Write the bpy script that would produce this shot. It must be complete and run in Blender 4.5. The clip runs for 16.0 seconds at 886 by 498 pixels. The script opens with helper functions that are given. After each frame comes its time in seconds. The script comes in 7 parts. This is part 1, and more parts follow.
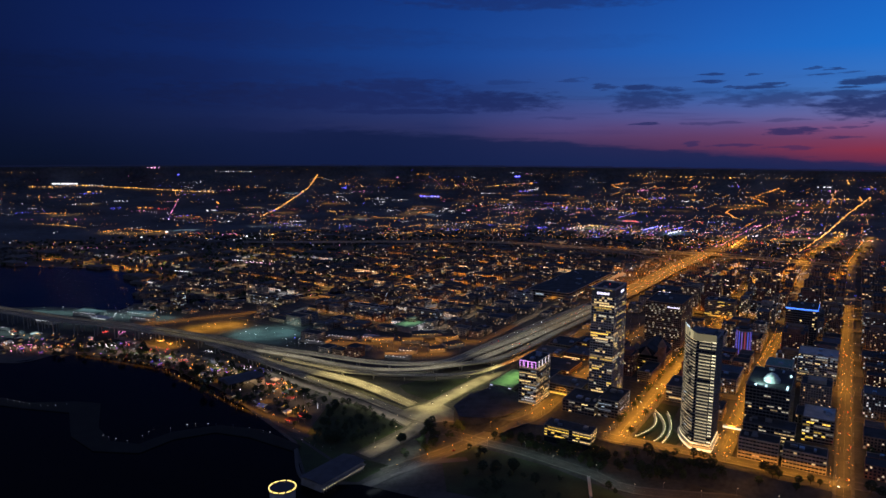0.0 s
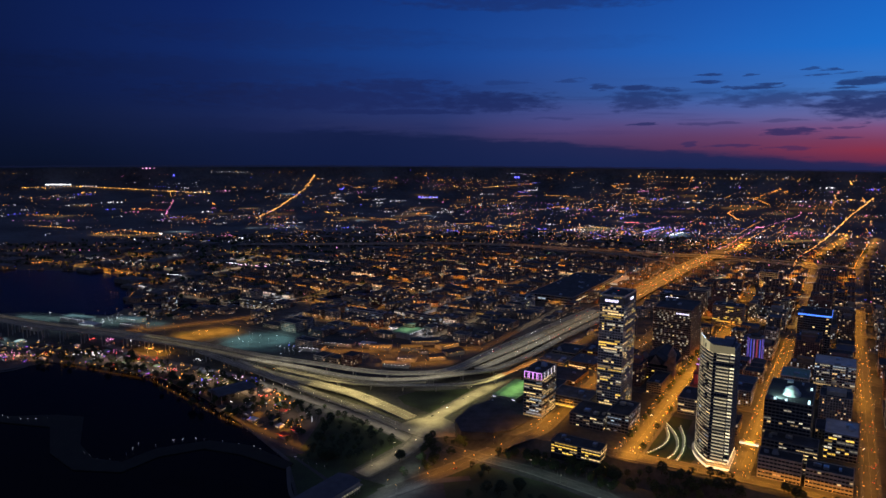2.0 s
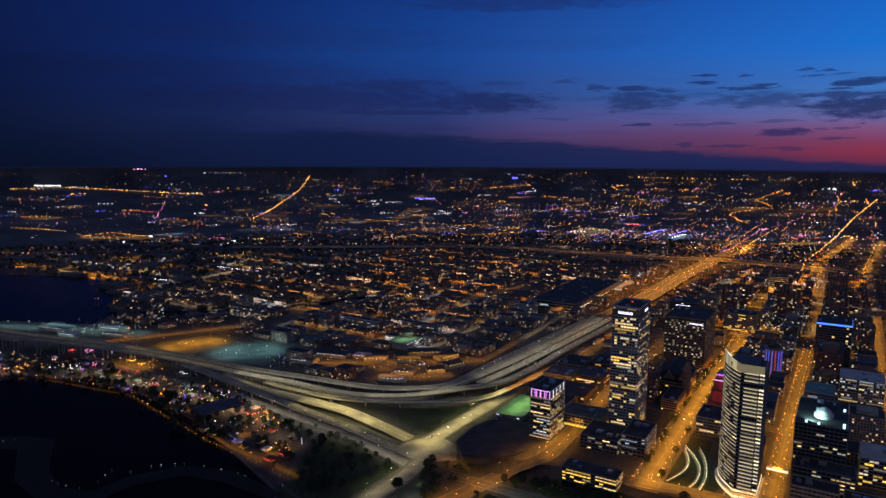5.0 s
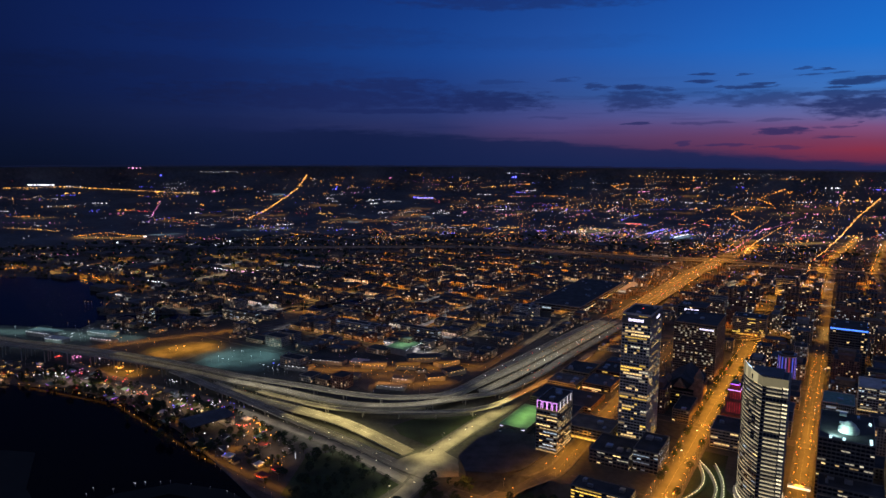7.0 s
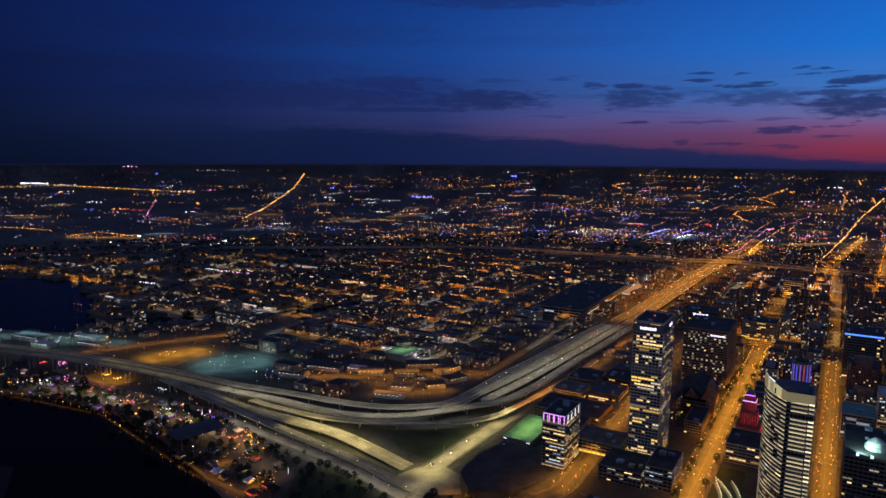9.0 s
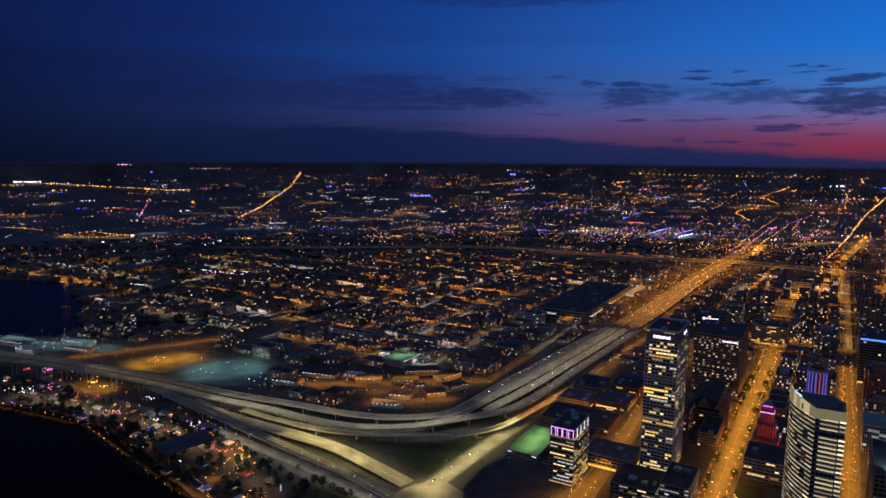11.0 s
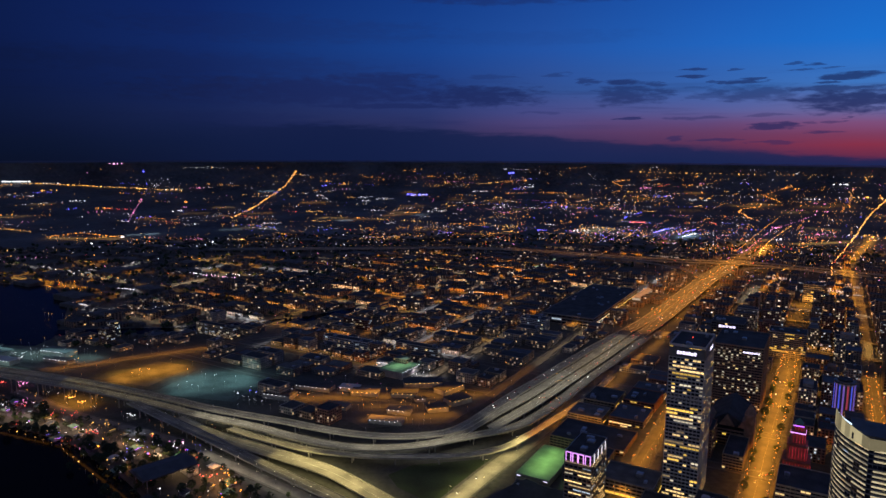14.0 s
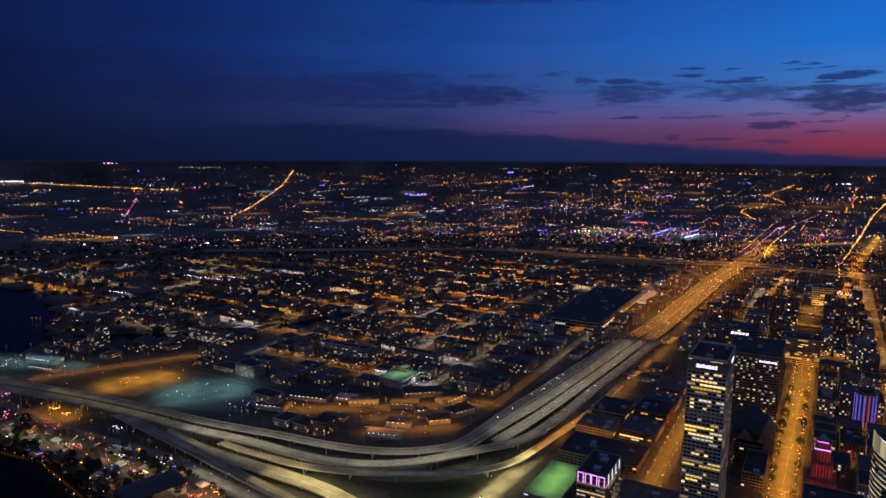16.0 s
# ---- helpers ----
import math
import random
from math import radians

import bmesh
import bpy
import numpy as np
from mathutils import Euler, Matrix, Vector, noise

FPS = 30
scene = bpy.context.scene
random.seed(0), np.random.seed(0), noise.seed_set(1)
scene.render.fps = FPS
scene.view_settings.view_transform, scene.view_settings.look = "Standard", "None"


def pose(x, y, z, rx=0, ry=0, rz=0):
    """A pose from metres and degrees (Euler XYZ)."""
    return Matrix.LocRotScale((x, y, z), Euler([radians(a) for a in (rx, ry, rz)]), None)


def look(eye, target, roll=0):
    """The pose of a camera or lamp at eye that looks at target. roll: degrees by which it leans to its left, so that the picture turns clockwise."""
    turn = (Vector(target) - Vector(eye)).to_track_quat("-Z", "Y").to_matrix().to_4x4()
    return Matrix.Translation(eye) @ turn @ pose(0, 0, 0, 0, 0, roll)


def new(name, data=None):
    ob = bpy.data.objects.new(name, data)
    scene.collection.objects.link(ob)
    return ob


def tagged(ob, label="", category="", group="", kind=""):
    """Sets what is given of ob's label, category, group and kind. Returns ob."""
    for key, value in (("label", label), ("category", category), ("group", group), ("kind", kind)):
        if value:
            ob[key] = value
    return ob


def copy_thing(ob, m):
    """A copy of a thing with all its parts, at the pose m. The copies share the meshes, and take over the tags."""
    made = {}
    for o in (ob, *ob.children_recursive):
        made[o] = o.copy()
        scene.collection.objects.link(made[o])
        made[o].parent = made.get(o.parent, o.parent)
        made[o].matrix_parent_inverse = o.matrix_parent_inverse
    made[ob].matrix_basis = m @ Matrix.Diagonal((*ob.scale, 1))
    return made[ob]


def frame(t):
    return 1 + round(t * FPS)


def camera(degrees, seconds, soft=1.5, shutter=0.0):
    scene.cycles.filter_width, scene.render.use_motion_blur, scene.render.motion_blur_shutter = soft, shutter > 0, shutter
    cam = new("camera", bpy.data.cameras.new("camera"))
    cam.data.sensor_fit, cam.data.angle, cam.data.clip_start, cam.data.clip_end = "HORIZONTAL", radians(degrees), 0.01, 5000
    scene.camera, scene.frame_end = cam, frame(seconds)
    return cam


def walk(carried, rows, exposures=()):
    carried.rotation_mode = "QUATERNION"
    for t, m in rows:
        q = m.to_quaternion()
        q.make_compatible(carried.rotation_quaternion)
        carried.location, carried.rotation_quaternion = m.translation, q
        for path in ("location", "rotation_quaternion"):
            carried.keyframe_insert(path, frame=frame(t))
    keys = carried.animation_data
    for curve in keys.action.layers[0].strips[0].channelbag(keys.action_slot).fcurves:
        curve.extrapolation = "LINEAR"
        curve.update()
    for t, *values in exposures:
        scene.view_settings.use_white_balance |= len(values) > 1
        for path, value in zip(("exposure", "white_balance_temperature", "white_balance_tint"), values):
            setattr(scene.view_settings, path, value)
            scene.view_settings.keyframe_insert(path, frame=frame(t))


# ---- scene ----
cam = camera(65.9, 16.0)
PATH = [
    (0, (0.041, -3.319, 380.477), (0.189, -1.345, 380.194), 0.3),
    (0.5, (0.026, 9.07, 380.473), (0.176, 11.044, 380.19), 0.3),
    (1, (0.007, 21.463, 380.465), (0.158, 23.437, 380.183), 0.3),
    (1.5, (-0.015, 33.848, 380.456), (0.137, 35.822, 380.174), 0.3),
    (2, (-0.05, 46.186, 380.448), (0.104, 48.16, 380.166), 0.3),
    (2.5, (-0.065, 58.427, 380.443), (0.091, 60.401, 380.161), 0.4),
    (3, (-0.042, 70.522, 380.439), (0.115, 72.496, 380.158), 0.3),
    (3.5, (0.017, 82.441, 380.441), (0.175, 84.414, 380.161), 0.3),
    (4, (0.098, 94.182, 380.435), (0.259, 96.156, 380.156), 0.3),
    (6.5, (0.43, 152.148, 380.357), (0.598, 154.121, 380.073), 0.3),
    (7, (0.547, 163.572, 380.348), (0.717, 165.544, 380.064), 0.3),
    (7.5, (0.691, 174.863, 380.34), (0.863, 176.835, 380.055), 0.4),
    (8, (0.809, 186.126, 380.337), (0.982, 188.098, 380.051), 0.4),
    (8.5, (0.847, 197.444, 380.325), (1.022, 199.416, 380.037), 0.4),
    (9, (0.805, 208.854, 380.304), (0.98, 210.825, 380.016), 0.4),
    (11.5, (0.288, 266.287, 380.034), (0.472, 268.257, 379.74), 0.4),
    (12, (0.178, 277.744, 380.013), (0.363, 279.713, 379.72), 0.4),
    (12.5, (0.068, 289.154, 380.0), (0.254, 291.123, 379.705), 0.4),
    (13, (-0.069, 300.521, 379.984), (0.12, 302.49, 379.688), 0.4),
    (13.5, (-0.246, 311.874, 379.967), (-0.056, 313.843, 379.671), 0.3),
    (14, (-0.445, 323.234, 379.954), (-0.253, 325.202, 379.656), 0.3),
    (14.5, (-0.658, 334.606, 379.944), (-0.465, 336.574, 379.645), 0.3),
    (15, (-0.873, 345.976, 379.936), (-0.678, 347.944, 379.637), 0.3),
    (15.5, (-1.074, 357.336, 379.933), (-0.877, 359.304, 379.633), 0.3),
    (16, (-1.261, 368.688, 379.932), (-1.063, 370.655, 379.632), 0.3),
]
walk(cam, [(t, look(eye, target, roll)) for t, eye, target, roll in PATH])

# ---- sky after sunset: no sun left, glow low in the west-north-west ----
def srgb(r, g, b):
    return tuple((c / 255 / 12.92) if c < 10.3 else ((c / 255 + 0.055) / 1.055) ** 2.4 for c in (r, g, b)) + (1.0,)


def build_sky():
    world = bpy.data.worlds.new("dusk_sky")
    scene.world = world
    world.use_nodes = True
    nt = world.node_tree
    nt.nodes.clear()
    link = nt.links.new

    def calc(op, a, b=None, c=None):
        n = nt.nodes.new("ShaderNodeMath")
        n.operation = op
        for k, v in enumerate((a, b, c)):
            if v is None:
                continue
            if isinstance(v, (int, float)):
                n.inputs[k].default_value = v
            else:
                link(v, n.inputs[k])
        return n.outputs[0]

    def ranged(v, a, b):
        n = nt.nodes.new("ShaderNodeMapRange")
        n.interpolation_type = "SMOOTHSTEP"
        link(v, n.inputs[0])
        n.inputs[1].default_value, n.inputs[2].default_value = a, b
        return n.outputs[0]

    def mix(f, a, b):
        n = nt.nodes.new("ShaderNodeMix")
        n.data_type = "RGBA"
        link(f, n.inputs[0])
        for k, v in ((6, a), (7, b)):
            if isinstance(v, tuple):
                n.inputs[k].default_value = v
            else:
                link(v, n.inputs[k])
        return n.outputs[2]

    tc = nt.nodes.new("ShaderNodeTexCoord")
    sep = nt.nodes.new("ShaderNodeSeparateXYZ")
    link(tc.outputs["Generated"], sep.inputs[0])
    az = calc("SUBTRACT", calc("MULTIPLY", calc("ARCTAN2", sep.outputs[0], sep.outputs[1]), 57.2958), 4.35)
    el = calc("MULTIPLY", calc("ARCSINE", sep.outputs[2]), 57.2958)
    away = calc("ABSOLUTE", calc("SUBTRACT", az, 45.0))

    def wave(sa, se, detail, seed):
        com = nt.nodes.new("ShaderNodeCombineXYZ")
        link(calc("MULTIPLY", az, sa), com.inputs[0])
        link(calc("MULTIPLY", el, se), com.inputs[1])
        com.inputs[2].default_value = seed
        n = nt.nodes.new("ShaderNodeTexNoise")
        link(com.outputs[0], n.inputs["Vector"])
        n.inputs["Scale"].default_value, n.inputs["Detail"].default_value, n.inputs["Roughness"].default_value = 1.0, detail, 0.6
        return calc("SUBTRACT", n.outputs[0], 0.5)

    soft = wave(0.05, 0.22, 3, 0.0)
    height = calc("DIVIDE", calc("ADD", calc("ADD", el, calc("MULTIPLY", soft, 0.9)), 2.0), 16.0)
    at = (0.056, 0.094, 0.144, 0.19, 0.24, 0.3, 0.406, 0.6, 0.88)
    columns = []
    columns.append((13, ((31, 31, 66), (92, 40, 70), (124, 45, 68), (116, 55, 86), (116, 72, 114), (94, 98, 152), (58, 108, 178), (26, 102, 190), (22, 88, 176))))
    columns.append((23, ((24, 30, 64), (50, 40, 78), (86, 48, 82), (92, 55, 92), (90, 66, 112), (82, 84, 140), (52, 92, 160), (30, 92, 176), (23, 78, 162))))
    columns.append((35.5, ((20, 28, 60), (29, 35, 76), (50, 44, 84), (70, 54, 96), (74, 63, 112), (66, 70, 126), (46, 73, 134), (32, 76, 152), (23, 64, 138))))
    columns.append((45, ((14, 25, 54), (19, 30, 66), (26, 36, 75), (35, 41, 83), (41, 47, 93), (39, 51, 102), (30, 53, 113), (23, 62, 133), (18, 54, 124))))
    columns.append((63, ((12, 20, 46), (13, 22, 49), (14, 24, 54), (17, 27, 60), (20, 31, 69), (21, 33, 75), (17, 33, 82), (16, 37, 93), (13, 33, 91))))
    columns.append((79, ((8, 15, 35), (8, 16, 38), (9, 17, 40), (9, 17, 43), (9, 18, 45), (9, 19, 48), (10, 20, 54), (10, 22, 62), (10, 25, 66))))
    # unseen sky behind the camera, raised as added fill for the facades facing it
    columns.append((150, ((100, 99, 115), (103, 102, 118), (107, 106, 123), (110, 110, 128), (112, 113, 133), (113, 114, 136), (111, 114, 140), (107, 113, 143), (94, 106, 146))))
    colour, last = None, 0
    for d, tones in columns:
        ramp = nt.nodes.new("ShaderNodeValToRGB")
        link(height, ramp.inputs[0])
        while len(ramp.color_ramp.elements) < len(at):
            ramp.color_ramp.elements.new(0.5)
        for e, p, tone in zip(ramp.color_ramp.elements, at, tones):
            e.position, e.color = p, srgb(*tone)
        n = nt.nodes.new("ShaderNodeMapRange")
        link(away, n.inputs[0])
        n.inputs[1].default_value, n.inputs[2].default_value = last, d
        colour = ramp.outputs[0] if colour is None else mix(n.outputs[0], colour, ramp.outputs[0])
        last = d
    # clouds: azimuth, elevation, half width, half height (degrees), density
    wide, fine, hair = wave(0.16, 0.9, 4, 3.7), wave(0.55, 3.6, 6, 9.1), wave(0.75, 3.0, 4, 5.3)
    waz = calc("ADD", az, calc("ADD", calc("MULTIPLY", wide, 4.0), calc("MULTIPLY", fine, 3.4)))
    wel = calc("ADD", el, calc("ADD", calc("MULTIPLY", wide, 0.5), calc("MULTIPLY", fine, 0.42)))
    clouds_glow = (
        (27.5, 6.05, 0.5, 0.11, 0.7), (29.0, 5.95, 0.9, 0.1, 0.8), (30.0, 5.67, 0.6, 0.07, 0.6), (28.3, 5.61, 0.8, 0.08, 0.7), (31.6, 5.1, 1.7, 0.25, 0.95), (30.2, 4.68, 0.8, 0.12, 0.85), (29.6, 4.2, 3.6, 0.26, 0.85), (31.2, 3.4, 3.2, 0.9, 1.0), (26.0, 2.39, 1.4, 0.11, 0.45), (26.6, 1.57, 1.8, 0.3, 0.9), (29.7, 1.13, 1.3, 0.13, 0.75), (31.4, 2.17, 0.3, 0.08, 0.6), (30.4, 1.86, 0.5, 0.09, 0.55), (28.9, 1.81, 0.5, 0.1, 0.5), (26.7, 0.39, 1.6, 0.16, 0.6),
    )
    clouds_middle = (
        (12.5, 5.11, 0.9, 0.3, 0.7), (15.0, 4.99, 1.6, 0.24, 0.9), (17.8, 4.82, 1.5, 0.18, 0.75), (16.3, 4.1, 2.8, 0.8, 0.8), (21.1, 5.91, 1.1, 0.13, 0.85), (23.6, 5.79, 0.4, 0.08, 0.7), (20.7, 5.37, 1.1, 0.15, 0.9), (24.7, 4.9, 1.7, 0.17, 0.9), (24.9, 5.1, 0.8, 0.1, 0.8), (22.0, 4.94, 0.5, 0.1, 0.7), (22.9, 4.88, 0.5, 0.12, 0.8), (24.5, 4.02, 2.9, 0.6, 0.7), (16.0, 2.21, 0.9, 0.11, 0.85), (21.6, 2.29, 2.4, 0.12, 0.5), (19.8, 0.69, 0.7, 0.19, 0.65), (22.9, 0.58, 1.5, 0.13, 0.65), (21.0, 4.56, 1.4, 0.1, 0.45), (21.5, 3.78, 1.2, 0.18, 0.45),
    )
    clouds_dark = (
        (3.6, 4.06, 5.4, 0.8, 0.95), (10.5, 5.69, 1.2, 0.16, 0.5), (9.5, 2.73, 2.0, 0.15, 0.4), (5.5, 5.6, 2.4, 0.18, 0.4), (-4.0, 5.3, 4.4, 0.5, 0.8), (-9.0, 4.3, 12.5, 1.0, 0.85), (-3.0, 3.2, 6.0, 0.25, 0.8), (-14.0, 1.7, 8.0, 0.3, 0.5), (-16.0, 2.2, 5.0, 0.4, 0.45), (-20.0, 6.2, 14.0, 0.8, 0.3), (8.0, 8.6, 9.0, 0.5, 0.12), (7.0, 11.6, 9.0, 0.5, 0.6), (-12.0, 9.0, 12.0, 0.9, 0.25),
    )
    mask = None
    for a, e, ra, re, k in clouds_glow + clouds_middle + clouds_dark:
        dx = calc("DIVIDE", calc("SUBTRACT", waz, a), ra)
        dy = calc("DIVIDE", calc("SUBTRACT", wel, e), re)
        far = calc("ADD", calc("ADD", calc("MULTIPLY", dx, dx), calc("MULTIPLY", dy, dy)), calc("MULTIPLY", hair, 4.2 if re > 0.35 else 2.6))
        body = calc("MULTIPLY", ranged(far, 1.9 if re > 0.35 else 1.4, 0.0 if re > 0.35 else 0.3), k)
        mask = body if mask is None else calc("MAXIMUM", mask, body)
    streaks = calc("MULTIPLY", ranged(wave(0.07, 1.5, 5, 21.3), 0.02, 0.22), calc("MULTIPLY", ranged(el, 0.6, 1.8), ranged(el, 6.6, 3.6)))
    mask = calc("MAXIMUM", mask, calc("MULTIPLY", streaks, 0.4))
    # a low stratus sheet whose top falls towards the glow
    over = calc("ADD", calc("ADD", el, calc("MULTIPLY", calc("MAXIMUM", az, -6.0), 0.06)), calc("ADD", calc("MULTIPLY", fine, 0.8), calc("MULTIPLY", wide, 1.1)))
    stratus = calc("MULTIPLY", ranged(over, 1.6, 1.0), calc("MULTIPLY", ranged(az, -30.0, -6.0), 0.88))
    tint = nt.nodes.new("ShaderNodeMix")
    tint.data_type = "RGBA"
    tint.inputs[0].default_value = 0.16
    tint.inputs[6].default_value = srgb(25, 36, 84)
    link(colour, tint.inputs[7])
    # the far left of the sky is darker than the cloud tone: clouds there only deepen it
    left = mix(ranged(away, 50.0, 80.0), tint.outputs[2], srgb(11, 18, 44))
    final = mix(mask, colour, left)
    final = mix(stratus, final, mix(ranged(away, 30.0, 56.0), srgb(24, 35, 76), srgb(16, 27, 64)))
    # overhead the blue fades to a dull slate
    final = mix(ranged(el, 14.0, 34.0), final, srgb(66, 75, 110))
    bg = nt.nodes.new("ShaderNodeBackground")
    link(final, bg.inputs[0])
    # the sky darkens from 15 degrees upwards
    link(calc("SUBTRACT", 1.17, calc("MULTIPLY", ranged(el, 13.0, 42.0), 0.5)), bg.inputs[1])
    out = nt.nodes.new("ShaderNodeOutputWorld")
    link(bg.outputs[0], out.inputs[0])


build_sky()
scene.view_settings.exposure = 0.0
TURN = 54.53  # the street grid's turn against the x axis


def G(u, v, z=None):
    """Street-grid metres (u: west along the avenues, v: south) to the world."""
    x, y = u * 0.5803 - v * 0.8144, u * 0.8144 + v * 0.5803
    return (x, y) if z is None else (x, y, z)


def ease(x, a, b):
    t = min(1.0, max(0.0, (x - a) / (b - a)))
    return t * t * (3 - 2 * t)


def hill(x, y):
    """Height of the ground: the centre stands on a bluff over the lakefront and falls again to the river."""
    u, v = x * 0.5803 + y * 0.8144, -x * 0.8144 + y * 0.5803
    return 16.0 * ease(u, 785, 815) * (1 - 0.8 * ease(u, 1150, 1500)) * (1 - ease(v, 350, 490)) * ease(v, -1100, -700)


SODIUM, OLIVE, PALE_ROAD = (1.0, 0.38, 0.03), (1.0, 0.8, 0.3), (1.0, 0.9, 0.62)


def row_of_lamps(a, b, z, width, radiance, colour):
    """The light of one row of street lamps over a road from a to b: a strip at the lamp heads that shines down."""
    d = bpy.data.lights.new("street_lamp_row", "AREA")
    d.shape, d.size, d.size_y = "RECTANGLE", math.dist(a, b), width
    d.energy = radiance * math.pi * d.size * width
    d.color = colour
    ob = new("street_lamp_row", d)
    z += max(hill(*a), hill(*b), hill((a[0] + b[0]) / 2, (a[1] + b[1]) / 2))
    ob.matrix_world = pose((a[0] + b[0]) / 2, (a[1] + b[1]) / 2, z, 0, 0, math.degrees(math.atan2(b[1] - a[1], b[0] - a[0])))
    return ob


# avenues and streets of the centre
for u0, u1, v, w, k in ((815, 1150, 238, 12, 10), (1150, 1330, 238, 12, 10), (1330, 1600, 236, 12, 10), (860, 1150, 115, 8, 11), (1150, 1330, 115, 7, 9), (1330, 1560, 115, 7, 9), (760, 1150, -13, 7, 4.2), (1150, 1500, -8, 8, 7), (1500, 1960, -4, 8, 6), (1640, 2080, 150, 9, 5),
                         (2150, 2700, 130, 9, 7), (1640, 2300, 300, 8, 4), (830, 960, 358, 9, 6), (960, 1250, 363, 9, 7), (1250, 1640, 366, 8, 4)):
    row_of_lamps(G(u0, v), G(u1, v), 12, w, 1.3 * k if v > -20 and u0 < 1700 else k, SODIUM)
for u, v0, v1, w, k in ((1118, 420, 490, 10, 7), (838, -10, 130, 8, 9), (836, 130, 245, 9, 9), (1066, 130, 235, 6, 4), (1188, 130, 350, 6, 4), (1310, 130, 250, 6, 3), (1432, 130, 350, 6, 4), (1554, 20, 230, 6, 3), (1676, -100, 350, 6, 4), (1188, -130, 110, 5, 2.5), (1066, -380, -30, 5, 3), (1310, -380, 40, 5, 2.5), (1432, -380, 40, 5, 2.5), (1798, -100, 400, 6, 4), (1920, -200, 430, 6, 4), (2042, -100, 400, 6, 4)):
    row_of_lamps(G(u, v0), G(u, v1), 12, w, 1.2 * k, SODIUM)
# single rows: crossing and ramps, freeway, yards, festival ground, far streets
row_of_lamps((40, 808), (140, 872), 13, 9, 7, SODIUM)
row_of_lamps((140, 872), (230, 950), 13, 9, 6, SODIUM)
row_of_lamps((70, 930), (110, 850), 13, 8, 3, SODIUM)
row_of_lamps((-30, 828), (45, 950), 13, 8, 3.2, (1.0, 0.82, 0.42))
row_of_lamps((-30, 742), (40, 792), 12, 9, 1.5, (0.8, 0.92, 1.0))
row_of_lamps((45, 965), (60, 985), 13, 40, 3.4, OLIVE)
row_of_lamps((60, 985), (190, 1150), 13, 12, 5.5, OLIVE)
row_of_lamps((30, 985), (-100, 1132), 16, 18, 2.7, OLIVE)
row_of_lamps((-100, 1132), (-230, 1215), 20, 12, 2.2, OLIVE)
row_of_lamps((10, 925), (-215, 1150), 10, 5, 3.4, (1.0, 0.86, 0.62))
row_of_lamps((190, 1145), (300, 1270), 11, 6, 4, SODIUM)
row_of_lamps((330, 1292), (455, 1455), 10, 6, 5, SODIUM)
row_of_lamps((455, 1455), (610, 1655), 10, 6, 5, SODIUM)
row_of_lamps((-480, 1385), (-250, 1262), 28, 20, 0.5, OLIVE)
row_of_lamps((-250, 1255), (-30, 1150), 24, 30, 1.3, PALE_ROAD)
row_of_lamps((-30, 1135), (130, 1140), 24, 34, 1.3, PALE_ROAD)
row_of_lamps((160, 1190), (330, 1390), 24, 44, 0.95, PALE_ROAD)
row_of_lamps((330, 1390), (500, 1600), 24, 44, 0.8, (1.0, 0.78, 0.42))
row_of_lamps((-130, 1125), (-20, 1035), 13, 46, 1.3, OLIVE)
row_of_lamps((530, 1640), (790, 1960), 22, 70, 1.9, SODIUM)
row_of_lamps((790, 1960), (1160, 2415), 22, 70, 1.9, SODIUM)
row_of_lamps((1160, 2415), (1500, 2820), 22, 60, 2.2, SODIUM)
row_of_lamps((475, 2715), (924, 2450), 28, 26, 1.3, SODIUM)
row_of_lamps((-330, 2796), (475, 2718), 28, 14, 0.25, (1.0, 0.6, 0.3))
row_of_lamps((924, 2450), (1450, 2180), 28, 26, 1.6, SODIUM)
row_of_lamps((-950, 1585), (-500, 1385), 46, 18, 0.3, OLIVE)
row_of_lamps((-440, 1450), (-330, 1500), 16, 70, 3.0, (1.0, 0.46, 0.03))
row_of_lamps((-330, 1400), (-205, 1440), 18, 90, 1.15, (0.5, 0.95, 0.95))
row_of_lamps((-640, 1590), (-500, 1560), 14, 30, 1.2, (0.5, 0.9, 0.85))
row_of_lamps((-860, 1650), (-640, 1600), 14, 26, 1.3, (0.5, 0.92, 0.88))
row_of_lamps((-900, 1480), (-720, 1410), 8, 22, 0.9, (0.6, 0.95, 0.92))
row_of_lamps((-760, 1560), (-600, 1500), 9, 24, 0.8, (0.6, 0.95, 0.9))
row_of_lamps((-330, 1195), (-215, 1095), 8, 18, 2.2, (1.0, 0.62, 0.3))
row_of_lamps((-250, 1135), (-225, 1125), 8, 20, 2.6, (0.7, 1.0, 0.45))
row_of_lamps((-200, 1100), (-165, 1050), 8, 26, 2.6, (1.0, 0.45, 0.15))
row_of_lamps((-160, 1030), (-115, 970), 8, 22, 0.5, (1.0, 0.6, 0.35))
row_of_lamps((-490, 1375), (-420, 1325), 8, 34, 1.5, (1.0, 0.4, 0.04))
row_of_lamps((-560, 1310), (-400, 1230), 8, 26, 1.3, (1.0, 0.7, 0.45))
row_of_lamps((-130, 1330), (170, 1330), 12, 16, 3.6, SODIUM)
row_of_lamps((-20, 1240), (110, 1250), 12, 12, 4.0, SODIUM)
row_of_lamps((-20, 1290), (60, 1285), 12, 12, 3.0, SODIUM)
row_of_lamps((-560, 1500), (-300, 1620), 14, 8, 6, SODIUM)
row_of_lamps((-106, 892), (-250, 1023), 6, 5, 3.2, SODIUM)
row_of_lamps((-250, 1025), (-410, 1200), 6, 3, 2.0, SODIUM)
row_of_lamps((-412, 1200), (-600, 1298), 6, 3, 1.6, SODIUM)
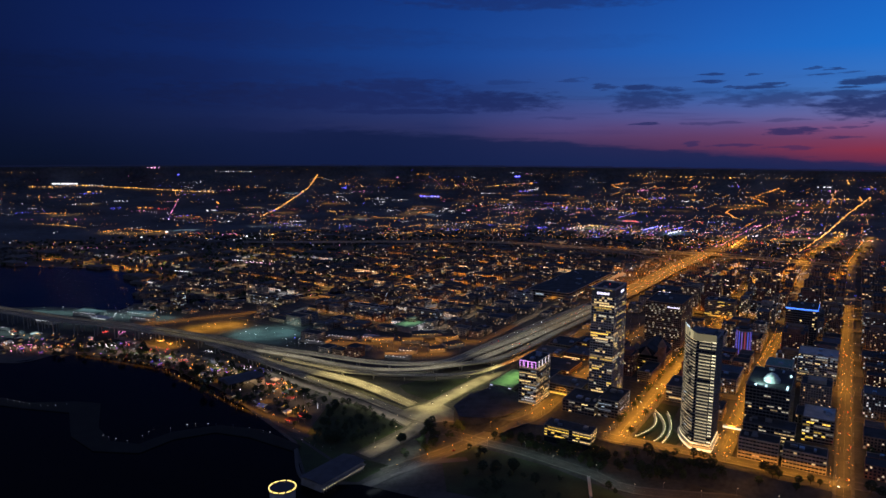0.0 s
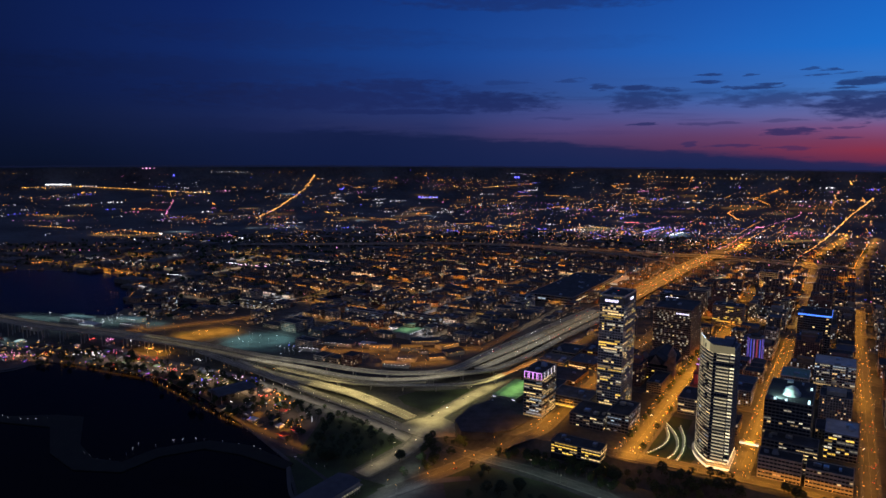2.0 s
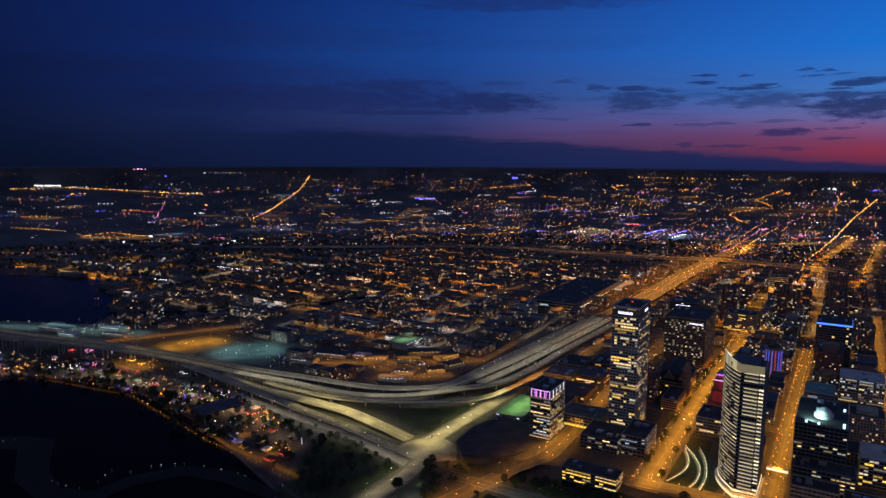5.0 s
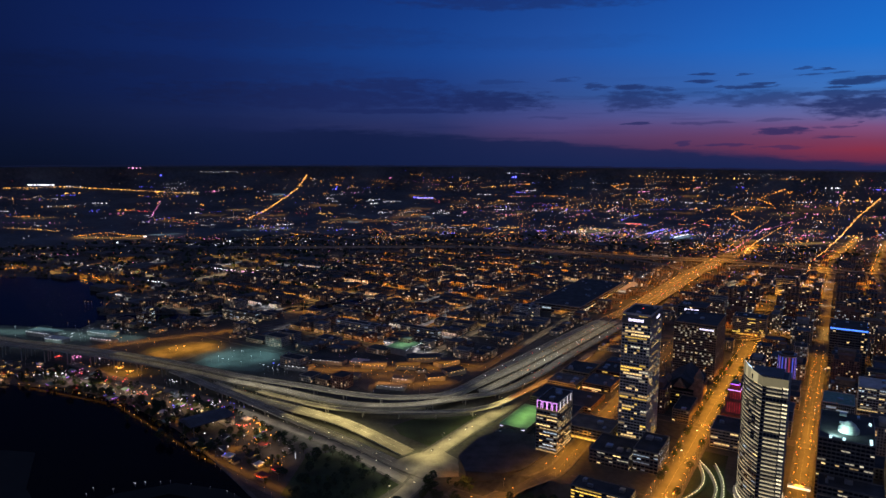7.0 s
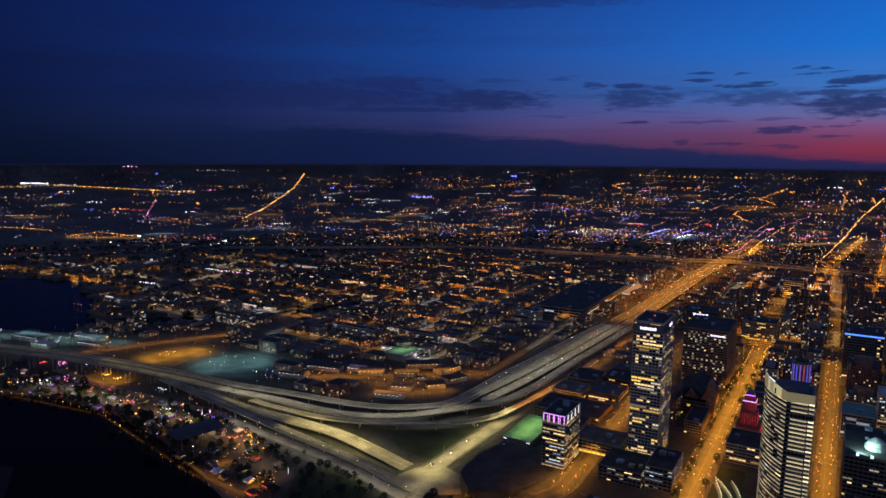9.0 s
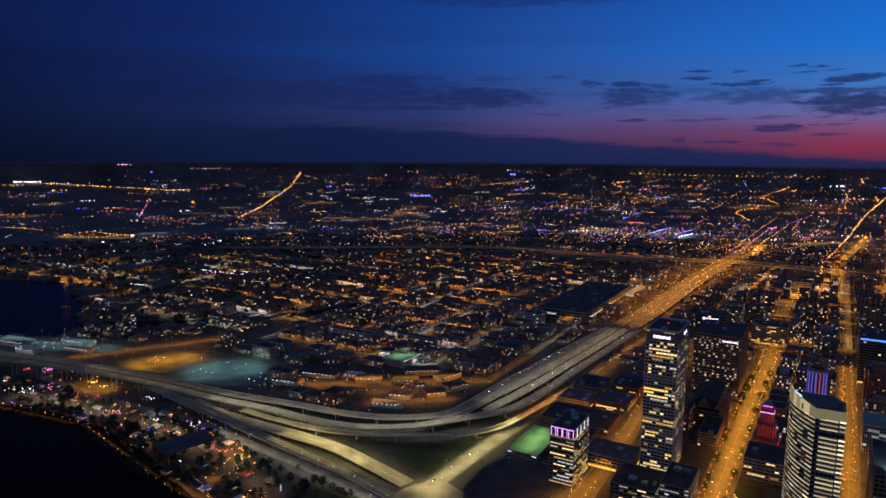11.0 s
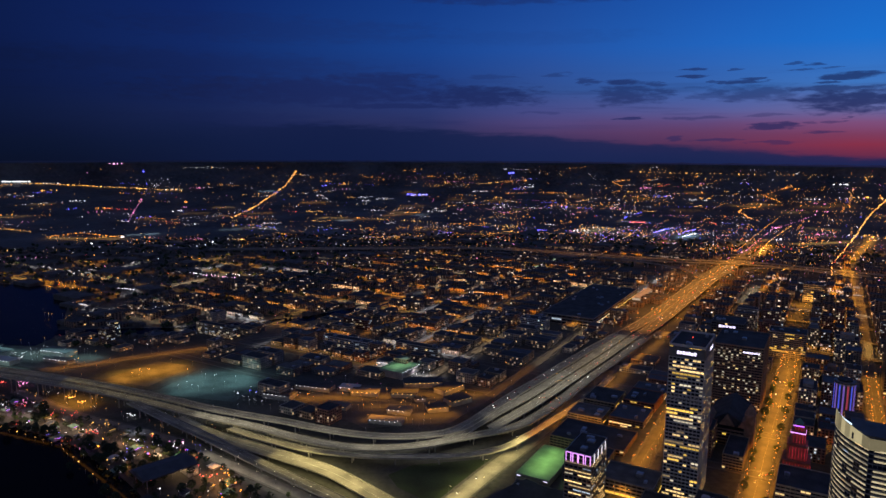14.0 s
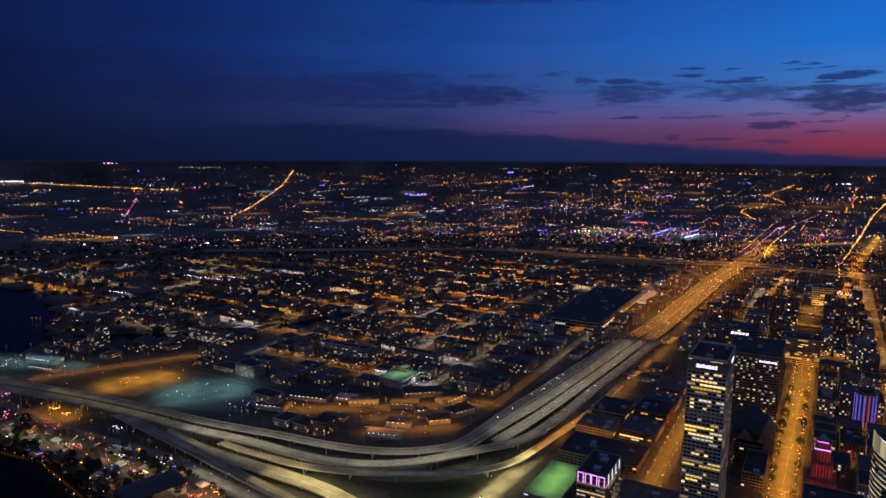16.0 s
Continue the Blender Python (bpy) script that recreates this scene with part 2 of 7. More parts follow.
row_of_lamps((-620, 1300), (-840, 1370), 7, 12, 1.8, (1.0, 0.5, 0.2))
row_of_lamps((440, 1700), (560, 1860), 16, 30, 2.2, SODIUM)
row_of_lamps((110, 852), (200, 784), 14, 8, 1.3, (0.7, 0.95, 0.8))
row_of_lamps((200, 784), (275, 708), 14, 8, 1.3, (0.7, 0.95, 0.85))
row_of_lamps((-20, 760), (40, 850), 10, 8, 1.4, (0.8, 0.9, 0.7))
row_of_lamps((200, 700), (420, 690), 14, 10, 1.6, SODIUM)
row_of_lamps((-500, 1300), (-300, 1180), 9, 30, 0.4, (1.0, 0.62, 0.35))
row_of_lamps((-280, 1150), (-130, 990), 9, 30, 0.35, (1.0, 0.66, 0.36))
row_of_lamps((-180, 1060), (-120, 960), 9, 8, 0.6, SODIUM)
row_of_lamps((-470, 1345), (-420, 1320), 9, 20, 2.5, SODIUM)
row_of_lamps((-150, 950), (-140, 962), 7, 8, 6, SODIUM)
row_of_lamps((-200, 1010), (-190, 1022), 7, 8, 6, SODIUM)
row_of_lamps((-170, 1040), (-160, 1050), 7, 8, 5, (1.0, 0.7, 0.4))
row_of_lamps((-235, 1130), (-222, 1136), 7, 9, 5, (0.7, 1.0, 0.5))
row_of_lamps((-300, 1110), (-290, 1120), 7, 8, 6, SODIUM)
row_of_lamps((-340, 1180), (-330, 1188), 7, 8, 6, (1.0, 0.4, 0.25))
row_of_lamps((-400, 1230), (-388, 1238), 7, 8, 6, (1.0, 0.7, 0.4))
row_of_lamps((-460, 1270), (-448, 1276), 7, 8, 6, SODIUM)
row_of_lamps((-330, 1215), (-318, 1222), 7, 8, 4, (0.7, 0.8, 1.0))
row_of_lamps((-520, 1300), (-508, 1306), 7, 8, 5, (1.0, 0.4, 0.7))
row_of_lamps((-700, 1330), (-680, 1335), 7, 9, 6, (1.0, 0.6, 0.6))
row_of_lamps((600, 1760), (800, 2020), 20, 170, 0.9, SODIUM)
row_of_lamps((800, 2020), (1180, 2450), 24, 190, 1.0, SODIUM)
row_of_lamps((400, 1690), (520, 1800), 12, 16, 4, SODIUM)
row_of_lamps((1130, 1891), (1500, 2350), 14, 14, 9, SODIUM)
row_of_lamps((1500, 2350), (2087, 3000), 14, 16, 9, SODIUM)
row_of_lamps((1281, 1853), (1521, 2147), 14, 14, 8, SODIUM)
row_of_lamps((1521, 2147), (2150, 2900), 14, 14, 7, SODIUM)
row_of_lamps((990, 1973), (1249, 2279), 13, 12, 7, SODIUM)
row_of_lamps((1132, 2662), (1620, 3000), 14, 14, 6, SODIUM)
row_of_lamps((1329, 2556), (1560, 2880), 14, 16, 9, SODIUM)
row_of_lamps((900, 1700), (1120, 1960), 14, 10, 6, SODIUM)
row_of_lamps((1640, 2864), (1930, 2900), 14, 30, 4, (1.0, 0.5, 0.08))
row_of_lamps((920, 3330), (1085, 3345), 20, 30, 5.0, (1.0, 0.75, 0.3))
row_of_lamps((1280, 3075), (1400, 3185), 20, 30, 4.0, (0.6, 0.9, 1.0))
row_of_lamps((1215, 3215), (1380, 3370), 20, 16, 4.0, (0.5, 0.6, 1.0))
row_of_lamps((1100, 2900), (1230, 2990), 16, 30, 3.0, SODIUM)
row_of_lamps((60, 2700), (230, 2690), 14, 22, 5.0, SODIUM)
row_of_lamps((-1330, 3206), (-1030, 3180), 18, 20, 4.0, (1.0, 0.5, 0.1))
row_of_lamps((1000, 1880), (1060, 1830), 13, 20, 6, SODIUM)


# ---- materials ----
MATS = {}


def material(name, base, rough=0.8, metal=0.0, vary=0.35, scale=0.2, bump=0.15, second=None, emit=None, strength=0.0, spread=0.0, floor=0.08, glow_random="object", spec=None):
    """A procedural surface: base colour varied at two scales, fine relief; emit only for what gives off light."""
    m = bpy.data.materials.new(name)
    MATS[name] = m
    m.use_nodes = True
    nt = m.node_tree
    link = nt.links.new
    bsdf = nt.nodes["Principled BSDF"]
    bsdf.inputs["Roughness"].default_value, bsdf.inputs["Metallic"].default_value = rough, metal
    if spec is not None:
        bsdf.inputs["Specular IOR Level"].default_value = spec
    geo = nt.nodes.new("ShaderNodeTexCoord")
    big, small = nt.nodes.new("ShaderNodeTexNoise"), nt.nodes.new("ShaderNodeTexNoise")
    for n, s, d in ((big, scale, 4), (small, scale * 14, 3)):
        n.inputs["Scale"].default_value, n.inputs["Detail"].default_value = s, d
        link(geo.outputs["Object"], n.inputs["Vector"])
    add = nt.nodes.new("ShaderNodeMath")
    add.operation = "MULTIPLY_ADD"
    link(small.outputs[0], add.inputs[0])
    add.inputs[1].default_value = 0.45
    link(big.outputs[0], add.inputs[2])
    ramp = nt.nodes.new("ShaderNodeValToRGB")
    lo, hi = [c * (1 - vary) for c in base], [min(1, c * (1 + vary)) for c in (second or base)]
    ramp.color_ramp.elements[0].position, ramp.color_ramp.elements[0].color = 0.5, (*lo, 1)
    ramp.color_ramp.elements[1].position, ramp.color_ramp.elements[1].color = 0.95, (*hi, 1)
    link(add.outputs[0], ramp.inputs[0])
    link(ramp.outputs[0], bsdf.inputs["Base Color"])
    if bump:
        b = nt.nodes.new("ShaderNodeBump")
        b.inputs["Strength"].default_value, b.inputs["Distance"].default_value = bump, 0.1
        link(small.outputs[0], b.inputs["Height"])
        link(b.outputs[0], bsdf.inputs["Normal"])
    if emit:
        bsdf.inputs["Emission Color"].default_value = (*emit, 1)
        bsdf.inputs["Emission Strength"].default_value = strength
        if spread:
            src = nt.nodes.new("ShaderNodeObjectInfo").outputs["Random"] if glow_random == "object" else nt.nodes.new("ShaderNodeNewGeometry").outputs["Random Per Island"]
            p = nt.nodes.new("ShaderNodeMath")
            p.operation = "POWER"
            link(src, p.inputs[0])
            p.inputs[1].default_value = spread
            q = nt.nodes.new("ShaderNodeMath")
            q.operation = "MULTIPLY_ADD"
            link(p.outputs[0], q.inputs[0])
            q.inputs[1].default_value, q.inputs[2].default_value = strength, strength * floor
            link(q.outputs[0], bsdf.inputs["Emission Strength"])
        m.cycles.emission_sampling = "NONE"
    return m


def window_material(name, lit, emit, strength, glass=(0.02, 0.025, 0.035)):
    """Small panes in one mesh: a share of them is lit from inside, each to its own brightness."""
    m = material(name, glass, 0.12, 0.0, 0.3, 0.5, 0.0)
    nt = m.node_tree
    link = nt.links.new
    bsdf = nt.nodes["Principled BSDF"]
    geo = nt.nodes.new("ShaderNodeNewGeometry")
    ramp = nt.nodes.new("ShaderNodeMapRange")
    link(geo.outputs["Random Per Island"], ramp.inputs[0])
    ramp.inputs[1].default_value, ramp.inputs[2].default_value = 1 - lit, 1.0
    p = nt.nodes.new("ShaderNodeMath")
    p.operation = "POWER"
    link(ramp.outputs[0], p.inputs[0])
    p.inputs[1].default_value = 2.0
    q = nt.nodes.new("ShaderNodeMath")
    q.operation = "MULTIPLY"
    link(p.outputs[0], q.inputs[0])
    q.inputs[1].default_value = strength
    link(q.outputs[0], bsdf.inputs["Emission Strength"])
    hue = nt.nodes.new("ShaderNodeMix")
    hue.data_type = "RGBA"
    n = nt.nodes.new("ShaderNodeMath")
    n.operation = "FRACT"
    k = nt.nodes.new("ShaderNodeMath")
    k.operation = "MULTIPLY"
    link(geo.outputs["Random Per Island"], k.inputs[0])
    k.inputs[1].default_value = 57.0
    link(k.outputs[0], n.inputs[0])
    link(n.outputs[0], hue.inputs[0])
    hue.inputs[6].default_value, hue.inputs[7].default_value = (*emit, 1), (1.0, 0.78, 0.62, 1)
    link(hue.outputs[2], bsdf.inputs["Emission Color"])
    m.cycles.emission_sampling = "NONE"
    return m


material("earth", (0.055, 0.06, 0.058), 0.95, vary=0.6, scale=0.012, second=(0.06, 0.062, 0.058))
# ground colour lifted towards blue in place of air haze
material("far_haze_tint", (0.065, 0.078, 0.095), 0.95, vary=0.5, scale=0.004, second=(0.07, 0.082, 0.095))
material("grass", (0.03, 0.05, 0.018), 0.95, vary=0.5, scale=0.03, bump=0.4)
material("field_turf", (0.075, 0.09, 0.088), 0.95, vary=0.55, scale=0.025, bump=0.4)
material("yard_dirt", (0.1, 0.085, 0.065), 0.95, vary=0.65, scale=0.03, bump=0.3)
material("asphalt", (0.06, 0.058, 0.055), 0.85, vary=0.35, scale=0.06)
material("old_asphalt", (0.075, 0.074, 0.072), 0.85, vary=0.4, scale=0.04)
material("road_concrete", (0.17, 0.16, 0.145), 0.8, vary=0.35, scale=0.05, second=(0.2, 0.19, 0.17))
material("pavement_slab", (0.1, 0.098, 0.092), 0.9, vary=0.3, scale=0.2)
material("barrier_concrete", (0.3, 0.29, 0.26), 0.85, vary=0.3, scale=0.3)
material("worn_line", (0.2, 0.19, 0.17), 0.7, vary=0.35, scale=0.8)
material("line_paint", (0.7, 0.7, 0.66), 0.6, vary=0.25, scale=0.8)
material("water", (0.003, 0.004, 0.007), 0.16, vary=0.2, scale=0.03, bump=0.3, spec=0.07)
MATS["water"].node_tree.nodes["Principled BSDF"].inputs["IOR"].default_value = 1.2
material("harbour_water", (0.003, 0.005, 0.008), 0.2, vary=0.2, scale=0.03, bump=0.4, spec=0.06)
material("stone_wall", (0.4, 0.35, 0.28), 0.9, vary=0.3, scale=0.15)
material("brown_brick", (0.27, 0.18, 0.125), 0.9, vary=0.35, scale=0.2)
material("red_brick", (0.25, 0.12, 0.085), 0.9, vary=0.35, scale=0.2)
material("cream_brick", (0.34, 0.28, 0.19), 0.9, vary=0.3, scale=0.2)
material("grey_concrete", (0.28, 0.275, 0.26), 0.85, vary=0.3, scale=0.12)
material("dark_panel", (0.15, 0.145, 0.14), 0.5, vary=0.3, scale=0.2)
material("pale_panel", (0.5, 0.49, 0.46), 0.55, vary=0.2, scale=0.15)
material("metal_panel", (0.4, 0.41, 0.43), 0.35, 0.8, vary=0.2, scale=0.2)
material("tar_roof", (0.05, 0.052, 0.056), 0.95, vary=0.5, scale=0.06)
material("gravel_roof", (0.13, 0.125, 0.12), 0.95, vary=0.4, scale=0.08)
material("white_roof", (0.5, 0.5, 0.5), 0.8, vary=0.25, scale=0.08)
material("blue_roof", (0.07, 0.075, 0.09), 0.7, 0.0, vary=0.25, scale=0.1)
material("copper_roof", (0.16, 0.3, 0.24), 0.7, vary=0.3, scale=0.2)
material("tent_fabric", (0.7, 0.7, 0.68), 0.8, vary=0.15, scale=0.4)
material("red_fabric", (0.2, 0.05, 0.045), 0.8, vary=0.25, scale=0.4)
material("dark_glass", (0.015, 0.02, 0.03), 0.08, vary=0.3, scale=0.3, bump=0.0)
material("blue_glass", (0.02, 0.028, 0.04), 0.12, vary=0.3, scale=0.3, bump=0.0)
material("bark", (0.06, 0.045, 0.03), 0.95, vary=0.4, scale=1.5, bump=0.5)
material("leaves", (0.03, 0.06, 0.018), 0.85, vary=0.6, scale=0.5, bump=0.3, second=(0.05, 0.075, 0.02))
material("dark_leaves", (0.022, 0.042, 0.016), 0.85, vary=0.6, scale=0.5, bump=0.3)
material("car_paint_dark", (0.03, 0.032, 0.04), 0.3, 0.3, vary=0.15, scale=2, bump=0)
material("car_paint_white", (0.6, 0.6, 0.6), 0.35, vary=0.1, scale=2, bump=0)
material("car_paint_red", (0.3, 0.03, 0.025), 0.3, vary=0.15, scale=2, bump=0)
material("car_paint_silver", (0.4, 0.41, 0.42), 0.3, 0.6, vary=0.15, scale=2, bump=0)
material("rubber", (0.02, 0.02, 0.02), 0.9, vary=0.2, scale=3)
material("galvanised", (0.3, 0.3, 0.3), 0.5, 0.7, vary=0.2, scale=2)
# things that give off light
material("lit_warm", (0.5, 0.42, 0.3), 0.4, emit=(1.0, 0.66, 0.26), strength=1.6, spread=1.2)
material("lit_pale", (0.5, 0.48, 0.4), 0.4, emit=(1.0, 0.85, 0.58), strength=0.85, spread=1.0)
material("lit_bright", (0.6, 0.58, 0.5), 0.4, emit=(1.0, 0.84, 0.5), strength=1.4, spread=0.7)
material("lit_cool", (0.5, 0.52, 0.55), 0.4, emit=(0.72, 0.88, 1.0), strength=0.9, spread=1.2)
material("lit_yellow", (0.5, 0.45, 0.2), 0.4, emit=(1.0, 0.6, 0.09), strength=1.5, spread=0.6)
material("letter_white", (0.8, 0.8, 0.8), 0.4, emit=(0.8, 0.72, 1.0), strength=1.7)
material("tube_pink", (0.7, 0.4, 0.7), 0.4, emit=(0.85, 0.35, 1.0), strength=1.5)
material("tube_blue", (0.2, 0.3, 0.8), 0.4, emit=(0.06, 0.2, 1.0), strength=2.2)
material("tube_red", (0.8, 0.1, 0.1), 0.4, emit=(1.0, 0.06, 0.03), strength=2.0)
material("tube_violet", (0.5, 0.2, 0.8), 0.4, emit=(0.45, 0.12, 1.0), strength=2.5)
material("tube_white", (0.8, 0.8, 0.8), 0.4, emit=(0.95, 0.9, 1.0), strength=1.5)
material("bulb_sodium", (0.8, 0.5, 0.2), 0.4, emit=(1.0, 0.34, 0.03), strength=4.4, spread=2.2, floor=0.1, glow_random="island")
material("bulb_amber", (0.8, 0.6, 0.3), 0.4, emit=(1.0, 0.46, 0.08), strength=4.2, spread=2.2, floor=0.1, glow_random="island")
material("bulb_white", (0.8, 0.8, 0.8), 0.4, emit=(0.92, 0.9, 0.95), strength=3.4, spread=2.2, floor=0.1, glow_random="island")
material("bulb_blue", (0.3, 0.3, 0.8), 0.4, emit=(0.1, 0.1, 1.0), strength=5.0, spread=2.2, floor=0.1, glow_random="island")
material("bulb_red", (0.8, 0.2, 0.2), 0.4, emit=(1.0, 0.08, 0.06), strength=4.2, spread=2.2, floor=0.1, glow_random="island")
material("bulb_pink", (0.8, 0.3, 0.7), 0.4, emit=(1.0, 0.28, 0.6), strength=4.4, spread=2.2, floor=0.1, glow_random="island")
for tone, glow, power in (("sodium", (1.0, 0.34, 0.03), 2.4), ("amber", (1.0, 0.43, 0.07), 2.4), ("white", (0.92, 0.9, 1.0), 3.0), ("blue", (0.1, 0.1, 1.0), 4.5), ("red", (1.0, 0.08, 0.06), 3.0), ("pink", (1.0, 0.4, 0.8), 2.6)):
    material("sign_" + tone, (0.7, 0.65, 0.6), 0.4, emit=glow, strength=power)
material("headlight_glow", (0.8, 0.8, 0.8), 0.4, emit=(1.0, 0.93, 0.8), strength=14.0)
material("taillight_glow", (0.8, 0.1, 0.1), 0.4, emit=(1.0, 0.05, 0.02), strength=5.0)
window_material("panes_house", 0.15, (1.0, 0.55, 0.18), 1.7)
window_material("panes_office", 0.36, (1.0, 0.75, 0.4), 1.7)
window_material("panes_cool", 0.3, (0.75, 0.9, 1.0), 1.3)
material("crown_glow", (0.1, 0.1, 0.09), 0.3, emit=(1.0, 0.84, 0.46), strength=0.42, spread=1.6, floor=0.35)
material("lit_soft", (0.5, 0.48, 0.38), 0.4, emit=(1.0, 0.82, 0.46), strength=0.46, spread=1.2, floor=0.3)
material("deck_paint", (0.22, 0.3, 0.17), 0.8, vary=0.3, scale=0.06)
material("red_wash_brick", (0.35, 0.13, 0.09), 0.9, vary=0.3, scale=0.2)
material("tube_red_dim", (0.7, 0.1, 0.1), 0.4, emit=(1.0, 0.05, 0.09), strength=0.45, spread=0.8)
material("lit_flood", (0.5, 0.55, 0.6), 0.4, emit=(0.6, 0.9, 1.0), strength=1.6)
material("lit_hall", (0.5, 0.5, 0.48), 0.3, emit=(1.0, 0.9, 0.72), strength=0.35)
material("lit_bridge", (0.5, 0.5, 0.48), 0.3, emit=(1.0, 0.84, 0.62), strength=1.1)
material("lamp_path", (0.8, 0.8, 0.6), 0.4, emit=(0.95, 1.0, 0.6), strength=3.0)
material("lit_rim", (0.8, 0.6, 0.3), 0.4, emit=(1.0, 0.72, 0.2), strength=2.2)
# uplight wash on the round drum, put into emission
for n, c, s in (("wash_violet", (0.4, 0.2, 1.0), 0.4), ("wash_red", (1.0, 0.08, 0.12), 0.3), ("wash_blue", (0.08, 0.12, 1.0), 0.6)):
    material(n, (0.3, 0.3, 0.4), 0.4, emit=c, strength=s)
material("far_house", (0.1, 0.095, 0.09), 0.9, vary=0.5, scale=0.05)
material("lit_front", (0.6, 0.6, 0.6), 0.4, emit=(0.85, 0.9, 1.0), strength=0.55)
material("lit_dim", (0.5, 0.46, 0.38), 0.4, emit=(1.0, 0.85, 0.55), strength=0.8, spread=0.8)
material("pale_dome", (0.45, 0.5, 0.48), 0.4, vary=0.2, scale=0.2)
material("lamp_white", (0.8, 0.8, 0.8), 0.4, emit=(0.9, 0.9, 1.0), strength=3.0)
material("lamp_amber", (0.8, 0.6, 0.3), 0.4, emit=(1.0, 0.55, 0.15), strength=3.0)
material("tube_cool", (0.6, 0.7, 0.8), 0.4, emit=(0.6, 0.8, 1.0), strength=1.6)
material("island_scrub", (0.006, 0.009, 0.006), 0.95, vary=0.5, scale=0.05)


# ---- building blocks ----
class Geo:
    """Collects vertices and faces of one mesh."""

    def __init__(self):
        self.v, self.f = [], []

    def box(self, x0, x1, y0, y1, z0, z1):
        n = len(self.v)
        self.v += [(x, y, z) for z in (z0, z1) for x, y in ((x0, y0), (x1, y0), (x1, y1), (x0, y1))]
        self.f += [(n + 3, n + 2, n + 1, n), (n + 4, n + 5, n + 6, n + 7)] + [(n + k, n + (k + 1) % 4, n + 4 + (k + 1) % 4, n + 4 + k) for k in range(4)]
        return self

    def tray(self, w, d, z0, h, p, lip):
        """A block whose flat top is sunk behind a parapet, in one piece."""
        n = len(self.v)
        o, i = ((-w / 2, -d / 2), (w / 2, -d / 2), (w / 2, d / 2), (-w / 2, d / 2)), None
        i = [(x - math.copysign(p, x), y - math.copysign(p, y)) for x, y in o]
        self.v += [(x, y, z0) for x, y in o] + [(x, y, h + lip) for x, y in o] + [(x, y, h + lip) for x, y in i] + [(x, y, h) for x, y in i]
        self.f += [(n + 3, n + 2, n + 1, n), (n + 12, n + 13, n + 14, n + 15)]
        for r in (0, 4, 8):
            self.f += [(n + r + k, n + r + (k + 1) % 4, n + r + 4 + (k + 1) % 4, n + r + 4 + k) for k in range(4)]
        return self

    def ring_frame(self, w, d, z0, z1, p):
        """A closed ring of rectangular section."""
        n = len(self.v)
        o = ((-w / 2, -d / 2), (w / 2, -d / 2), (w / 2, d / 2), (-w / 2, d / 2))
        i = [(x - math.copysign(p, x), y - math.copysign(p, y)) for x, y in o]
        self.v += [(x, y, z) for ring, z in ((o, z0), (o, z1), (i, z1), (i, z0)) for x, y in ring]
        for r in range(4):
            a, b = n + 4 * r, n + 4 * ((r + 1) % 4)
            self.f += [(a + k, a + (k + 1) % 4, b + (k + 1) % 4, b + k) for k in range(4)]
        return self

    def prism(self, outline, z0, z1, top=None):
        """A solid over an outline; top: another outline of as many points for the upper end."""
        n, k = len(self.v), len(outline)
        self.v += [(x, y, z0) for x, y in outline] + [(x, y, z1) for x, y in (top or outline)]
        self.f += [tuple(range(n + k - 1, n - 1, -1)), tuple(range(n + k, n + 2 * k))]
        self.f += [(n + i, n + (i + 1) % k, n + k + (i + 1) % k, n + k + i) for i in range(k)]
        return self

    def cone(self, outline, z0, z1, apex=None):
        n, k = len(self.v), len(outline)
        ax, ay = apex or (sum(p[0] for p in outline) / k, sum(p[1] for p in outline) / k)
        self.v += [(x, y, z0) for x, y in outline] + [(ax, ay, z1)]
        self.f += [tuple(range(n + k - 1, n - 1, -1))] + [(n + i, n + (i + 1) % k, n + k) for i in range(k)]
        return self

    def gable(self, x0, x1, y0, y1, z0, z1):
        n, ym = len(self.v), (y0 + y1) / 2
        self.v += [(x0, y0, z0), (x1, y0, z0), (x1, y1, z0), (x0, y1, z0), (x0, ym, z1), (x1, ym, z1)]
        self.f += [(n + 3, n + 2, n + 1, n), (n, n + 1, n + 5, n + 4), (n + 2, n + 3, n + 4, n + 5), (n, n + 4, n + 3), (n + 1, n + 2, n + 5)]
        return self

    def octa(self, x, y, z, r, rz=None):
        n, h = len(self.v), rz or r
        self.v += [(x + r, y, z), (x, y + r, z), (x - r, y, z), (x, y - r, z), (x, y, z + h), (x, y, z - h)]
        for k in range(4):
            self.f += [(n + k, n + (k + 1) % 4, n + 4), (n + (k + 1) % 4, n + k, n + 5)]
        return self

    def tube(self, a, b, r0, r1, sides=6):
        a, b = Vector(a), Vector(b)
        w = (b - a).normalized()
        p = w.orthogonal().normalized()
        q = w.cross(p)
        n = len(self.v)
        for c, r in ((a, r0), (b, r1)):
            self.v += [tuple(c + r * (math.cos(2 * math.pi * k / sides) * p + math.sin(2 * math.pi * k / sides) * q)) for k in range(sides)]
        self.f += [(n + k, n + (k + 1) % sides, n + sides + (k + 1) % sides, n + sides + k) for k in range(sides)]
        self.f += [tuple(range(n + sides - 1, n - 1, -1)), tuple(range(n + sides, n + 2 * sides))]
        return self

    def pane(self, c, along, up):
        """A thin pane with its outer face towards along x up."""
        n = len(self.v)
        c, along, up = Vector(c), Vector(along), Vector(up)
        self.v += [tuple(c + i * along + j * up) for i, j in ((-0.5, -0.5), (0.5, -0.5), (0.5, 0.5), (-0.5, 0.5))]
        self.f += [(n, n + 1, n + 2, n + 3)]
        return self

    def mesh(self, name, mat):
        me = bpy.data.meshes.new(name)
        me.from_pydata(self.v, [], self.f)
        me.materials.append(MATS[mat])
        me.update()
        return me


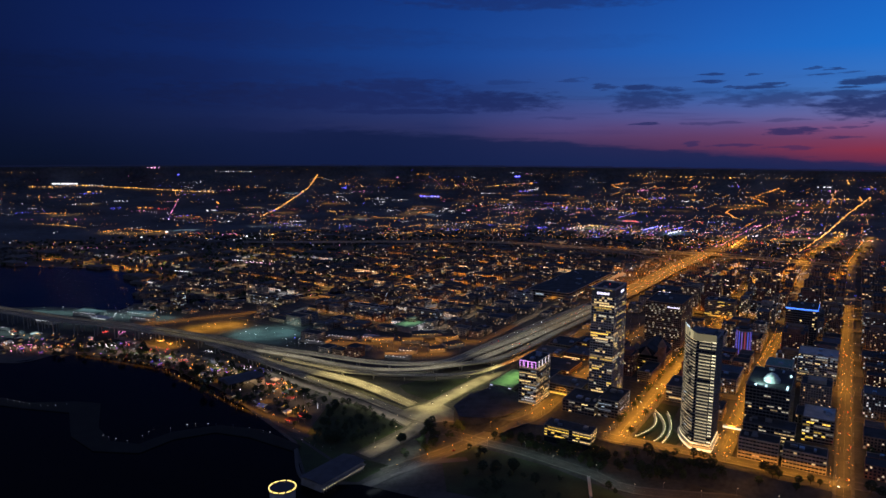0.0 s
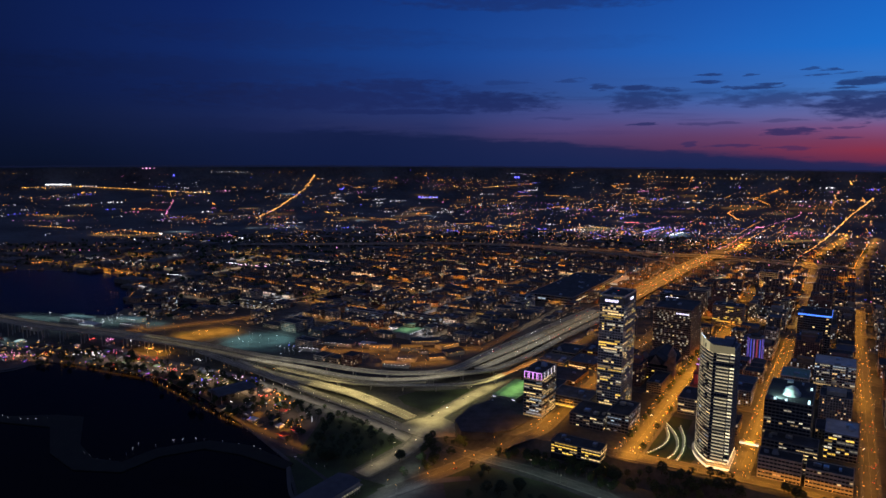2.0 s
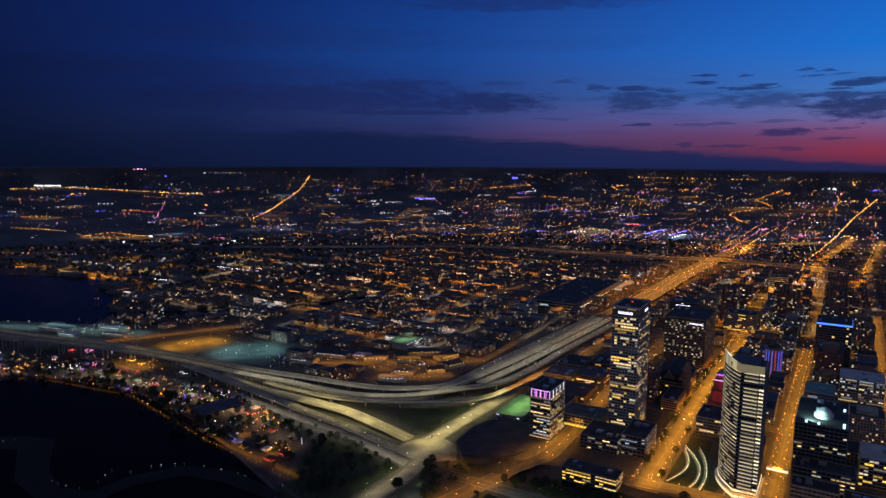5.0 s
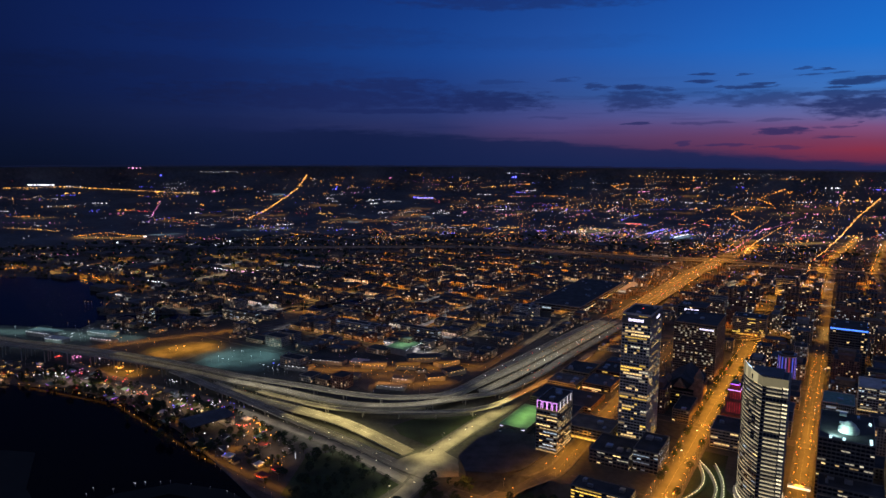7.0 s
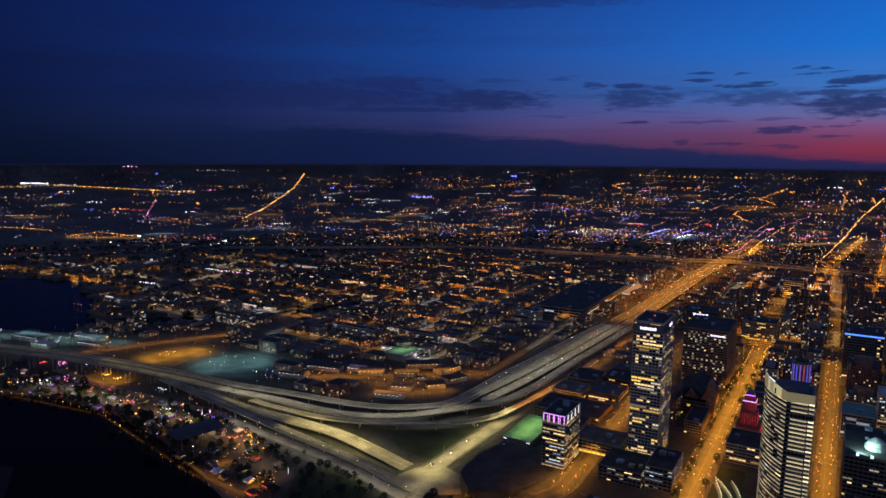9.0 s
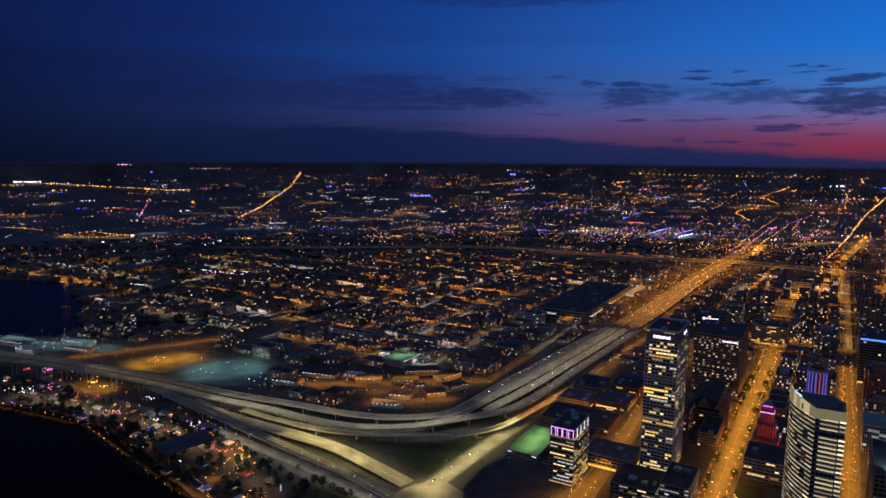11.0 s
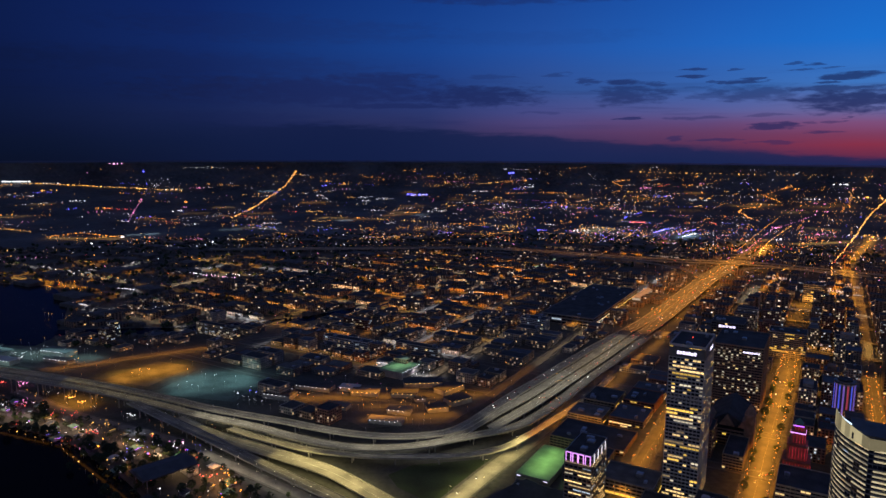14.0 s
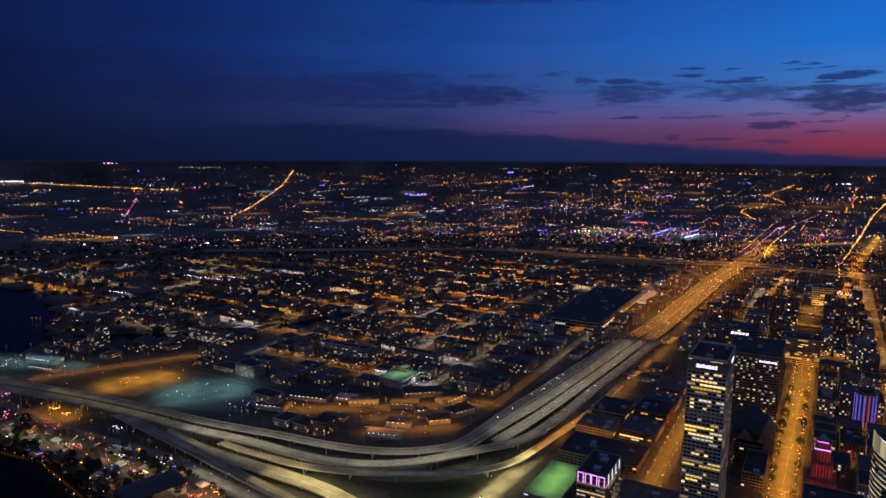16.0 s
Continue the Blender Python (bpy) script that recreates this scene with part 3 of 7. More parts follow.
def solid(name, geo, mat, label="", category="", kind="", group=""):
    return tagged(new(name, geo.mesh(name, mat)), label, category, group, kind)


def part(name, geo, mat, parent, label="", kind=""):
    ob = new(name, geo if isinstance(geo, bpy.types.Mesh) else geo.mesh(name, mat))
    ob.parent = parent
    return tagged(ob, label, "", "", kind)


def thing(name, label, category, x, y, z=0.0, rz=0.0, group=""):
    ob = new(name)
    ob.empty_display_size = 2
    ob.matrix_basis = pose(x, y, z, 0, 0, rz)
    return tagged(ob, label, category, group)


def smooth_line(pts, step=14.0):
    """Points about step metres apart along a smooth curve through pts."""
    P = [Vector(p) for p in pts]
    P = [2 * P[0] - P[1]] + P + [2 * P[-1] - P[-2]]
    out = []
    for a, b, c, d in zip(P, P[1:], P[2:], P[3:]):
        n = max(1, int((c - b).length / step))
        for k in range(n):
            t = k / n
            out.append(0.5 * (2 * b + (c - a) * t + (2 * a - 5 * b + 4 * c - d) * t * t + (3 * b - a - 3 * c + d) * t ** 3))
    return out + [P[-2]]


def sides_of(line):
    res = []
    for k, p in enumerate(line):
        w = line[min(k + 1, len(line) - 1)] - line[max(k - 1, 0)]
        res.append(Vector((-w.y, w.x, 0)).normalized())
    return res


def strip(geo, line, off0, off1, z0, z1):
    """A bar of even section along a line: from off0 to off1 to its left, z0 to z1 over it."""
    n = len(geo.v)
    for p, s in zip(line, sides_of(line)):
        a, b = p + s * off0, p + s * off1
        geo.v += [(a.x, a.y, p.z + z0), (b.x, b.y, p.z + z0), (b.x, b.y, p.z + z1), (a.x, a.y, p.z + z1)]
    for k in range(len(line) - 1):
        i, j = n + 4 * k, n + 4 * k + 4
        geo.f += [(i + e, i + (e + 1) % 4, j + (e + 1) % 4, j + e) for e in range(4)]
    e = n + 4 * (len(line) - 1)
    geo.f += [(n + 3, n + 2, n + 1, n), (e, e + 1, e + 2, e + 3)]
    return geo


def inside(x, y, poly):
    hit = False
    for (x0, y0), (x1, y1) in zip(poly, poly[1:] + poly[:1]):
        if (y0 > y) != (y1 > y) and x < (x1 - x0) * (y - y0) / (y1 - y0) + x0:
            hit = not hit
    return hit


def near_line(x, y, pts, width):
    for a, b in zip(pts, pts[1:]):
        dx, dy = b[0] - a[0], b[1] - a[1]
        t = max(0.0, min(1.0, ((x - a[0]) * dx + (y - a[1]) * dy) / (dx * dx + dy * dy)))
        if math.hypot(x - a[0] - t * dx, y - a[1] - t * dy) < width:
            return True
    return False


# ---- ground: level round the centre, rising slowly towards the far hills ----
RISE, SPAN, EYE, MID = 3000.0, 1650.0, 380.0, (0.0, 190.0)


def spread_out(d):
    """Distance over the ground to where it lies in the rising country."""
    return d if d < RISE else RISE + SPAN * (1 - math.exp(-(d - RISE) / SPAN))


def land(x, y):
    """A place of the level map laid on the ground."""
    dx, dy = x - MID[0], y - MID[1]
    d = math.hypot(dx, dy)
    if d < RISE:
        return x, y, 0.0
    r = spread_out(d)
    return MID[0] + dx * r / d, MID[1] + dy * r / d, EYE * (1 - r / d)


def build_ground():
    geo = Geo()
    rings = [0.0] + [250.0 * k for k in range(1, 13)] + [3000 * 1.055 ** k for k in range(1, 33)]
    seg = 160
    for d in rings:
        for k in range(seg):
            a = 2 * math.pi * k / seg
            geo.v.append(land(MID[0] + d * math.sin(a), MID[1] + d * math.cos(a)))
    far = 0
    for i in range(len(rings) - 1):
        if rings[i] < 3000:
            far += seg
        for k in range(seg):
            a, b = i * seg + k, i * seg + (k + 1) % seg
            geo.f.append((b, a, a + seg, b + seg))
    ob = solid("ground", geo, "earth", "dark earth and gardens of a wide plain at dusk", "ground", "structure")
    # the open country beyond the city: distance haze put into a paler, bluer base colour
    ob.data.materials.append(MATS["far_haze_tint"])
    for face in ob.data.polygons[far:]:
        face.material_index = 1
    return ob


build_ground()


def build_distance():
    """The last miles below the sky, behind the end of the ground: haze painted as emission."""
    m = bpy.data.materials.new("painted_haze")
    MATS["painted_haze"] = m
    m.use_nodes = True
    nt = m.node_tree
    bsdf = nt.nodes["Principled BSDF"]
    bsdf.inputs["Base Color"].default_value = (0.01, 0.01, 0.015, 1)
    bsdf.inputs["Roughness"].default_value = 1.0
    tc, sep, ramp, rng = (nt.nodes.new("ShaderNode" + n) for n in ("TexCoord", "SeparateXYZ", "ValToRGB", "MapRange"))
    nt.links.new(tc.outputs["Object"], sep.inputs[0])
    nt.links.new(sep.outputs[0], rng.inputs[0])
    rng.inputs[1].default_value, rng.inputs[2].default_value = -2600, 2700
    # haze tones from left to right, given off as a faint glow
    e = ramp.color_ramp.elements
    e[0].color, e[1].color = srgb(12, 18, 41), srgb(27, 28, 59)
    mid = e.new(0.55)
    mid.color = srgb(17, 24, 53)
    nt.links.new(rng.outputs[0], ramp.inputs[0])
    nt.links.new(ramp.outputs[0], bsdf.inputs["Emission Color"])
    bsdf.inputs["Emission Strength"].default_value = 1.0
    m.cycles.emission_sampling = "NONE"
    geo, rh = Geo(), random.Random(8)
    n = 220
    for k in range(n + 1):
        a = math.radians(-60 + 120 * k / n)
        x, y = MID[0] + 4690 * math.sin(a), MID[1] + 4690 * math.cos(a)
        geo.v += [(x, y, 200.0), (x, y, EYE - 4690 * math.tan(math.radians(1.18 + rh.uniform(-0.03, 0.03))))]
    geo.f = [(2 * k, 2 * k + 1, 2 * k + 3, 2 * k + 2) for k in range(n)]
    return solid("backdrop", geo, "painted_haze", "glowing backdrop strip, painted blue haze below the dusk sky", "backdrop", "structure")


build_distance()


def build_bluff():
    geo = Geo()
    us, vs = [770 + 15 * k for k in range(60)], [-1110 + 20 * k for k in range(82)]
    for u in us:
        for v in vs:
            x, y = G(u, v)
            geo.v.append((x, y, hill(x, y) - 0.02 if u < 1640 else -0.3))
    n = len(vs)
    for i in range(len(us) - 1):
        for j in range(n - 1):
            geo.f.append((i * n + j, (i + 1) * n + j, (i + 1) * n + j + 1, i * n + j + 1))
    return solid("bluff_ground", geo, "earth", "raised ground of the centre above the lakefront", "ground", "structure")


build_bluff()

LAKE = [(-38, 742), (-104, 756), (-128, 850), (-142, 880), (-277, 1074), (-392, 1192), (-505, 1263), (-614, 1287), (-690, 1235), (-900, 1340), (-1300, 1420), (-3000, 1500),
        (-3000, -2600), (2900, -2600), (2900, 200), (900, 330), (420, 470), (180, 600), (60, 690)]
HARBOUR = [(-1900, 1900), (-1240, 1690), (-837, 1690), (-650, 1648), (-640, 1700), (-690, 1870), (-760, 2060), (-880, 2230), (-1300, 2330), (-1900, 2380)]
RIVER = [(-690, 1720), (-420, 1720), (-150, 1800), (60, 1960), (60, 1996), (-160, 1840), (-420, 1764), (-690, 1765)]
ISLAND = [(-620, 1060), (-545, 1028), (-480, 1030), (-440, 1020), (-404, 925), (-370, 880), (-330, 868), (-300, 905), (-240, 925), (-180, 905), (-120, 850), (-128, 835), (-190, 880), (-240, 900), (-290, 880), (-320, 840), (-380, 850), (-430, 900), (-470, 985), (-540, 1005), (-640, 1040)]
solid("lake_water", Geo().prism(LAKE, 0.1, 0.5), "water", "still black lake water at dusk", "water", "structure")
solid("harbour_water", Geo().prism(HARBOUR, 0.1, 0.5), "harbour_water", "dark harbour basin with faint light trails", "water", "structure")
solid("river_water", Geo().prism(RIVER, 0.1, 0.45), "water", "narrow dark river between quays", "water", "structure")
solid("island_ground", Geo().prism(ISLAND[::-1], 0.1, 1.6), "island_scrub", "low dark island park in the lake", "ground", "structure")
shore = smooth_line([(x, y, 0) for x, y in LAKE[:11]], 10)
solid("seawall", strip(Geo(), shore, -3.0, 1.5, 0.0, 1.5), "old_asphalt", "dark stone seawall along the lake shore", "seawall", "structure")


def ground_patch(name, mat, label, outline):
    """A lawn, yard or lot: a thin slab on the ground."""
    top = max(hill(*p) for p in outline)
    return solid(name, Geo().prism(outline, 0.0, top + (0.12 if "lawn" not in name else 0.3)), mat, label, "ground", "structure")


ground_patch("grass_field", "grass", "dark mown grass inside the ramps", [(62, 1000), (150, 1100), (130, 1106), (40, 1098), (10, 1075), (20, 1045)])
ground_patch("lakefront_lawn", "grass", "dark lawn on the lakefront", [(-120, 872), (-70, 805), (15, 905), (-60, 1000), (-100, 985)])
ground_patch("park_lawn", "grass", "dark park lawn beside the avenue", [(60, 800), (104, 838), (190, 772), (250, 705), (290, 640), (180, 660), (60, 720)])
ground_patch("shore_lawn", "grass", "dark grass on the pier shore", [(-138, 880), (-124, 850), (-101, 760), (-42, 748), (-6, 788), (-42, 812), (-78, 806), (-122, 868)])
ground_patch("terrace_lawn", "grass", "lit garden lawn below the curved tower", [G(846, 222), G(840, 170), G(870, 166), G(905, 190), G(985, 194), G(985, 222)])
ground_patch("vacant_lot", "tar_roof", "empty blue-black asphalt lot beside the crossing", [(92, 905), (134, 897), (159, 905), (205, 950), (195, 985), (163, 1026), (118, 996), (88, 947)])
ground_patch("crossing_plaza", "road_concrete", "broad olive-lit concrete crossing", [(0, 958), (38, 985), (72, 990), (92, 960), (86, 918), (40, 918)])
ground_patch("parking_yard", "old_asphalt", "large lit parking yard under sodium lamps", [(-130, 1345), (-20, 1212), (98, 1220), (180, 1318), (-30, 1385)])
ground_patch("gravel_yard", "yard_dirt", "orange-lit open yard", [(-450, 1440), (-388, 1535), (-318, 1500), (-365, 1402)])
ground_patch("sports_field", "field_turf", "teal-lit playing field", [(-350, 1372), (-301, 1490), (-185, 1425), (-215, 1325)])
ground_patch("festival_ground", "asphalt", "paved festival ground by the lake", [(-120, 895), (-255, 1025), (-400, 1180), (-520, 1250), (-605, 1290), (-690, 1262), (-870, 1345), (-800, 1460), (-580, 1385), (-330, 1240), (-225, 1155), (-90, 1010)])
ground_patch("harbour_yard", "old_asphalt", "paved dock yard by the bridge", [(-900, 1660), (-560, 1500), (-470, 1560), (-620, 1640), (-830, 1680)])

# ---- roads on the ground ----
ROADS = []


def road(name, label, pts, width, mat="asphalt", walks=True):
    z = 0.2 + 0.014 * (len(ROADS) % 40)
    line = [Vector((p.x, p.y, hill(p.x, p.y) + (0.25 if hill(p.x, p.y) > 0.05 else 0))) for p in smooth_line([(x, y, 0) for x, y in pts])]
    ob = solid(name, strip(Geo(), line, -width / 2, width / 2, 0.02, z), mat, label, "road", "structure")
    if walks:
        for s in (-1, 1):
            a, b = sorted((s * width / 2, s * (width / 2 + 3.5)))
            part("pavement", strip(Geo(), line, a, b, 0.02, z + 0.15), "pavement_slab", ob, "worn concrete pavement with a kerb", "structure")
    if width > 13:
        part("lane_line", strip(Geo(), line, -0.1, 0.1, z, z + 0.01), "worn_line", ob)
    ROADS.append((pts, width))
    return ob


US, VS = [700 + 122 * k for k in range(-1, 19)], [-762, -637, -512, -387, -262, -137, -13, 115, 238, 364, 500]
road("road_avenue", "wide sodium-lit avenue between towers", [G(812, 240), G(1100, 238), G(1400, 236), G(1600, 236)], 28)
road("road_mason", "sodium-lit street beside the curved tower", [G(838, 116), G(1200, 115), G(1500, 116), G(2100, 118), G(2900, 118)], 16)
road("road_wells", "orange-lit straight street", [G(640, -16), G(900, -13), G(1400, -8), G(2200, -6), G(2900, -6)], 14)
road("road_michigan", "orange-lit street past the vacant lot", [(-10, 770), (70, 824), G(745, 412), G(792, 396), G(830, 362), G(940, 360), G(1300, 364), G(1700, 374)], 18)
road("road_clybourn", "olive-lit wide street to the crossing", [(52, 975), (120, 1062), (184, 1140), (262, 1240), (420, 1455), (560, 1650)], 22, "road_concrete")
road("road_lakefront", "lit lakefront drive", [(-36, 818), (-10, 845), (22, 885), (50, 940)], 20, "road_concrete")
road("road_drive", "drive in front of the towers", [G(846, -60), G(842, 0), G(838, 110), G(834, 180), G(826, 250), G(828, 340)], 16)
road("road_harbour", "lamp-lined harbour drive", [(25, 912), (-60, 1012), (-208, 1144), (-250, 1185), (-420, 1290), (-560, 1400)], 14, "road_concrete")
road("road_park", "park road on the lakefront", [(70, 885), (127, 843), (165, 817), (200, 784), (238, 749), (275, 708), (420, 672), (520, 630)], 14)
road("road_museum", "pale-lit drive beside the pier hall", [(-66, 712), (-34, 737), (4, 768), (44, 793), (92, 800)], 12, "old_asphalt", False)
road("promenade", "sodium-lit lakeside promenade", [(-112, 880), (-160, 925), (-256, 1016), (-330, 1105), (-420, 1195), (-520, 1260), (-605, 1290)], 8, "old_asphalt", False)
road("road_south", "lit road past the yards", [(-600, 1480), (-440, 1560), (-300, 1640), (-180, 1700)], 14)
for u in US[4:]:
    v0 = 500 if u < 1500 else 430
    road("cross_street", "narrow cross street between blocks", [G(u, -760), G(u, -200), G(u, v0 if u > 1180 else 350)], 13, "asphalt", u < 1700)
for v in VS[:6]:
    road("side_street", "narrow street between dark blocks", [G(820, v), G(1500, v), G(2700, v)], 12, "asphalt", v > -300)
for v in (625, 750, 875, 1000, 1125, 1250):
    road("ward_street", "warehouse district street", [G(1170, v), G(1500, v), G(1900 if v > 700 else 1560, v)], 12, "asphalt", v < 900)
for u in US[4:11]:
    road("ward_cross_street", "warehouse district cross street", [G(u, 600 if u > 1180 else 930), G(u, 1000), G(u, 1290)], 12, "asphalt", u < 1400)

# ---- raised freeway ----
VIADUCTS = []


def viaduct(label, pts, width, piers=True, mat="road_concrete"):
    line = smooth_line(pts, 12)
    ob = thing("viaduct", label, "viaduct", *pts[0][:2])
    ob.matrix_basis = Matrix.Identity(4)
    deck = part("deck", strip(Geo(), line, -width / 2, width / 2, -0.4, 0), mat, ob)
    part("girder", strip(Geo(), line, -width * 0.36, width * 0.36, -2.0, -0.41), "grey_concrete", ob, "shadowed grey girders")
    for s in (-1, 1):
        a, b = sorted((s * (width / 2 + 0.01), s * (width / 2 + 0.45)))
        part("barrier", strip(Geo(), line, a, b, -0.7, 1.0), "barrier_concrete", ob, "pale concrete parapet")
        part("edge_line", strip(Geo(), line, s * (width / 2 - 1.2) - 0.08, s * (width / 2 - 1.2) + 0.08, 0.004, 0.012), "line_paint", deck)
    if width > 12:
        part("lane_line", strip(Geo(), line, -0.08, 0.08, 0.004, 0.012), "line_paint", deck)
    if piers:
        for p, s in list(zip(line, sides_of(line)))[2::4]:
            if p.z < 4:
                continue
            g = Geo()
            for o in (-0.28, 0.28):
                c = p + s * width * o
                g.tube((c.x, c.y, 0), (c.x, c.y, p.z - 3.2), 0.9, 0.9, 8)
            a, b = p - s * width * 0.42, p + s * width * 0.42
            g.tube((a.x, a.y, p.z - 2.7), (b.x, b.y, p.z - 2.7), 0.75, 0.75, 4)
            part("pier", g, "grey_concrete", ob)
    VIADUCTS.append((pts, width))
    return ob


WEST = "old_asphalt"
viaduct("long curved concrete freeway bridge, dim olive light", [(-1500, 1895, 32), (-1150, 1700, 32), (-858, 1548, 30), (-693, 1462, 28), (-562, 1420, 24), (-424, 1366, 19), (-319, 1316, 15), (-241, 1273, 12), (-176, 1240, 11.6), (-121, 1214, 11.2), (-76, 1189, 11), (-34, 1170, 11), (8, 1158, 11), (49, 1156, 11), (91, 1166, 10.6), (124, 1196, 10), (163, 1246, 9.5), (206, 1300, 9), (253, 1355, 8.5), (306, 1419, 8), (383, 1510, 7.6), (480, 1618, 7.2)], 16)
viaduct("lower curved freeway carriageway, dim olive light", [(-1500, 1873, 32), (-1160, 1680, 32), (-869, 1529, 30), (-704, 1443, 28), (-573, 1401, 24), (-436, 1347, 19), (-331, 1296, 15), (-252, 1250, 12.4), (-196, 1221, 11.4), (-155, 1198, 10.9), (-116, 1172, 10.4), (-73, 1147, 10.2), (-33, 1132, 10), (7, 1126, 10), (47, 1129, 10), (89, 1142, 10), (133, 1158, 9.5), (163, 1169, 9), (197, 1191, 8.8), (238, 1234, 8.4), (287, 1293, 8), (340, 1362, 7.5), (432, 1472, 7), (535, 1600, 6.6)], 16)
viaduct("curved ramp under the freeway loop", [(-196, 1203, 10.4), (-164, 1178, 9.8), (-112, 1145, 9.2), (-71, 1125, 8.8), (-19, 1110, 8.6), (32, 1103, 8.6), (84, 1100, 8.6), (125, 1106, 8.3), (163, 1125, 7.8), (200, 1160, 7.2), (253, 1217, 6), (298, 1268, 4.4), (345, 1328, 2.6), (388, 1388, 1)], 11)
viaduct("olive-lit ramp falling from the bridge to the crossing", [(-352, 1296, 15.6), (-290, 1240, 12.9), (-228, 1184, 11), (-180, 1139, 9), (-135, 1098, 7), (-86, 1054, 5), (-41, 1014, 3), (8, 962, 1)], 15)
viaduct("broad olive-lit ramp down to the crossing", [(-275, 1238, 12.3), (-238, 1203, 11.3), (-200, 1173, 10), (-166, 1153, 8.6), (-107, 1114, 7), (-58, 1080, 5), (-13, 1033, 3), (28, 986, 1)], 21)
viaduct("slim link ramp splitting off the inner carriageway", [(40, 1127, 9.9), (68, 1134, 9.8), (98, 1152, 9.7), (128, 1188, 9.3), (172, 1236, 9), (222, 1288, 8.7), (269, 1343, 8.3), (322, 1406, 7.8), (399, 1498, 7.4), (492, 1612, 7)], 15)
viaduct("middle freeway carriageway between the two mains", [(150, 1178, 9), (192, 1222, 8.8), (237, 1272, 8.5), (284, 1328, 8.1), (337, 1392, 7.7), (414, 1485, 7.2), (512, 1605, 6.8)], 16)
viaduct("orange-lit freeway leading west", [(480, 1609, 6.9), (602, 1749, 7), (756, 1947, 8), (961, 2210, 9), (1144, 2424, 9), (1290, 2590, 8), (1480, 2830, 4)], 25, True, WEST)
viaduct("second orange-lit freeway carriageway", [(512, 1596, 6.5), (624, 1732, 6.6), (778, 1930, 7.4), (983, 2193, 8.4), (1166, 2407, 8.4), (1320, 2568, 7.5), (1510, 2810, 4)], 25, True, WEST)
viaduct("high cross freeway at the western interchange", [(-599, 2833, 10), (-334, 2808, 12), (0, 2800, 13), (264, 2785, 14), (475, 2731, 15), (749, 2577, 16), (924, 2465, 17), (1186, 2380, 17), (1328, 2283, 15), (1459, 2192, 11), (1600, 2090, 7)], 15, True, WEST)
viaduct("second high cross freeway", [(-599, 2808, 9), (-334, 2784, 11), (0, 2776, 12), (264, 2760, 13), (465, 2704, 14), (735, 2550, 14), (908, 2440, 14), (1170, 2350, 14), (1312, 2256, 12), (1443, 2166, 8)], 13, True, WEST)
viaduct("looping interchange ramp in sodium light", [(800, 1990, 7), (905, 2130, 11), (930, 2260, 14), (860, 2400, 15), (735, 2520, 14)], 10, True, WEST)
viaduct("outer interchange ramp in sodium light", [(1077, 2330, 9), (1212, 2425, 9), (1300, 2505, 8), (1380, 2620, 6), (1465, 2752, 3)], 11, True, WEST)
viaduct("inner interchange ramp in sodium light", [(940, 2150, 8), (1060, 2250, 11), (1190, 2300, 13), (1300, 2245, 12), (1400, 2150, 8)], 10, True, WEST)


# ---- landmark buildings ----
rnd = random.Random(7)
TAKEN = []  # plots in grid metres that hold a landmark
PANE = {}


def pane_mesh(mat):
    """One lit pane a metre wide and high, 6 cm deep, facing local -y; shared by all panes of that light."""
    if mat not in PANE:
        PANE[mat] = Geo().box(-0.5, 0.5, -0.06, 0.0, -0.5, 0.5).mesh("window", mat)
    return PANE[mat]


def lit_pane(parent, x, y, z, face, w, h, mat):
    ob = new("window", pane_mesh(mat))
    ob.parent = parent
    ob.matrix_basis = pose(x, y, z, 0, 0, face) @ Matrix.Diagonal((w, 1, h, 1))
    return ob


def roof_kit(ob, w, d, z, n=3, mat="metal_panel"):
    for k in range(n):
        a, b, c = rnd.uniform(2.5, min(9, w * 0.35)), rnd.uniform(2.5, min(8, d * 0.35)), rnd.uniform(1.5, 3.5)
        x, y = rnd.uniform(-w / 2 + a, w / 2 - a), rnd.uniform(-d / 2 + b, d / 2 - b)
        g = Geo().box(x - a / 2, x + a / 2, y - b / 2, y + b / 2, z, z + c)
        g.box(x - a * 0.3, x + a * 0.3, y - b * 0.3, y + b * 0.3, z + c, z + c + 0.5)
        part("roof_unit", g, mat, ob)


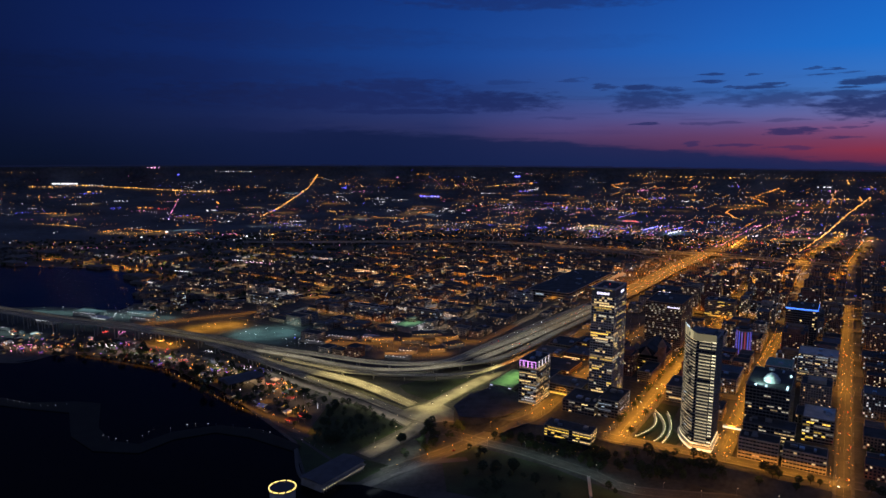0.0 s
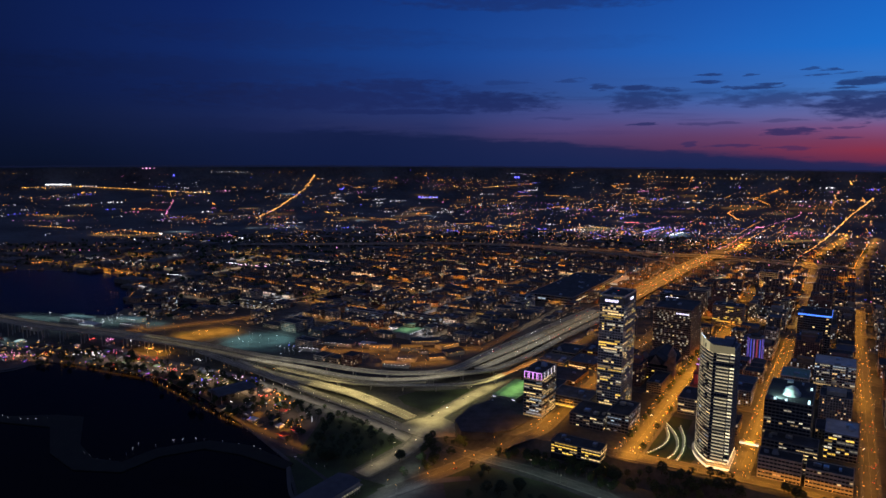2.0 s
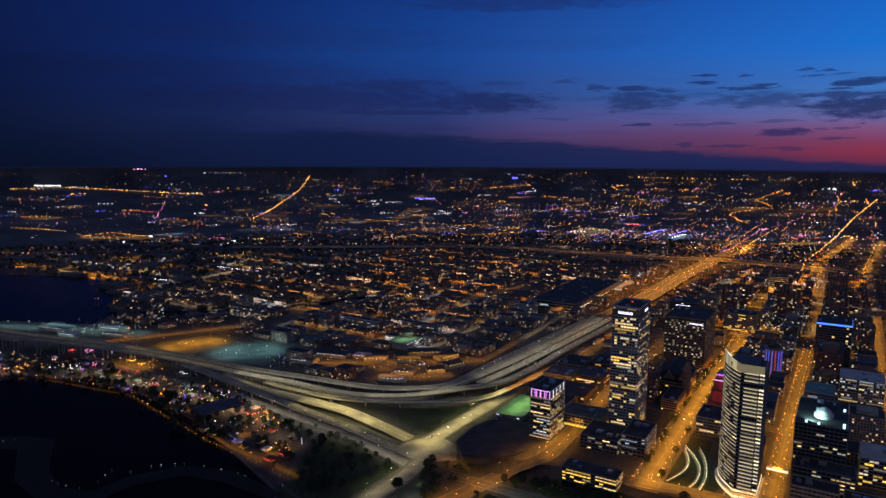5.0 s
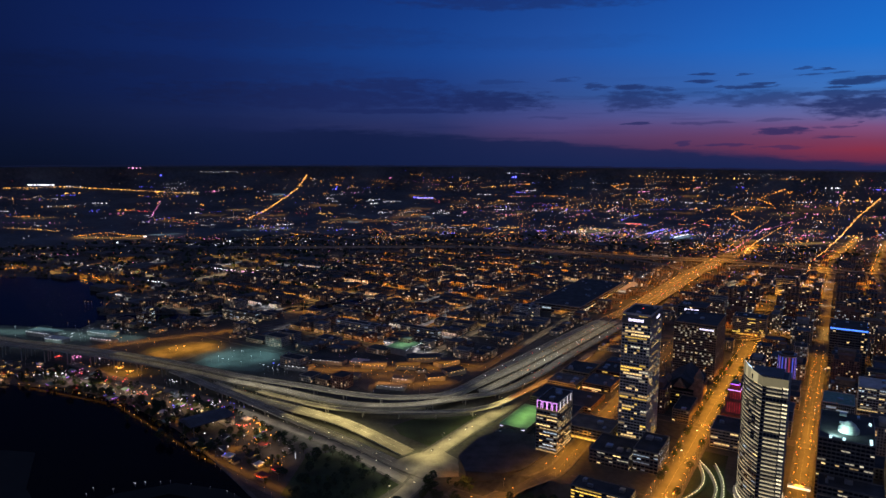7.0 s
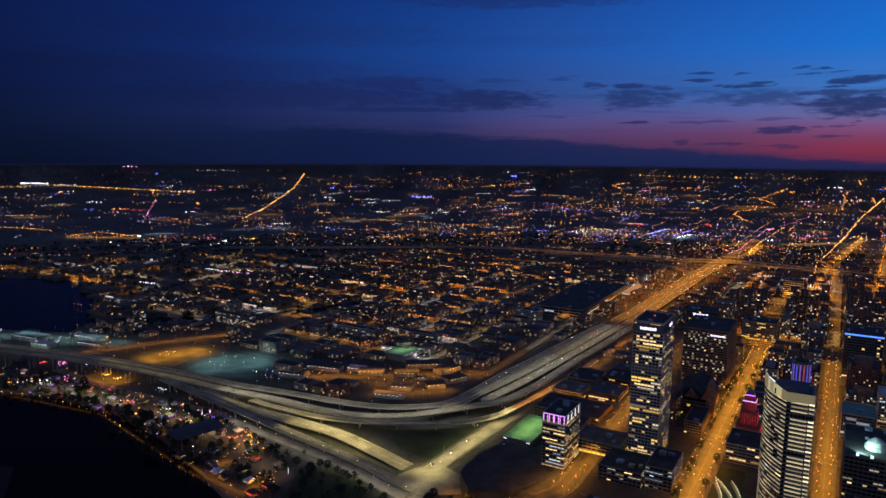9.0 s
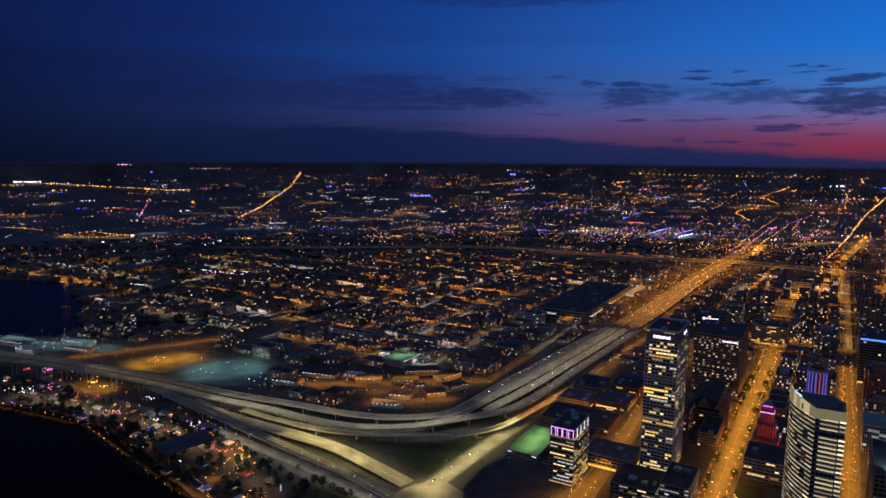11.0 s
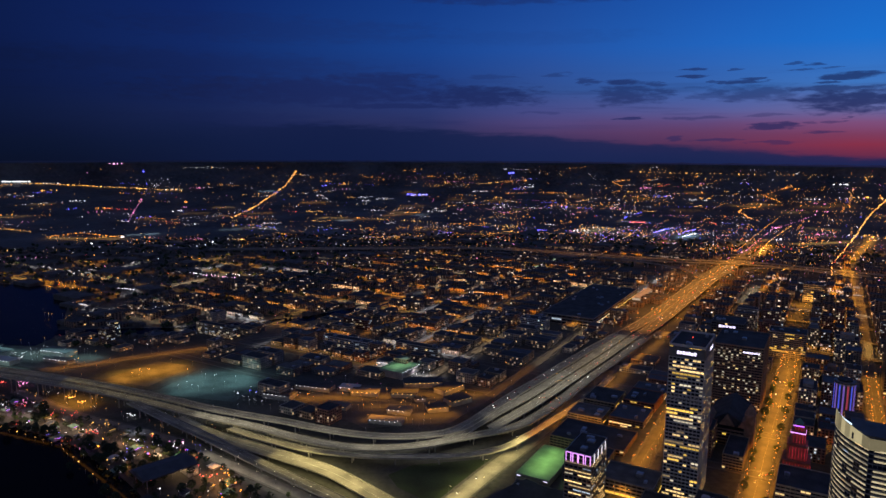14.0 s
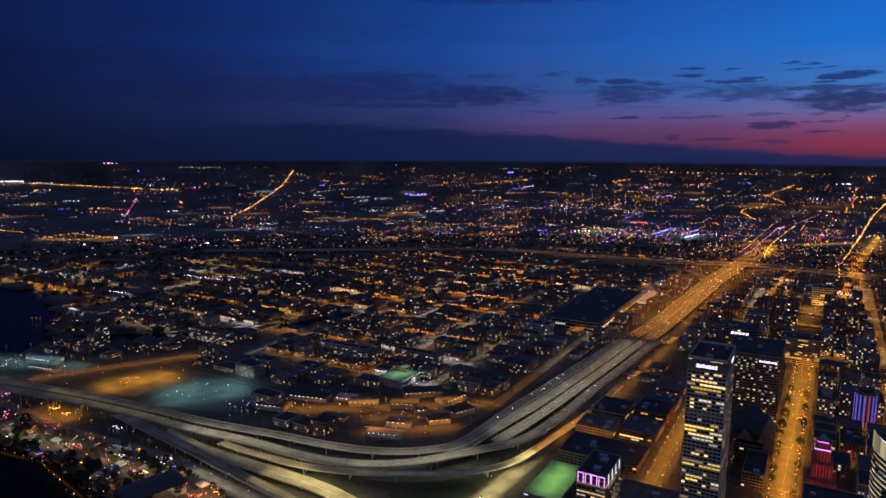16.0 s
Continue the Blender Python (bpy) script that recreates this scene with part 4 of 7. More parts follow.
def tower(label, u0, u1, v0, v1, h, floors, bay, wall="grey_concrete", glass="dark_glass", lit=0.15, tones=("lit_warm",), bands=(), name="office_tower", base=0.0,
          roof="tar_roof", fine=False, limit=220, fill=0.5, sp=0.36, crown=0.0, units=3, faces=(0, 1, 3), longest=7):
    """A tall block in the street grid: glass core, floor bands, upright ribs, lit panes, parapet and roof plant."""
    TAKEN.append((u0 - 3, u1 + 3, v0 - 3, v1 + 3))
    w, d = u1 - u0, v1 - v0
    x, y = G((u0 + u1) / 2, (v0 + v1) / 2)
    zb = hill(x, y)
    h -= zb
    ob = thing(name, label, "building", x, y, zb, TURN)
    fh = (h - base) / floors
    part("glass_core", Geo().box(-w / 2 + 0.5, w / 2 - 0.5, -d / 2 + 0.5, d / 2 - 0.5, -9.0, h - 0.4), glass, ob, "dark window glass")
    if base:
        part("base_storey", Geo().box(-w / 2, w / 2, -d / 2, d / 2, 0.0, base), wall, ob)
    ribs = Geo()
    for k in range(floors + 1):
        z = base + k * fh
        g = Geo().box(-w / 2 + 0.12, w / 2 - 0.12, -d / 2 + 0.12, d / 2 - 0.12, z - sp * fh / 2, min(z + sp * fh / 2, h))
        part("floor_band", g, wall, ob)
    nx, ny = max(2, round(w / bay)), max(2, round(d / bay))
    spots = [(-w / 2 + w * k / nx, s * d / 2) for k in range(nx + 1) for s in (-1, 1)] + [(s * w / 2, -d / 2 + d * k / ny) for k in range(1, ny) for s in (-1, 1)]
    for x, y in spots:
        x, y = max(-w / 2 + 0.3, min(w / 2 - 0.3, x)), max(-d / 2 + 0.3, min(d / 2 - 0.3, y))
        if fine:
            part("rib", Geo().box(x - 0.3, x + 0.3, y - 0.3, y + 0.3, base, h), wall, ob)
        else:
            ribs.box(x - 0.3, x + 0.3, y - 0.3, y + 0.3, base, h)
    if not fine:
        part("rib_lattice", ribs, wall, ob, "", "stuff")
    top = part("roof", Geo().box(-w / 2 + 0.6, w / 2 - 0.6, -d / 2 + 0.6, d / 2 - 0.6, h - 0.4, h + 0.1), roof, ob)
    part("parapet", Geo().ring_frame(w, d, h - 0.2, h + 1.1 + crown, 0.5), wall, ob)
    roof_kit(top, w, d, h + 0.1, units)
    # lit rooms: neighbouring bays that share their light are one long pane behind the ribs
    todo = []
    for face in faces:
        n, span, half = ((ny, d, w), (nx, w, d), (ny, d, w), (nx, w, d))[face]
        for k in range(floors):
            share = next((s for b, s in bands if b == k), lit * rnd.choice((0.2, 0.6, 1.0, 1.0, 2.2)))
            i = 0
            while i < n:
                if rnd.random() < share:
                    run = 1
                    while i + run < n and run < longest and rnd.random() < 0.35 + share * 0.6:
                        run += 1
                    t = -span / 2 + span * (i + run / 2) / n
                    z = base + (k + 0.5) * fh
                    px, py, rot = ((-half / 2 + 0.44, -t, -90), (t, -half / 2 + 0.44, 0), (half / 2 - 0.44, t, 90), (-t, half / 2 - 0.44, 180))[face]
                    todo.append((px, py, z, rot, span / n * (run - 0.12), fh * fill, rnd.choice(tones)))
                    i += run
                i += 1
    if len(todo) > limit:
        todo = rnd.sample(todo, limit)
    for x, y, z, rot, a, b, mat in todo:
        lit_pane(ob, x, y, z, rot, a, b, mat)
    return ob


def bars_sign(parent, x, y, z, face, length, height, mat="letter_white", n=6, label="glowing white rooftop lettering, unreadable"):
    """Lettering that cannot be told apart: a row of glowing bars."""
    ob = part("sign", Geo().box(-length / 2, length / 2, -0.06, 0.0, -height / 2 - 0.2, height / 2 + 0.2), "dark_panel", parent, label)
    for k in range(n):
        a = -length / 2 + length * k / n
        part("sign_bar", Geo().box(a, a + length / n * 0.8, -0.3, -0.07, -height / 2, height / 2 * (0.7 if k % 2 else 1.0)), mat, ob)
    ob.matrix_basis = pose(x, y, z, 0, 0, face)
    return ob


# the tallest tower: pale lattice over dark glass, two sign faces
W = tower("tallest office tower, pale lattice frame over dark glass, lit floors", 960, 1019, 288, 323, 182, 43, 4.0, "pale_panel", "dark_glass", 0.17, ("lit_warm", "lit_warm", "lit_yellow", "lit_pale"),
          ((37, 0.2), (40, 0.85), (31, 0.25), (25, 0.8), (24, 0.75), (23, 0.7), (22, 0.5), (17, 0.15), (16, 0.8), (15, 0.9), (11, 0.3), (6, 0.25), (2, 0.6), (1, 0.7), (0, 0.8)), fine=True, limit=290, roof="tar_roof", crown=1.0)
bars_sign(W, -29.7, 0, 159.5, -90, 19, 3.4, n=7)
bars_sign(W, 6, -17.7, 159.5, 0, 15, 3.4, n=7)
part("machine_floor", Geo().box(-29.55, 29.55, -17.55, 17.55, 154.6, 164.6), "dark_panel", W, "dark louvred machine floor")
part("beacon", Geo().octa(0, 0, 169.0, 0.9), "tube_red", W, "red aircraft beacon")
for z in (46, 108):
    g = Geo()
    for k in range(9):
        y = -17.5 + 3.9 * k
        g.tube((-29.65, y, z), (-29.65, y + 4, z + 8), 0.3, 0.3, 4).tube((-29.65, y + 4, z), (-29.65, y, z + 8), 0.3, 0.3, 4)
    part("lattice_belt", g, "pale_panel", W, "pale crossed lattice belt")


def curved_tower():
    """The lakeside tower: long convex glass front, flat end, lit crown screen."""
    TAKEN.append((835, 912, 122, 182))
    cu, cv = 874, 151
    zb = 16.0
    ob = thing("glass_tower", "curved glass tower with glowing floors and a lit crown", "building", *G(cu, cv), zb, TURN)
    bow = [(847 + 52 * t, 149 + 25 * math.sin(0.5 * math.pi * min(1, 0.05 + 1.02 * t)) ** 0.9) for t in [k / 9 for k in range(10)]]
    ring = [(a - cu, b - cv) for a, b in [(848, 129), (900, 129)] + bow[::-1]]

    def shrunk(f):
        cx, cy = sum(p[0] for p in ring) / len(ring), sum(p[1] for p in ring) / len(ring)
        return [(cx + (x - cx) * f, cy + (y - cy) * f) for x, y in ring]

    floors, fh, z0 = 33, 4.06, 6.0
    top = z0 + floors * fh
    part("glass_core", Geo().prism(shrunk(0.975), 0.0, top), "blue_glass", ob, "dark blue glass")
    for k in range(floors + 1):
        z = z0 + k * fh
        part("floor_slab", Geo().prism(ring, z - 0.5, z + 0.2), "grey_concrete", ob)
    g = Geo()
    for k in range(len(ring)):
        a, b = Vector(ring[k]), Vector(ring[(k + 1) % len(ring)])
        n = max(1, round((b - a).length / 3.2))
        for i in range(n):
            p = a + (b - a) * i / n
            g.box(p.x * 0.985 - 0.12, p.x * 0.985 + 0.12, p.y * 0.985 - 0.12, p.y * 0.985 + 0.12, z0, top)
    part("mullions", g, "metal_panel", ob, "slim metal uprights", "stuff")
    part("roof", Geo().prism(shrunk(0.93), top, top + 0.4), "blue_roof", ob, "dark blue flat roof")
    part("plant_room", Geo().box(-14, 20, -16, 12, top + 0.3, top + 5), "blue_roof", ob)
    part("crown_lamp", strip(Geo(), [Vector((p[0] * 0.955, p[1] * 0.955, top + 9.5)) for p in ring[4:9]], -0.25, 0.25, 0, 1.0), "tube_cool", ob, "blue-white light strip inside the crown")
    # the crown: a glowing screen that climbs along the bow, and its return over the flat end
    outer = [Vector(p) for p in ring[2:]][::-1]
    for k in range(-1, 8):
        a, b = (Vector(ring[0]), outer[0]) if k < 0 else (outer[k], outer[k + 1])
        za, zb = (top + 7.5 + 4 * max(0, min(1, q / 6)) for q in (k, k + 1))
        low = top - 1.5
        off = Vector((-(b - a).y, (b - a).x)).normalized() * 0.4
        g = Geo()
        g.v += [((p + s * off).x, (p + s * off).y, z) for s in (-0.35, 0.65) for p, z in ((a, low), (b, low), (b, zb), (a, za))]
        g.f += [(0, 1, 2, 3), (7, 6, 5, 4), (0, 4, 5, 1), (1, 5, 6, 2), (2, 6, 7, 3), (3, 7, 4, 0)]
        part("crown_panel", g, "crown_glow", ob, "glowing pale crown glass")
        for q in (0.0, 0.25, 0.5, 0.75):
            m = a + (b - a) * q - off * 0.5
            part("crown_mullion", Geo().box(m.x - 0.16, m.x + 0.16, m.y - 0.16, m.y + 0.16, low, za + (zb - za) * q), "dark_panel", ob)
    # lit storeys: long bright bands on the flat end, broken ones round the bow
    for k in range(floors):
        z = z0 + (k + 0.55) * fh
        if k < 33:
            if rnd.random() < 0.93:
                lit_pane(ob, -26.5, -20.0, z + 0.3, -92, 4.6, 1.6, rnd.choice(("lit_bright", "lit_pale", "lit_bright")))
            if rnd.random() < 0.94:
                lit_pane(ob, -27.0, -10.0, z + 0.25, -92, 13.6, 1.5, "lit_soft")
        for q in range(8):
            a, b = outer[q], outer[q + 1]
            if rnd.random() < 0.86:
                m = (a + b) / 2 * 0.9965
                lit_pane(ob, m.x, m.y, z + 0.3, math.degrees(math.atan2((a - b).y, (a - b).x)), (b - a).length * 0.98, 1.3, "lit_soft" if rnd.random() < 0.93 else rnd.choice(("lit_warm", "lit_cool", "lit_pale")))
    # podium
    flare = [(x * 1.05 - 1.5, y * 1.08) for x, y in ring]
    part("podium", Geo().prism(flare, 0.0, 5.0), "pale_panel", ob)
    part("podium_light", Geo().prism([(x * 1.004, y * 1.004) for x, y in flare], 1.2, 3.9), "lit_bright", ob, "bright shop-front band")
    part("canopy", Geo().prism([(x * 1.08 - 2, y * 1.12) for x, y in ring], 5.0, 5.7), "pale_panel", ob)
    part("upper_light", Geo().prism([(x * 1.012, y * 1.012) for x, y in ring], 7.2, 9.0), "lit_bright", ob, "bright lobby band")


curved_tower()

# the banded office block with pink tubes round its top
W = tower("banded office block, glowing floors, pink light tubes on top", 886, 938, 376, 404, 78, 16, 4.5, "metal_panel", "blue_glass", 0.4, ("lit_warm", "lit_pale", "lit_warm", "lit_cool"),
          ((15, 0.1), (14, 0.0), (13, 0.9), (12, 0.3), (10, 0.7), (8, 0.9), (7, 0.85), (5, 0.7), (3, 0.4), (0, 0.95), (1, 0.9)), fine=True, limit=260, fill=0.36)
for y in (-12.5, -5.5, 0.5, 7.5):
    g = Geo()
    for o in (0, 5):
        g.box(-26.4, -26.05, y + o - 0.35, y + o + 0.35, 56, 65.5)
    g.box(-26.4, -26.05, y, y + 5, 64.9, 65.6)
    part("light_tube", g, "tube_pink", W, "glowing pink tube")
for x in (-18, -6, 6, 18):
    part("light_tube", Geo().box(x - 0.35, x + 0.35, -14.4, -14.05, 56, 65.5), "tube_white", W, "glowing white tube")

# parking house with a green-lit top deck
TAKEN.append((936, 1034, 436, 484))
pk = thing("parking_house", "open parking house, green-lit roof deck", "parking house", *G(984, 460), 0.0, TURN)
for k in range(5):
    part("parking_deck", Geo().box(-44, 44, -20, 20, 2.8 * k, 2.8 * k + 0.6), "grey_concrete" if k < 4 else "deck_paint", pk)
    if k:
        part("deck_rail", Geo().box(-44.3, -44, -20, 20, 2.8 * k - 0.2, 2.8 * k + 1.1), "barrier_concrete", pk)
        part("deck_rail", Geo().box(-44, 44, -20.3, -20, 2.8 * k - 0.2, 2.8 * k + 1.1), "barrier_concrete", pk)
        part("deck_rail", Geo().box(-44, 44, 20, 20.3, 2.8 * k - 0.2, 2.8 * k + 1.1), "barrier_concrete", pk)
for x in range(-40, 41, 10):
    for y in (-19, 0, 19):
        part("column", Geo().box(x - 0.3, x + 0.3, y - 0.3, y + 0.3, 0, 11.4), "grey_concrete", pk)
for k, f in enumerate((0.3, 0.8)):
    bars_sign(pk, -44.5, -16 if k else 16, 10.4, -90, 5, 0.9, n=4, label="small white sign, unreadable")
row_of_lamps(G(950, 460), G(1018, 460), 24, 14, 3.4, (0.6, 1.0, 0.36))

tower("low dark car deck beside the vacant lot", 884, 926, 410, 472, 12, 2, 6.0, "dark_panel", "dark_glass", 0.0, units=1, name="low_building")
tower("long low car deck, orange-lit ground floor", 940, 984, 327, 384, 32, 4, 6.0, "grey_concrete", "dark_glass", 0.05, ("lit_yellow",), ((0, 0.9),), name="low_building", roof="gravel_roof", fill=0.7)
tower("terraced low office with white-lit floors", 890, 946, 256, 285, 41, 6, 4.5, "dark_panel", "dark_glass", 0.3, ("lit_pale", "lit_cool"), ((4, 0.5), (2, 0.8)), name="low_building", fill=0.32, longest=4)
tower("lower office wing with lit terrace", 882, 934, 287, 334, 33, 4, 4.5, "dark_panel", "blue_glass", 0.25, ("lit_pale", "lit_warm"), ((3, 0.6),), name="low_building", fill=0.32, longest=4)
tower("park terrace pavilion with gold-lit galleries", 795, 820, 262, 325, 28, 4, 5.0, "dark_panel", "dark_glass", 0.3, ("lit_yellow", "lit_warm"), ((3, 0.8), (2, 0.9), (1, 0.5), (0, 0.6)), name="low_building", roof="tar_roof", fill=0.4)
tower("pale stone office block with a grid of windows", 1003, 1056, 150, 219, 39, 6, 4.6, "stone_wall", "dark_glass", 0.04, ("lit_warm",), name="stone_building", sp=0.5)
# gothic courthouse
W = tower("dark gothic courthouse with steep gables", 1132, 1215, 258, 308, 36, 5, 5.0, "brown_brick", "dark_glass", 0.05, ("lit_yellow",), name="courthouse", sp=0.5, units=0)
part("main_roof", Geo().gable(-40, 40, -24, 24, 26.2, 42), "tar_roof", W, "steep dark roof")
for x in (-36, 0, 34):
    part("gable_wall", Geo().gable(-44, -20, x * 0.6 - 9, x * 0.6 + 9, 26.2, 40), "brown_brick", W)
part("corner_tower", Geo().box(-44, -33, -31, -20, 0, 44).cone([(-45, -32), (-32, -32), (-32, -19), (-45, -19)], 44, 58), "brown_brick", W)
tower("small stone block with a dark flat roof", 1064, 1126, 256, 278, 33, 5, 4.0, "cream_brick", "dark_glass", 0.06, ("lit_warm",), name="stone_building", sp=0.45, units=1)
# faceted tower with a sign
W = tower("broad brown office tower, many lit windows", 1280, 1375, 258, 325, 103, 24, 3.6, "brown_brick", "dark_glass", 0.3, ("lit_dim", "lit_dim", "lit_warm"), ((23, 0.0), (20, 0.6), (16, 0.5), (9, 0.6)), limit=330, fill=0.34, sp=0.5, longest=1)
bars_sign(W, -47.8, -18, 86, -90, 22, 2.6, n=8)
W = tower("dark tower with a glowing blue-white sign", 1430, 1480, 300, 350, 98, 22, 4.0, "dark_panel", "dark_glass", 0.05, ("lit_warm",), limit=60)
bars_sign(W, -25.3, 0, 88, -90, 26, 4, n=5)
# stepped hotel tower washed in red
TAKEN.append((1070, 1114, 184, 224))
W = thing("stepped_tower", "stepped tower washed in red light with violet top", "building", *G(1092, 204), 16.0, TURN)
for k, (r, z0, z1) in enumerate(((14, 0, 20), (10, 20, 38), (7, 38, 52), (5, 52, 60))):
    part("tier", Geo().box(-r, r, -r, r, z0, z1), "red_wash_brick", W, "brick tier")
    part("cornice", Geo().box(-r - 0.5, r + 0.5, -r - 0.5, r + 0.5, z1 - 1.2, z1 - 0.2), "red_brick", W)
    for t in range(-r + 2, r, 3):
        part("red_lamp", Geo().box(-r - 0.5, -r - 0.1, t - 0.25, t + 0.25, z0 + 1, z1 - 3), "tube_red_dim", W, "red light tube")
        part("red_lamp", Geo().box(t - 0.25, t + 0.25, -r - 0.5, -r - 0.1, z0 + 1, z1 - 3), "tube_red_dim", W, "red light tube")
part("top_light", Geo().box(-5.3, 5.3, -5.3, 5.3, 57.5, 59.5), "tube_violet", W, "violet light band")
part("top_light", Geo().box(-7.7, 7.7, -7.7, 7.7, 50.0, 51.2), "tube_pink", W, "pink light band")
part("spire", Geo().cone([(-4.5, -4.5), (4.5, -4.5), (4.5, 4.5), (-4.5, 4.5)], 60, 66), "copper_roof", W)
# round drum; the wash of its coloured uplights is painted as glowing fins
TAKEN.append((1310, 1352, 136, 178))
W = thing("round_building", "round drum building, blue and red uplight wash painted as glowing fins", "building", *G(1331, 157), 10.0, TURN)
disc = [(13 * math.cos(k * math.pi / 16), 13 * math.sin(k * math.pi / 16)) for k in range(32)]
part("drum", Geo().prism(disc, -4, 49), "pale_panel", W)
part("roof_ring", Geo().prism([(x * 1.06, y * 1.06) for x, y in disc], 49, 51.5), "dark_panel", W)
part("roof_top", Geo().prism([(x * 0.7, y * 0.7) for x, y in disc], 51.5, 54), "tar_roof", W)
for k in range(32):
    a = math.radians(11.25 * k + 5.6)
    g = Geo().box(-0.9, 0.9, -0.35, 0.0, 4, 47)
    fin = part("light_fin", g, ("wash_violet", "wash_blue", "wash_violet", "wash_red", "wash_blue")[(k // 2) % 5] if k % 2 else "dark_panel", W, "tall glowing fin, painted uplight wash" if k % 2 else "")
    fin.matrix_basis = pose(13.05 * math.cos(a), 13.05 * math.sin(a), 0, 0, 0, math.degrees(a) + 90)
# dark tower with a lit glass dome, stepping down to the street
tower("dark brick tower below a lit glass dome", 915, 1005, 50, 101, 88, 17, 4.4, "dark_panel", "dark_glass", 0.1, ("lit_warm", "lit_pale"), ((18, 0.0), (10, 0.4)), limit=150, fill=0.4)
tower("dark stepped base of the domed tower", 883, 912, 40, 98, 50, 8, 4.4, "dark_panel", "dark_glass", 0.2, ("lit_pale", "lit_warm"), ((6, 0.7), (5, 0.5), (4, 0.5)), name="office_wing", limit=120, fill=0.35)
W = thing("roof_dome", "pale glass dome on a tower roof, floodlit", "dome", *G(946, 74), 88.1, TURN)
for k, (r, z0, r1, z1) in enumerate(((10, 0, 10, 4), (9, 4, 7, 8), (7, 8, 2, 11.5))):
    o = [(r * math.cos(i * math.pi / 8), r * math.sin(i * math.pi / 8)) for i in range(16)]
    part("dome_tier", Geo().prism(o, z0, z1, [(x * r1 / r, y * r1 / r) for x, y in o]), "pale_dome", W)
for x, y in ((-28, -20), (-28, 16), (-20, -20), (30, -20), (-28, 4)):
    part("floodlight", Geo().box(x - 1.4, x + 1.4, y - 1.2, y + 1.2, 0.2, 2.6), "lit_flood", W, "blue-white floodlight housing")
d = bpy.data.lights.new("dome_floodlight", "AREA")
d.size, d.energy, d.color = 8, 16000, (0.6, 1.0, 0.9)
new("dome_floodlight", d).matrix_world = look(G(925, 88, 92), G(946, 74, 99))
# blue-edged tower and white-lit neighbours
W = tower("dark tower edged with a blue light line", 1480, 1545, 46, 102, 80, 17, 4.2, "dark_panel", "dark_glass", 0.07, ("lit_warm",), limit=70)
part("blue_line", Geo().box(-32.9, -32.55, -28, 28, 73.6, 76.0), "tube_blue", W, "blue light line along the roof edge")
part("blue_line", Geo().box(-32, 32, -28.4, -28.05, 73.6, 76.0), "tube_blue", W, "blue light line along the roof edge")
tower("white-lit slab office with pale walls", 1212, 1262, 4, 60, 60, 12, 3.6, "pale_panel", "dark_glass", 0.35, ("lit_cool", "lit_pale", "lit_warm"), ((15, 0.3), (12, 0.9), (11, 0.9), (10, 0.7)), limit=240, fill=0.4, roof="white_roof")
tower("grey office with upright ribs", 1150, 1200, 64, 102, 50, 9, 2.4, "pale_panel", "dark_glass", 0.12, ("lit_cool", "lit_pale"), limit=120, fill=0.7, roof="copper_roof", sp=0.12)
tower("low building with a pale lit roof hall", 948, 1000, 0, 36, 48, 8, 4.5, "grey_concrete", "dark_glass", 0.3, ("lit_pale", "lit_yellow"), ((5, 0.9), (3, 0.6)), name="low_building", roof="white_roof", limit=110)
tower("long stone terrace lit by street lamps", 852, 878, 4, 50, 38, 5, 4.0, "stone_wall", "dark_glass", 0.05, ("lit_warm",), name="stone_building", sp=0.5)
tower("stone apartment block lit by street lamps", 852, 878, 54, 98, 42, 6, 4.0, "stone_wall", "dark_glass", 0.03, ("lit_warm",), name="stone_building", sp=0.5)
tower("yellow-lit hall beside the freeway", 1255, 1300, 384, 432, 20, 4, 5.0, "cream_brick", "dark_glass", 0.2, ("lit_yellow", "lit_cool"), ((0, 0.8),), name="low_building", roof="blue_roof")
for label, u0, u1, v0, v1, h, wall, top, band in (("dark brick warehouse with a lit arcade", 1134, 1188, 384, 430, 22, "brown_brick", "blue_roof", 0.9), ("brick warehouse with a dark flat roof", 1196, 1250, 384, 428, 26, "red_brick", "tar_roof", 0.1),
                                                      ("low grey store with a pale roof", 1134, 1180, 440, 488, 15, "grey_concrete", "gravel_roof", 0.1), ("yellow-lit low store beside the freeway", 1190, 1250, 438, 484, 18, "cream_brick", "tar_roof", 0.5)):
    tower(label, u0, u1, v0, v1, h, 4, 5.0, wall, "dark_glass", 0.06, ("lit_warm", "lit_yellow"), ((1, band),), name="warehouse", roof=top, units=3)
tower("dark block behind the banded office", 960, 1030, 392, 432, 24, 5, 4.5, "dark_panel", "dark_glass", 0.06, ("lit_warm",), name="low_building")
tower("dark hall beside the freeway", 1040, 1104, 384, 478, 20, 4, 5.0, "brown_brick", "dark_glass", 0.04, ("lit_warm",), name="warehouse", roof="tar_roof", units=4)
tower("pale office closing the avenue, orange-lit", 1606, 1650, 214, 276, 50, 13, 4.0, "stone_wall", "dark_glass", 0.14, ("lit_yellow", "lit_warm"), limit=120, fill=0.4, sp=0.5)
tower("massive stone courthouse in orange floodlight", 2150, 2196, 196, 242, 46, 8, 6.0, "stone_wall", "dark_glass", 0.02, ("lit_yellow",), limit=40, sp=0.55)
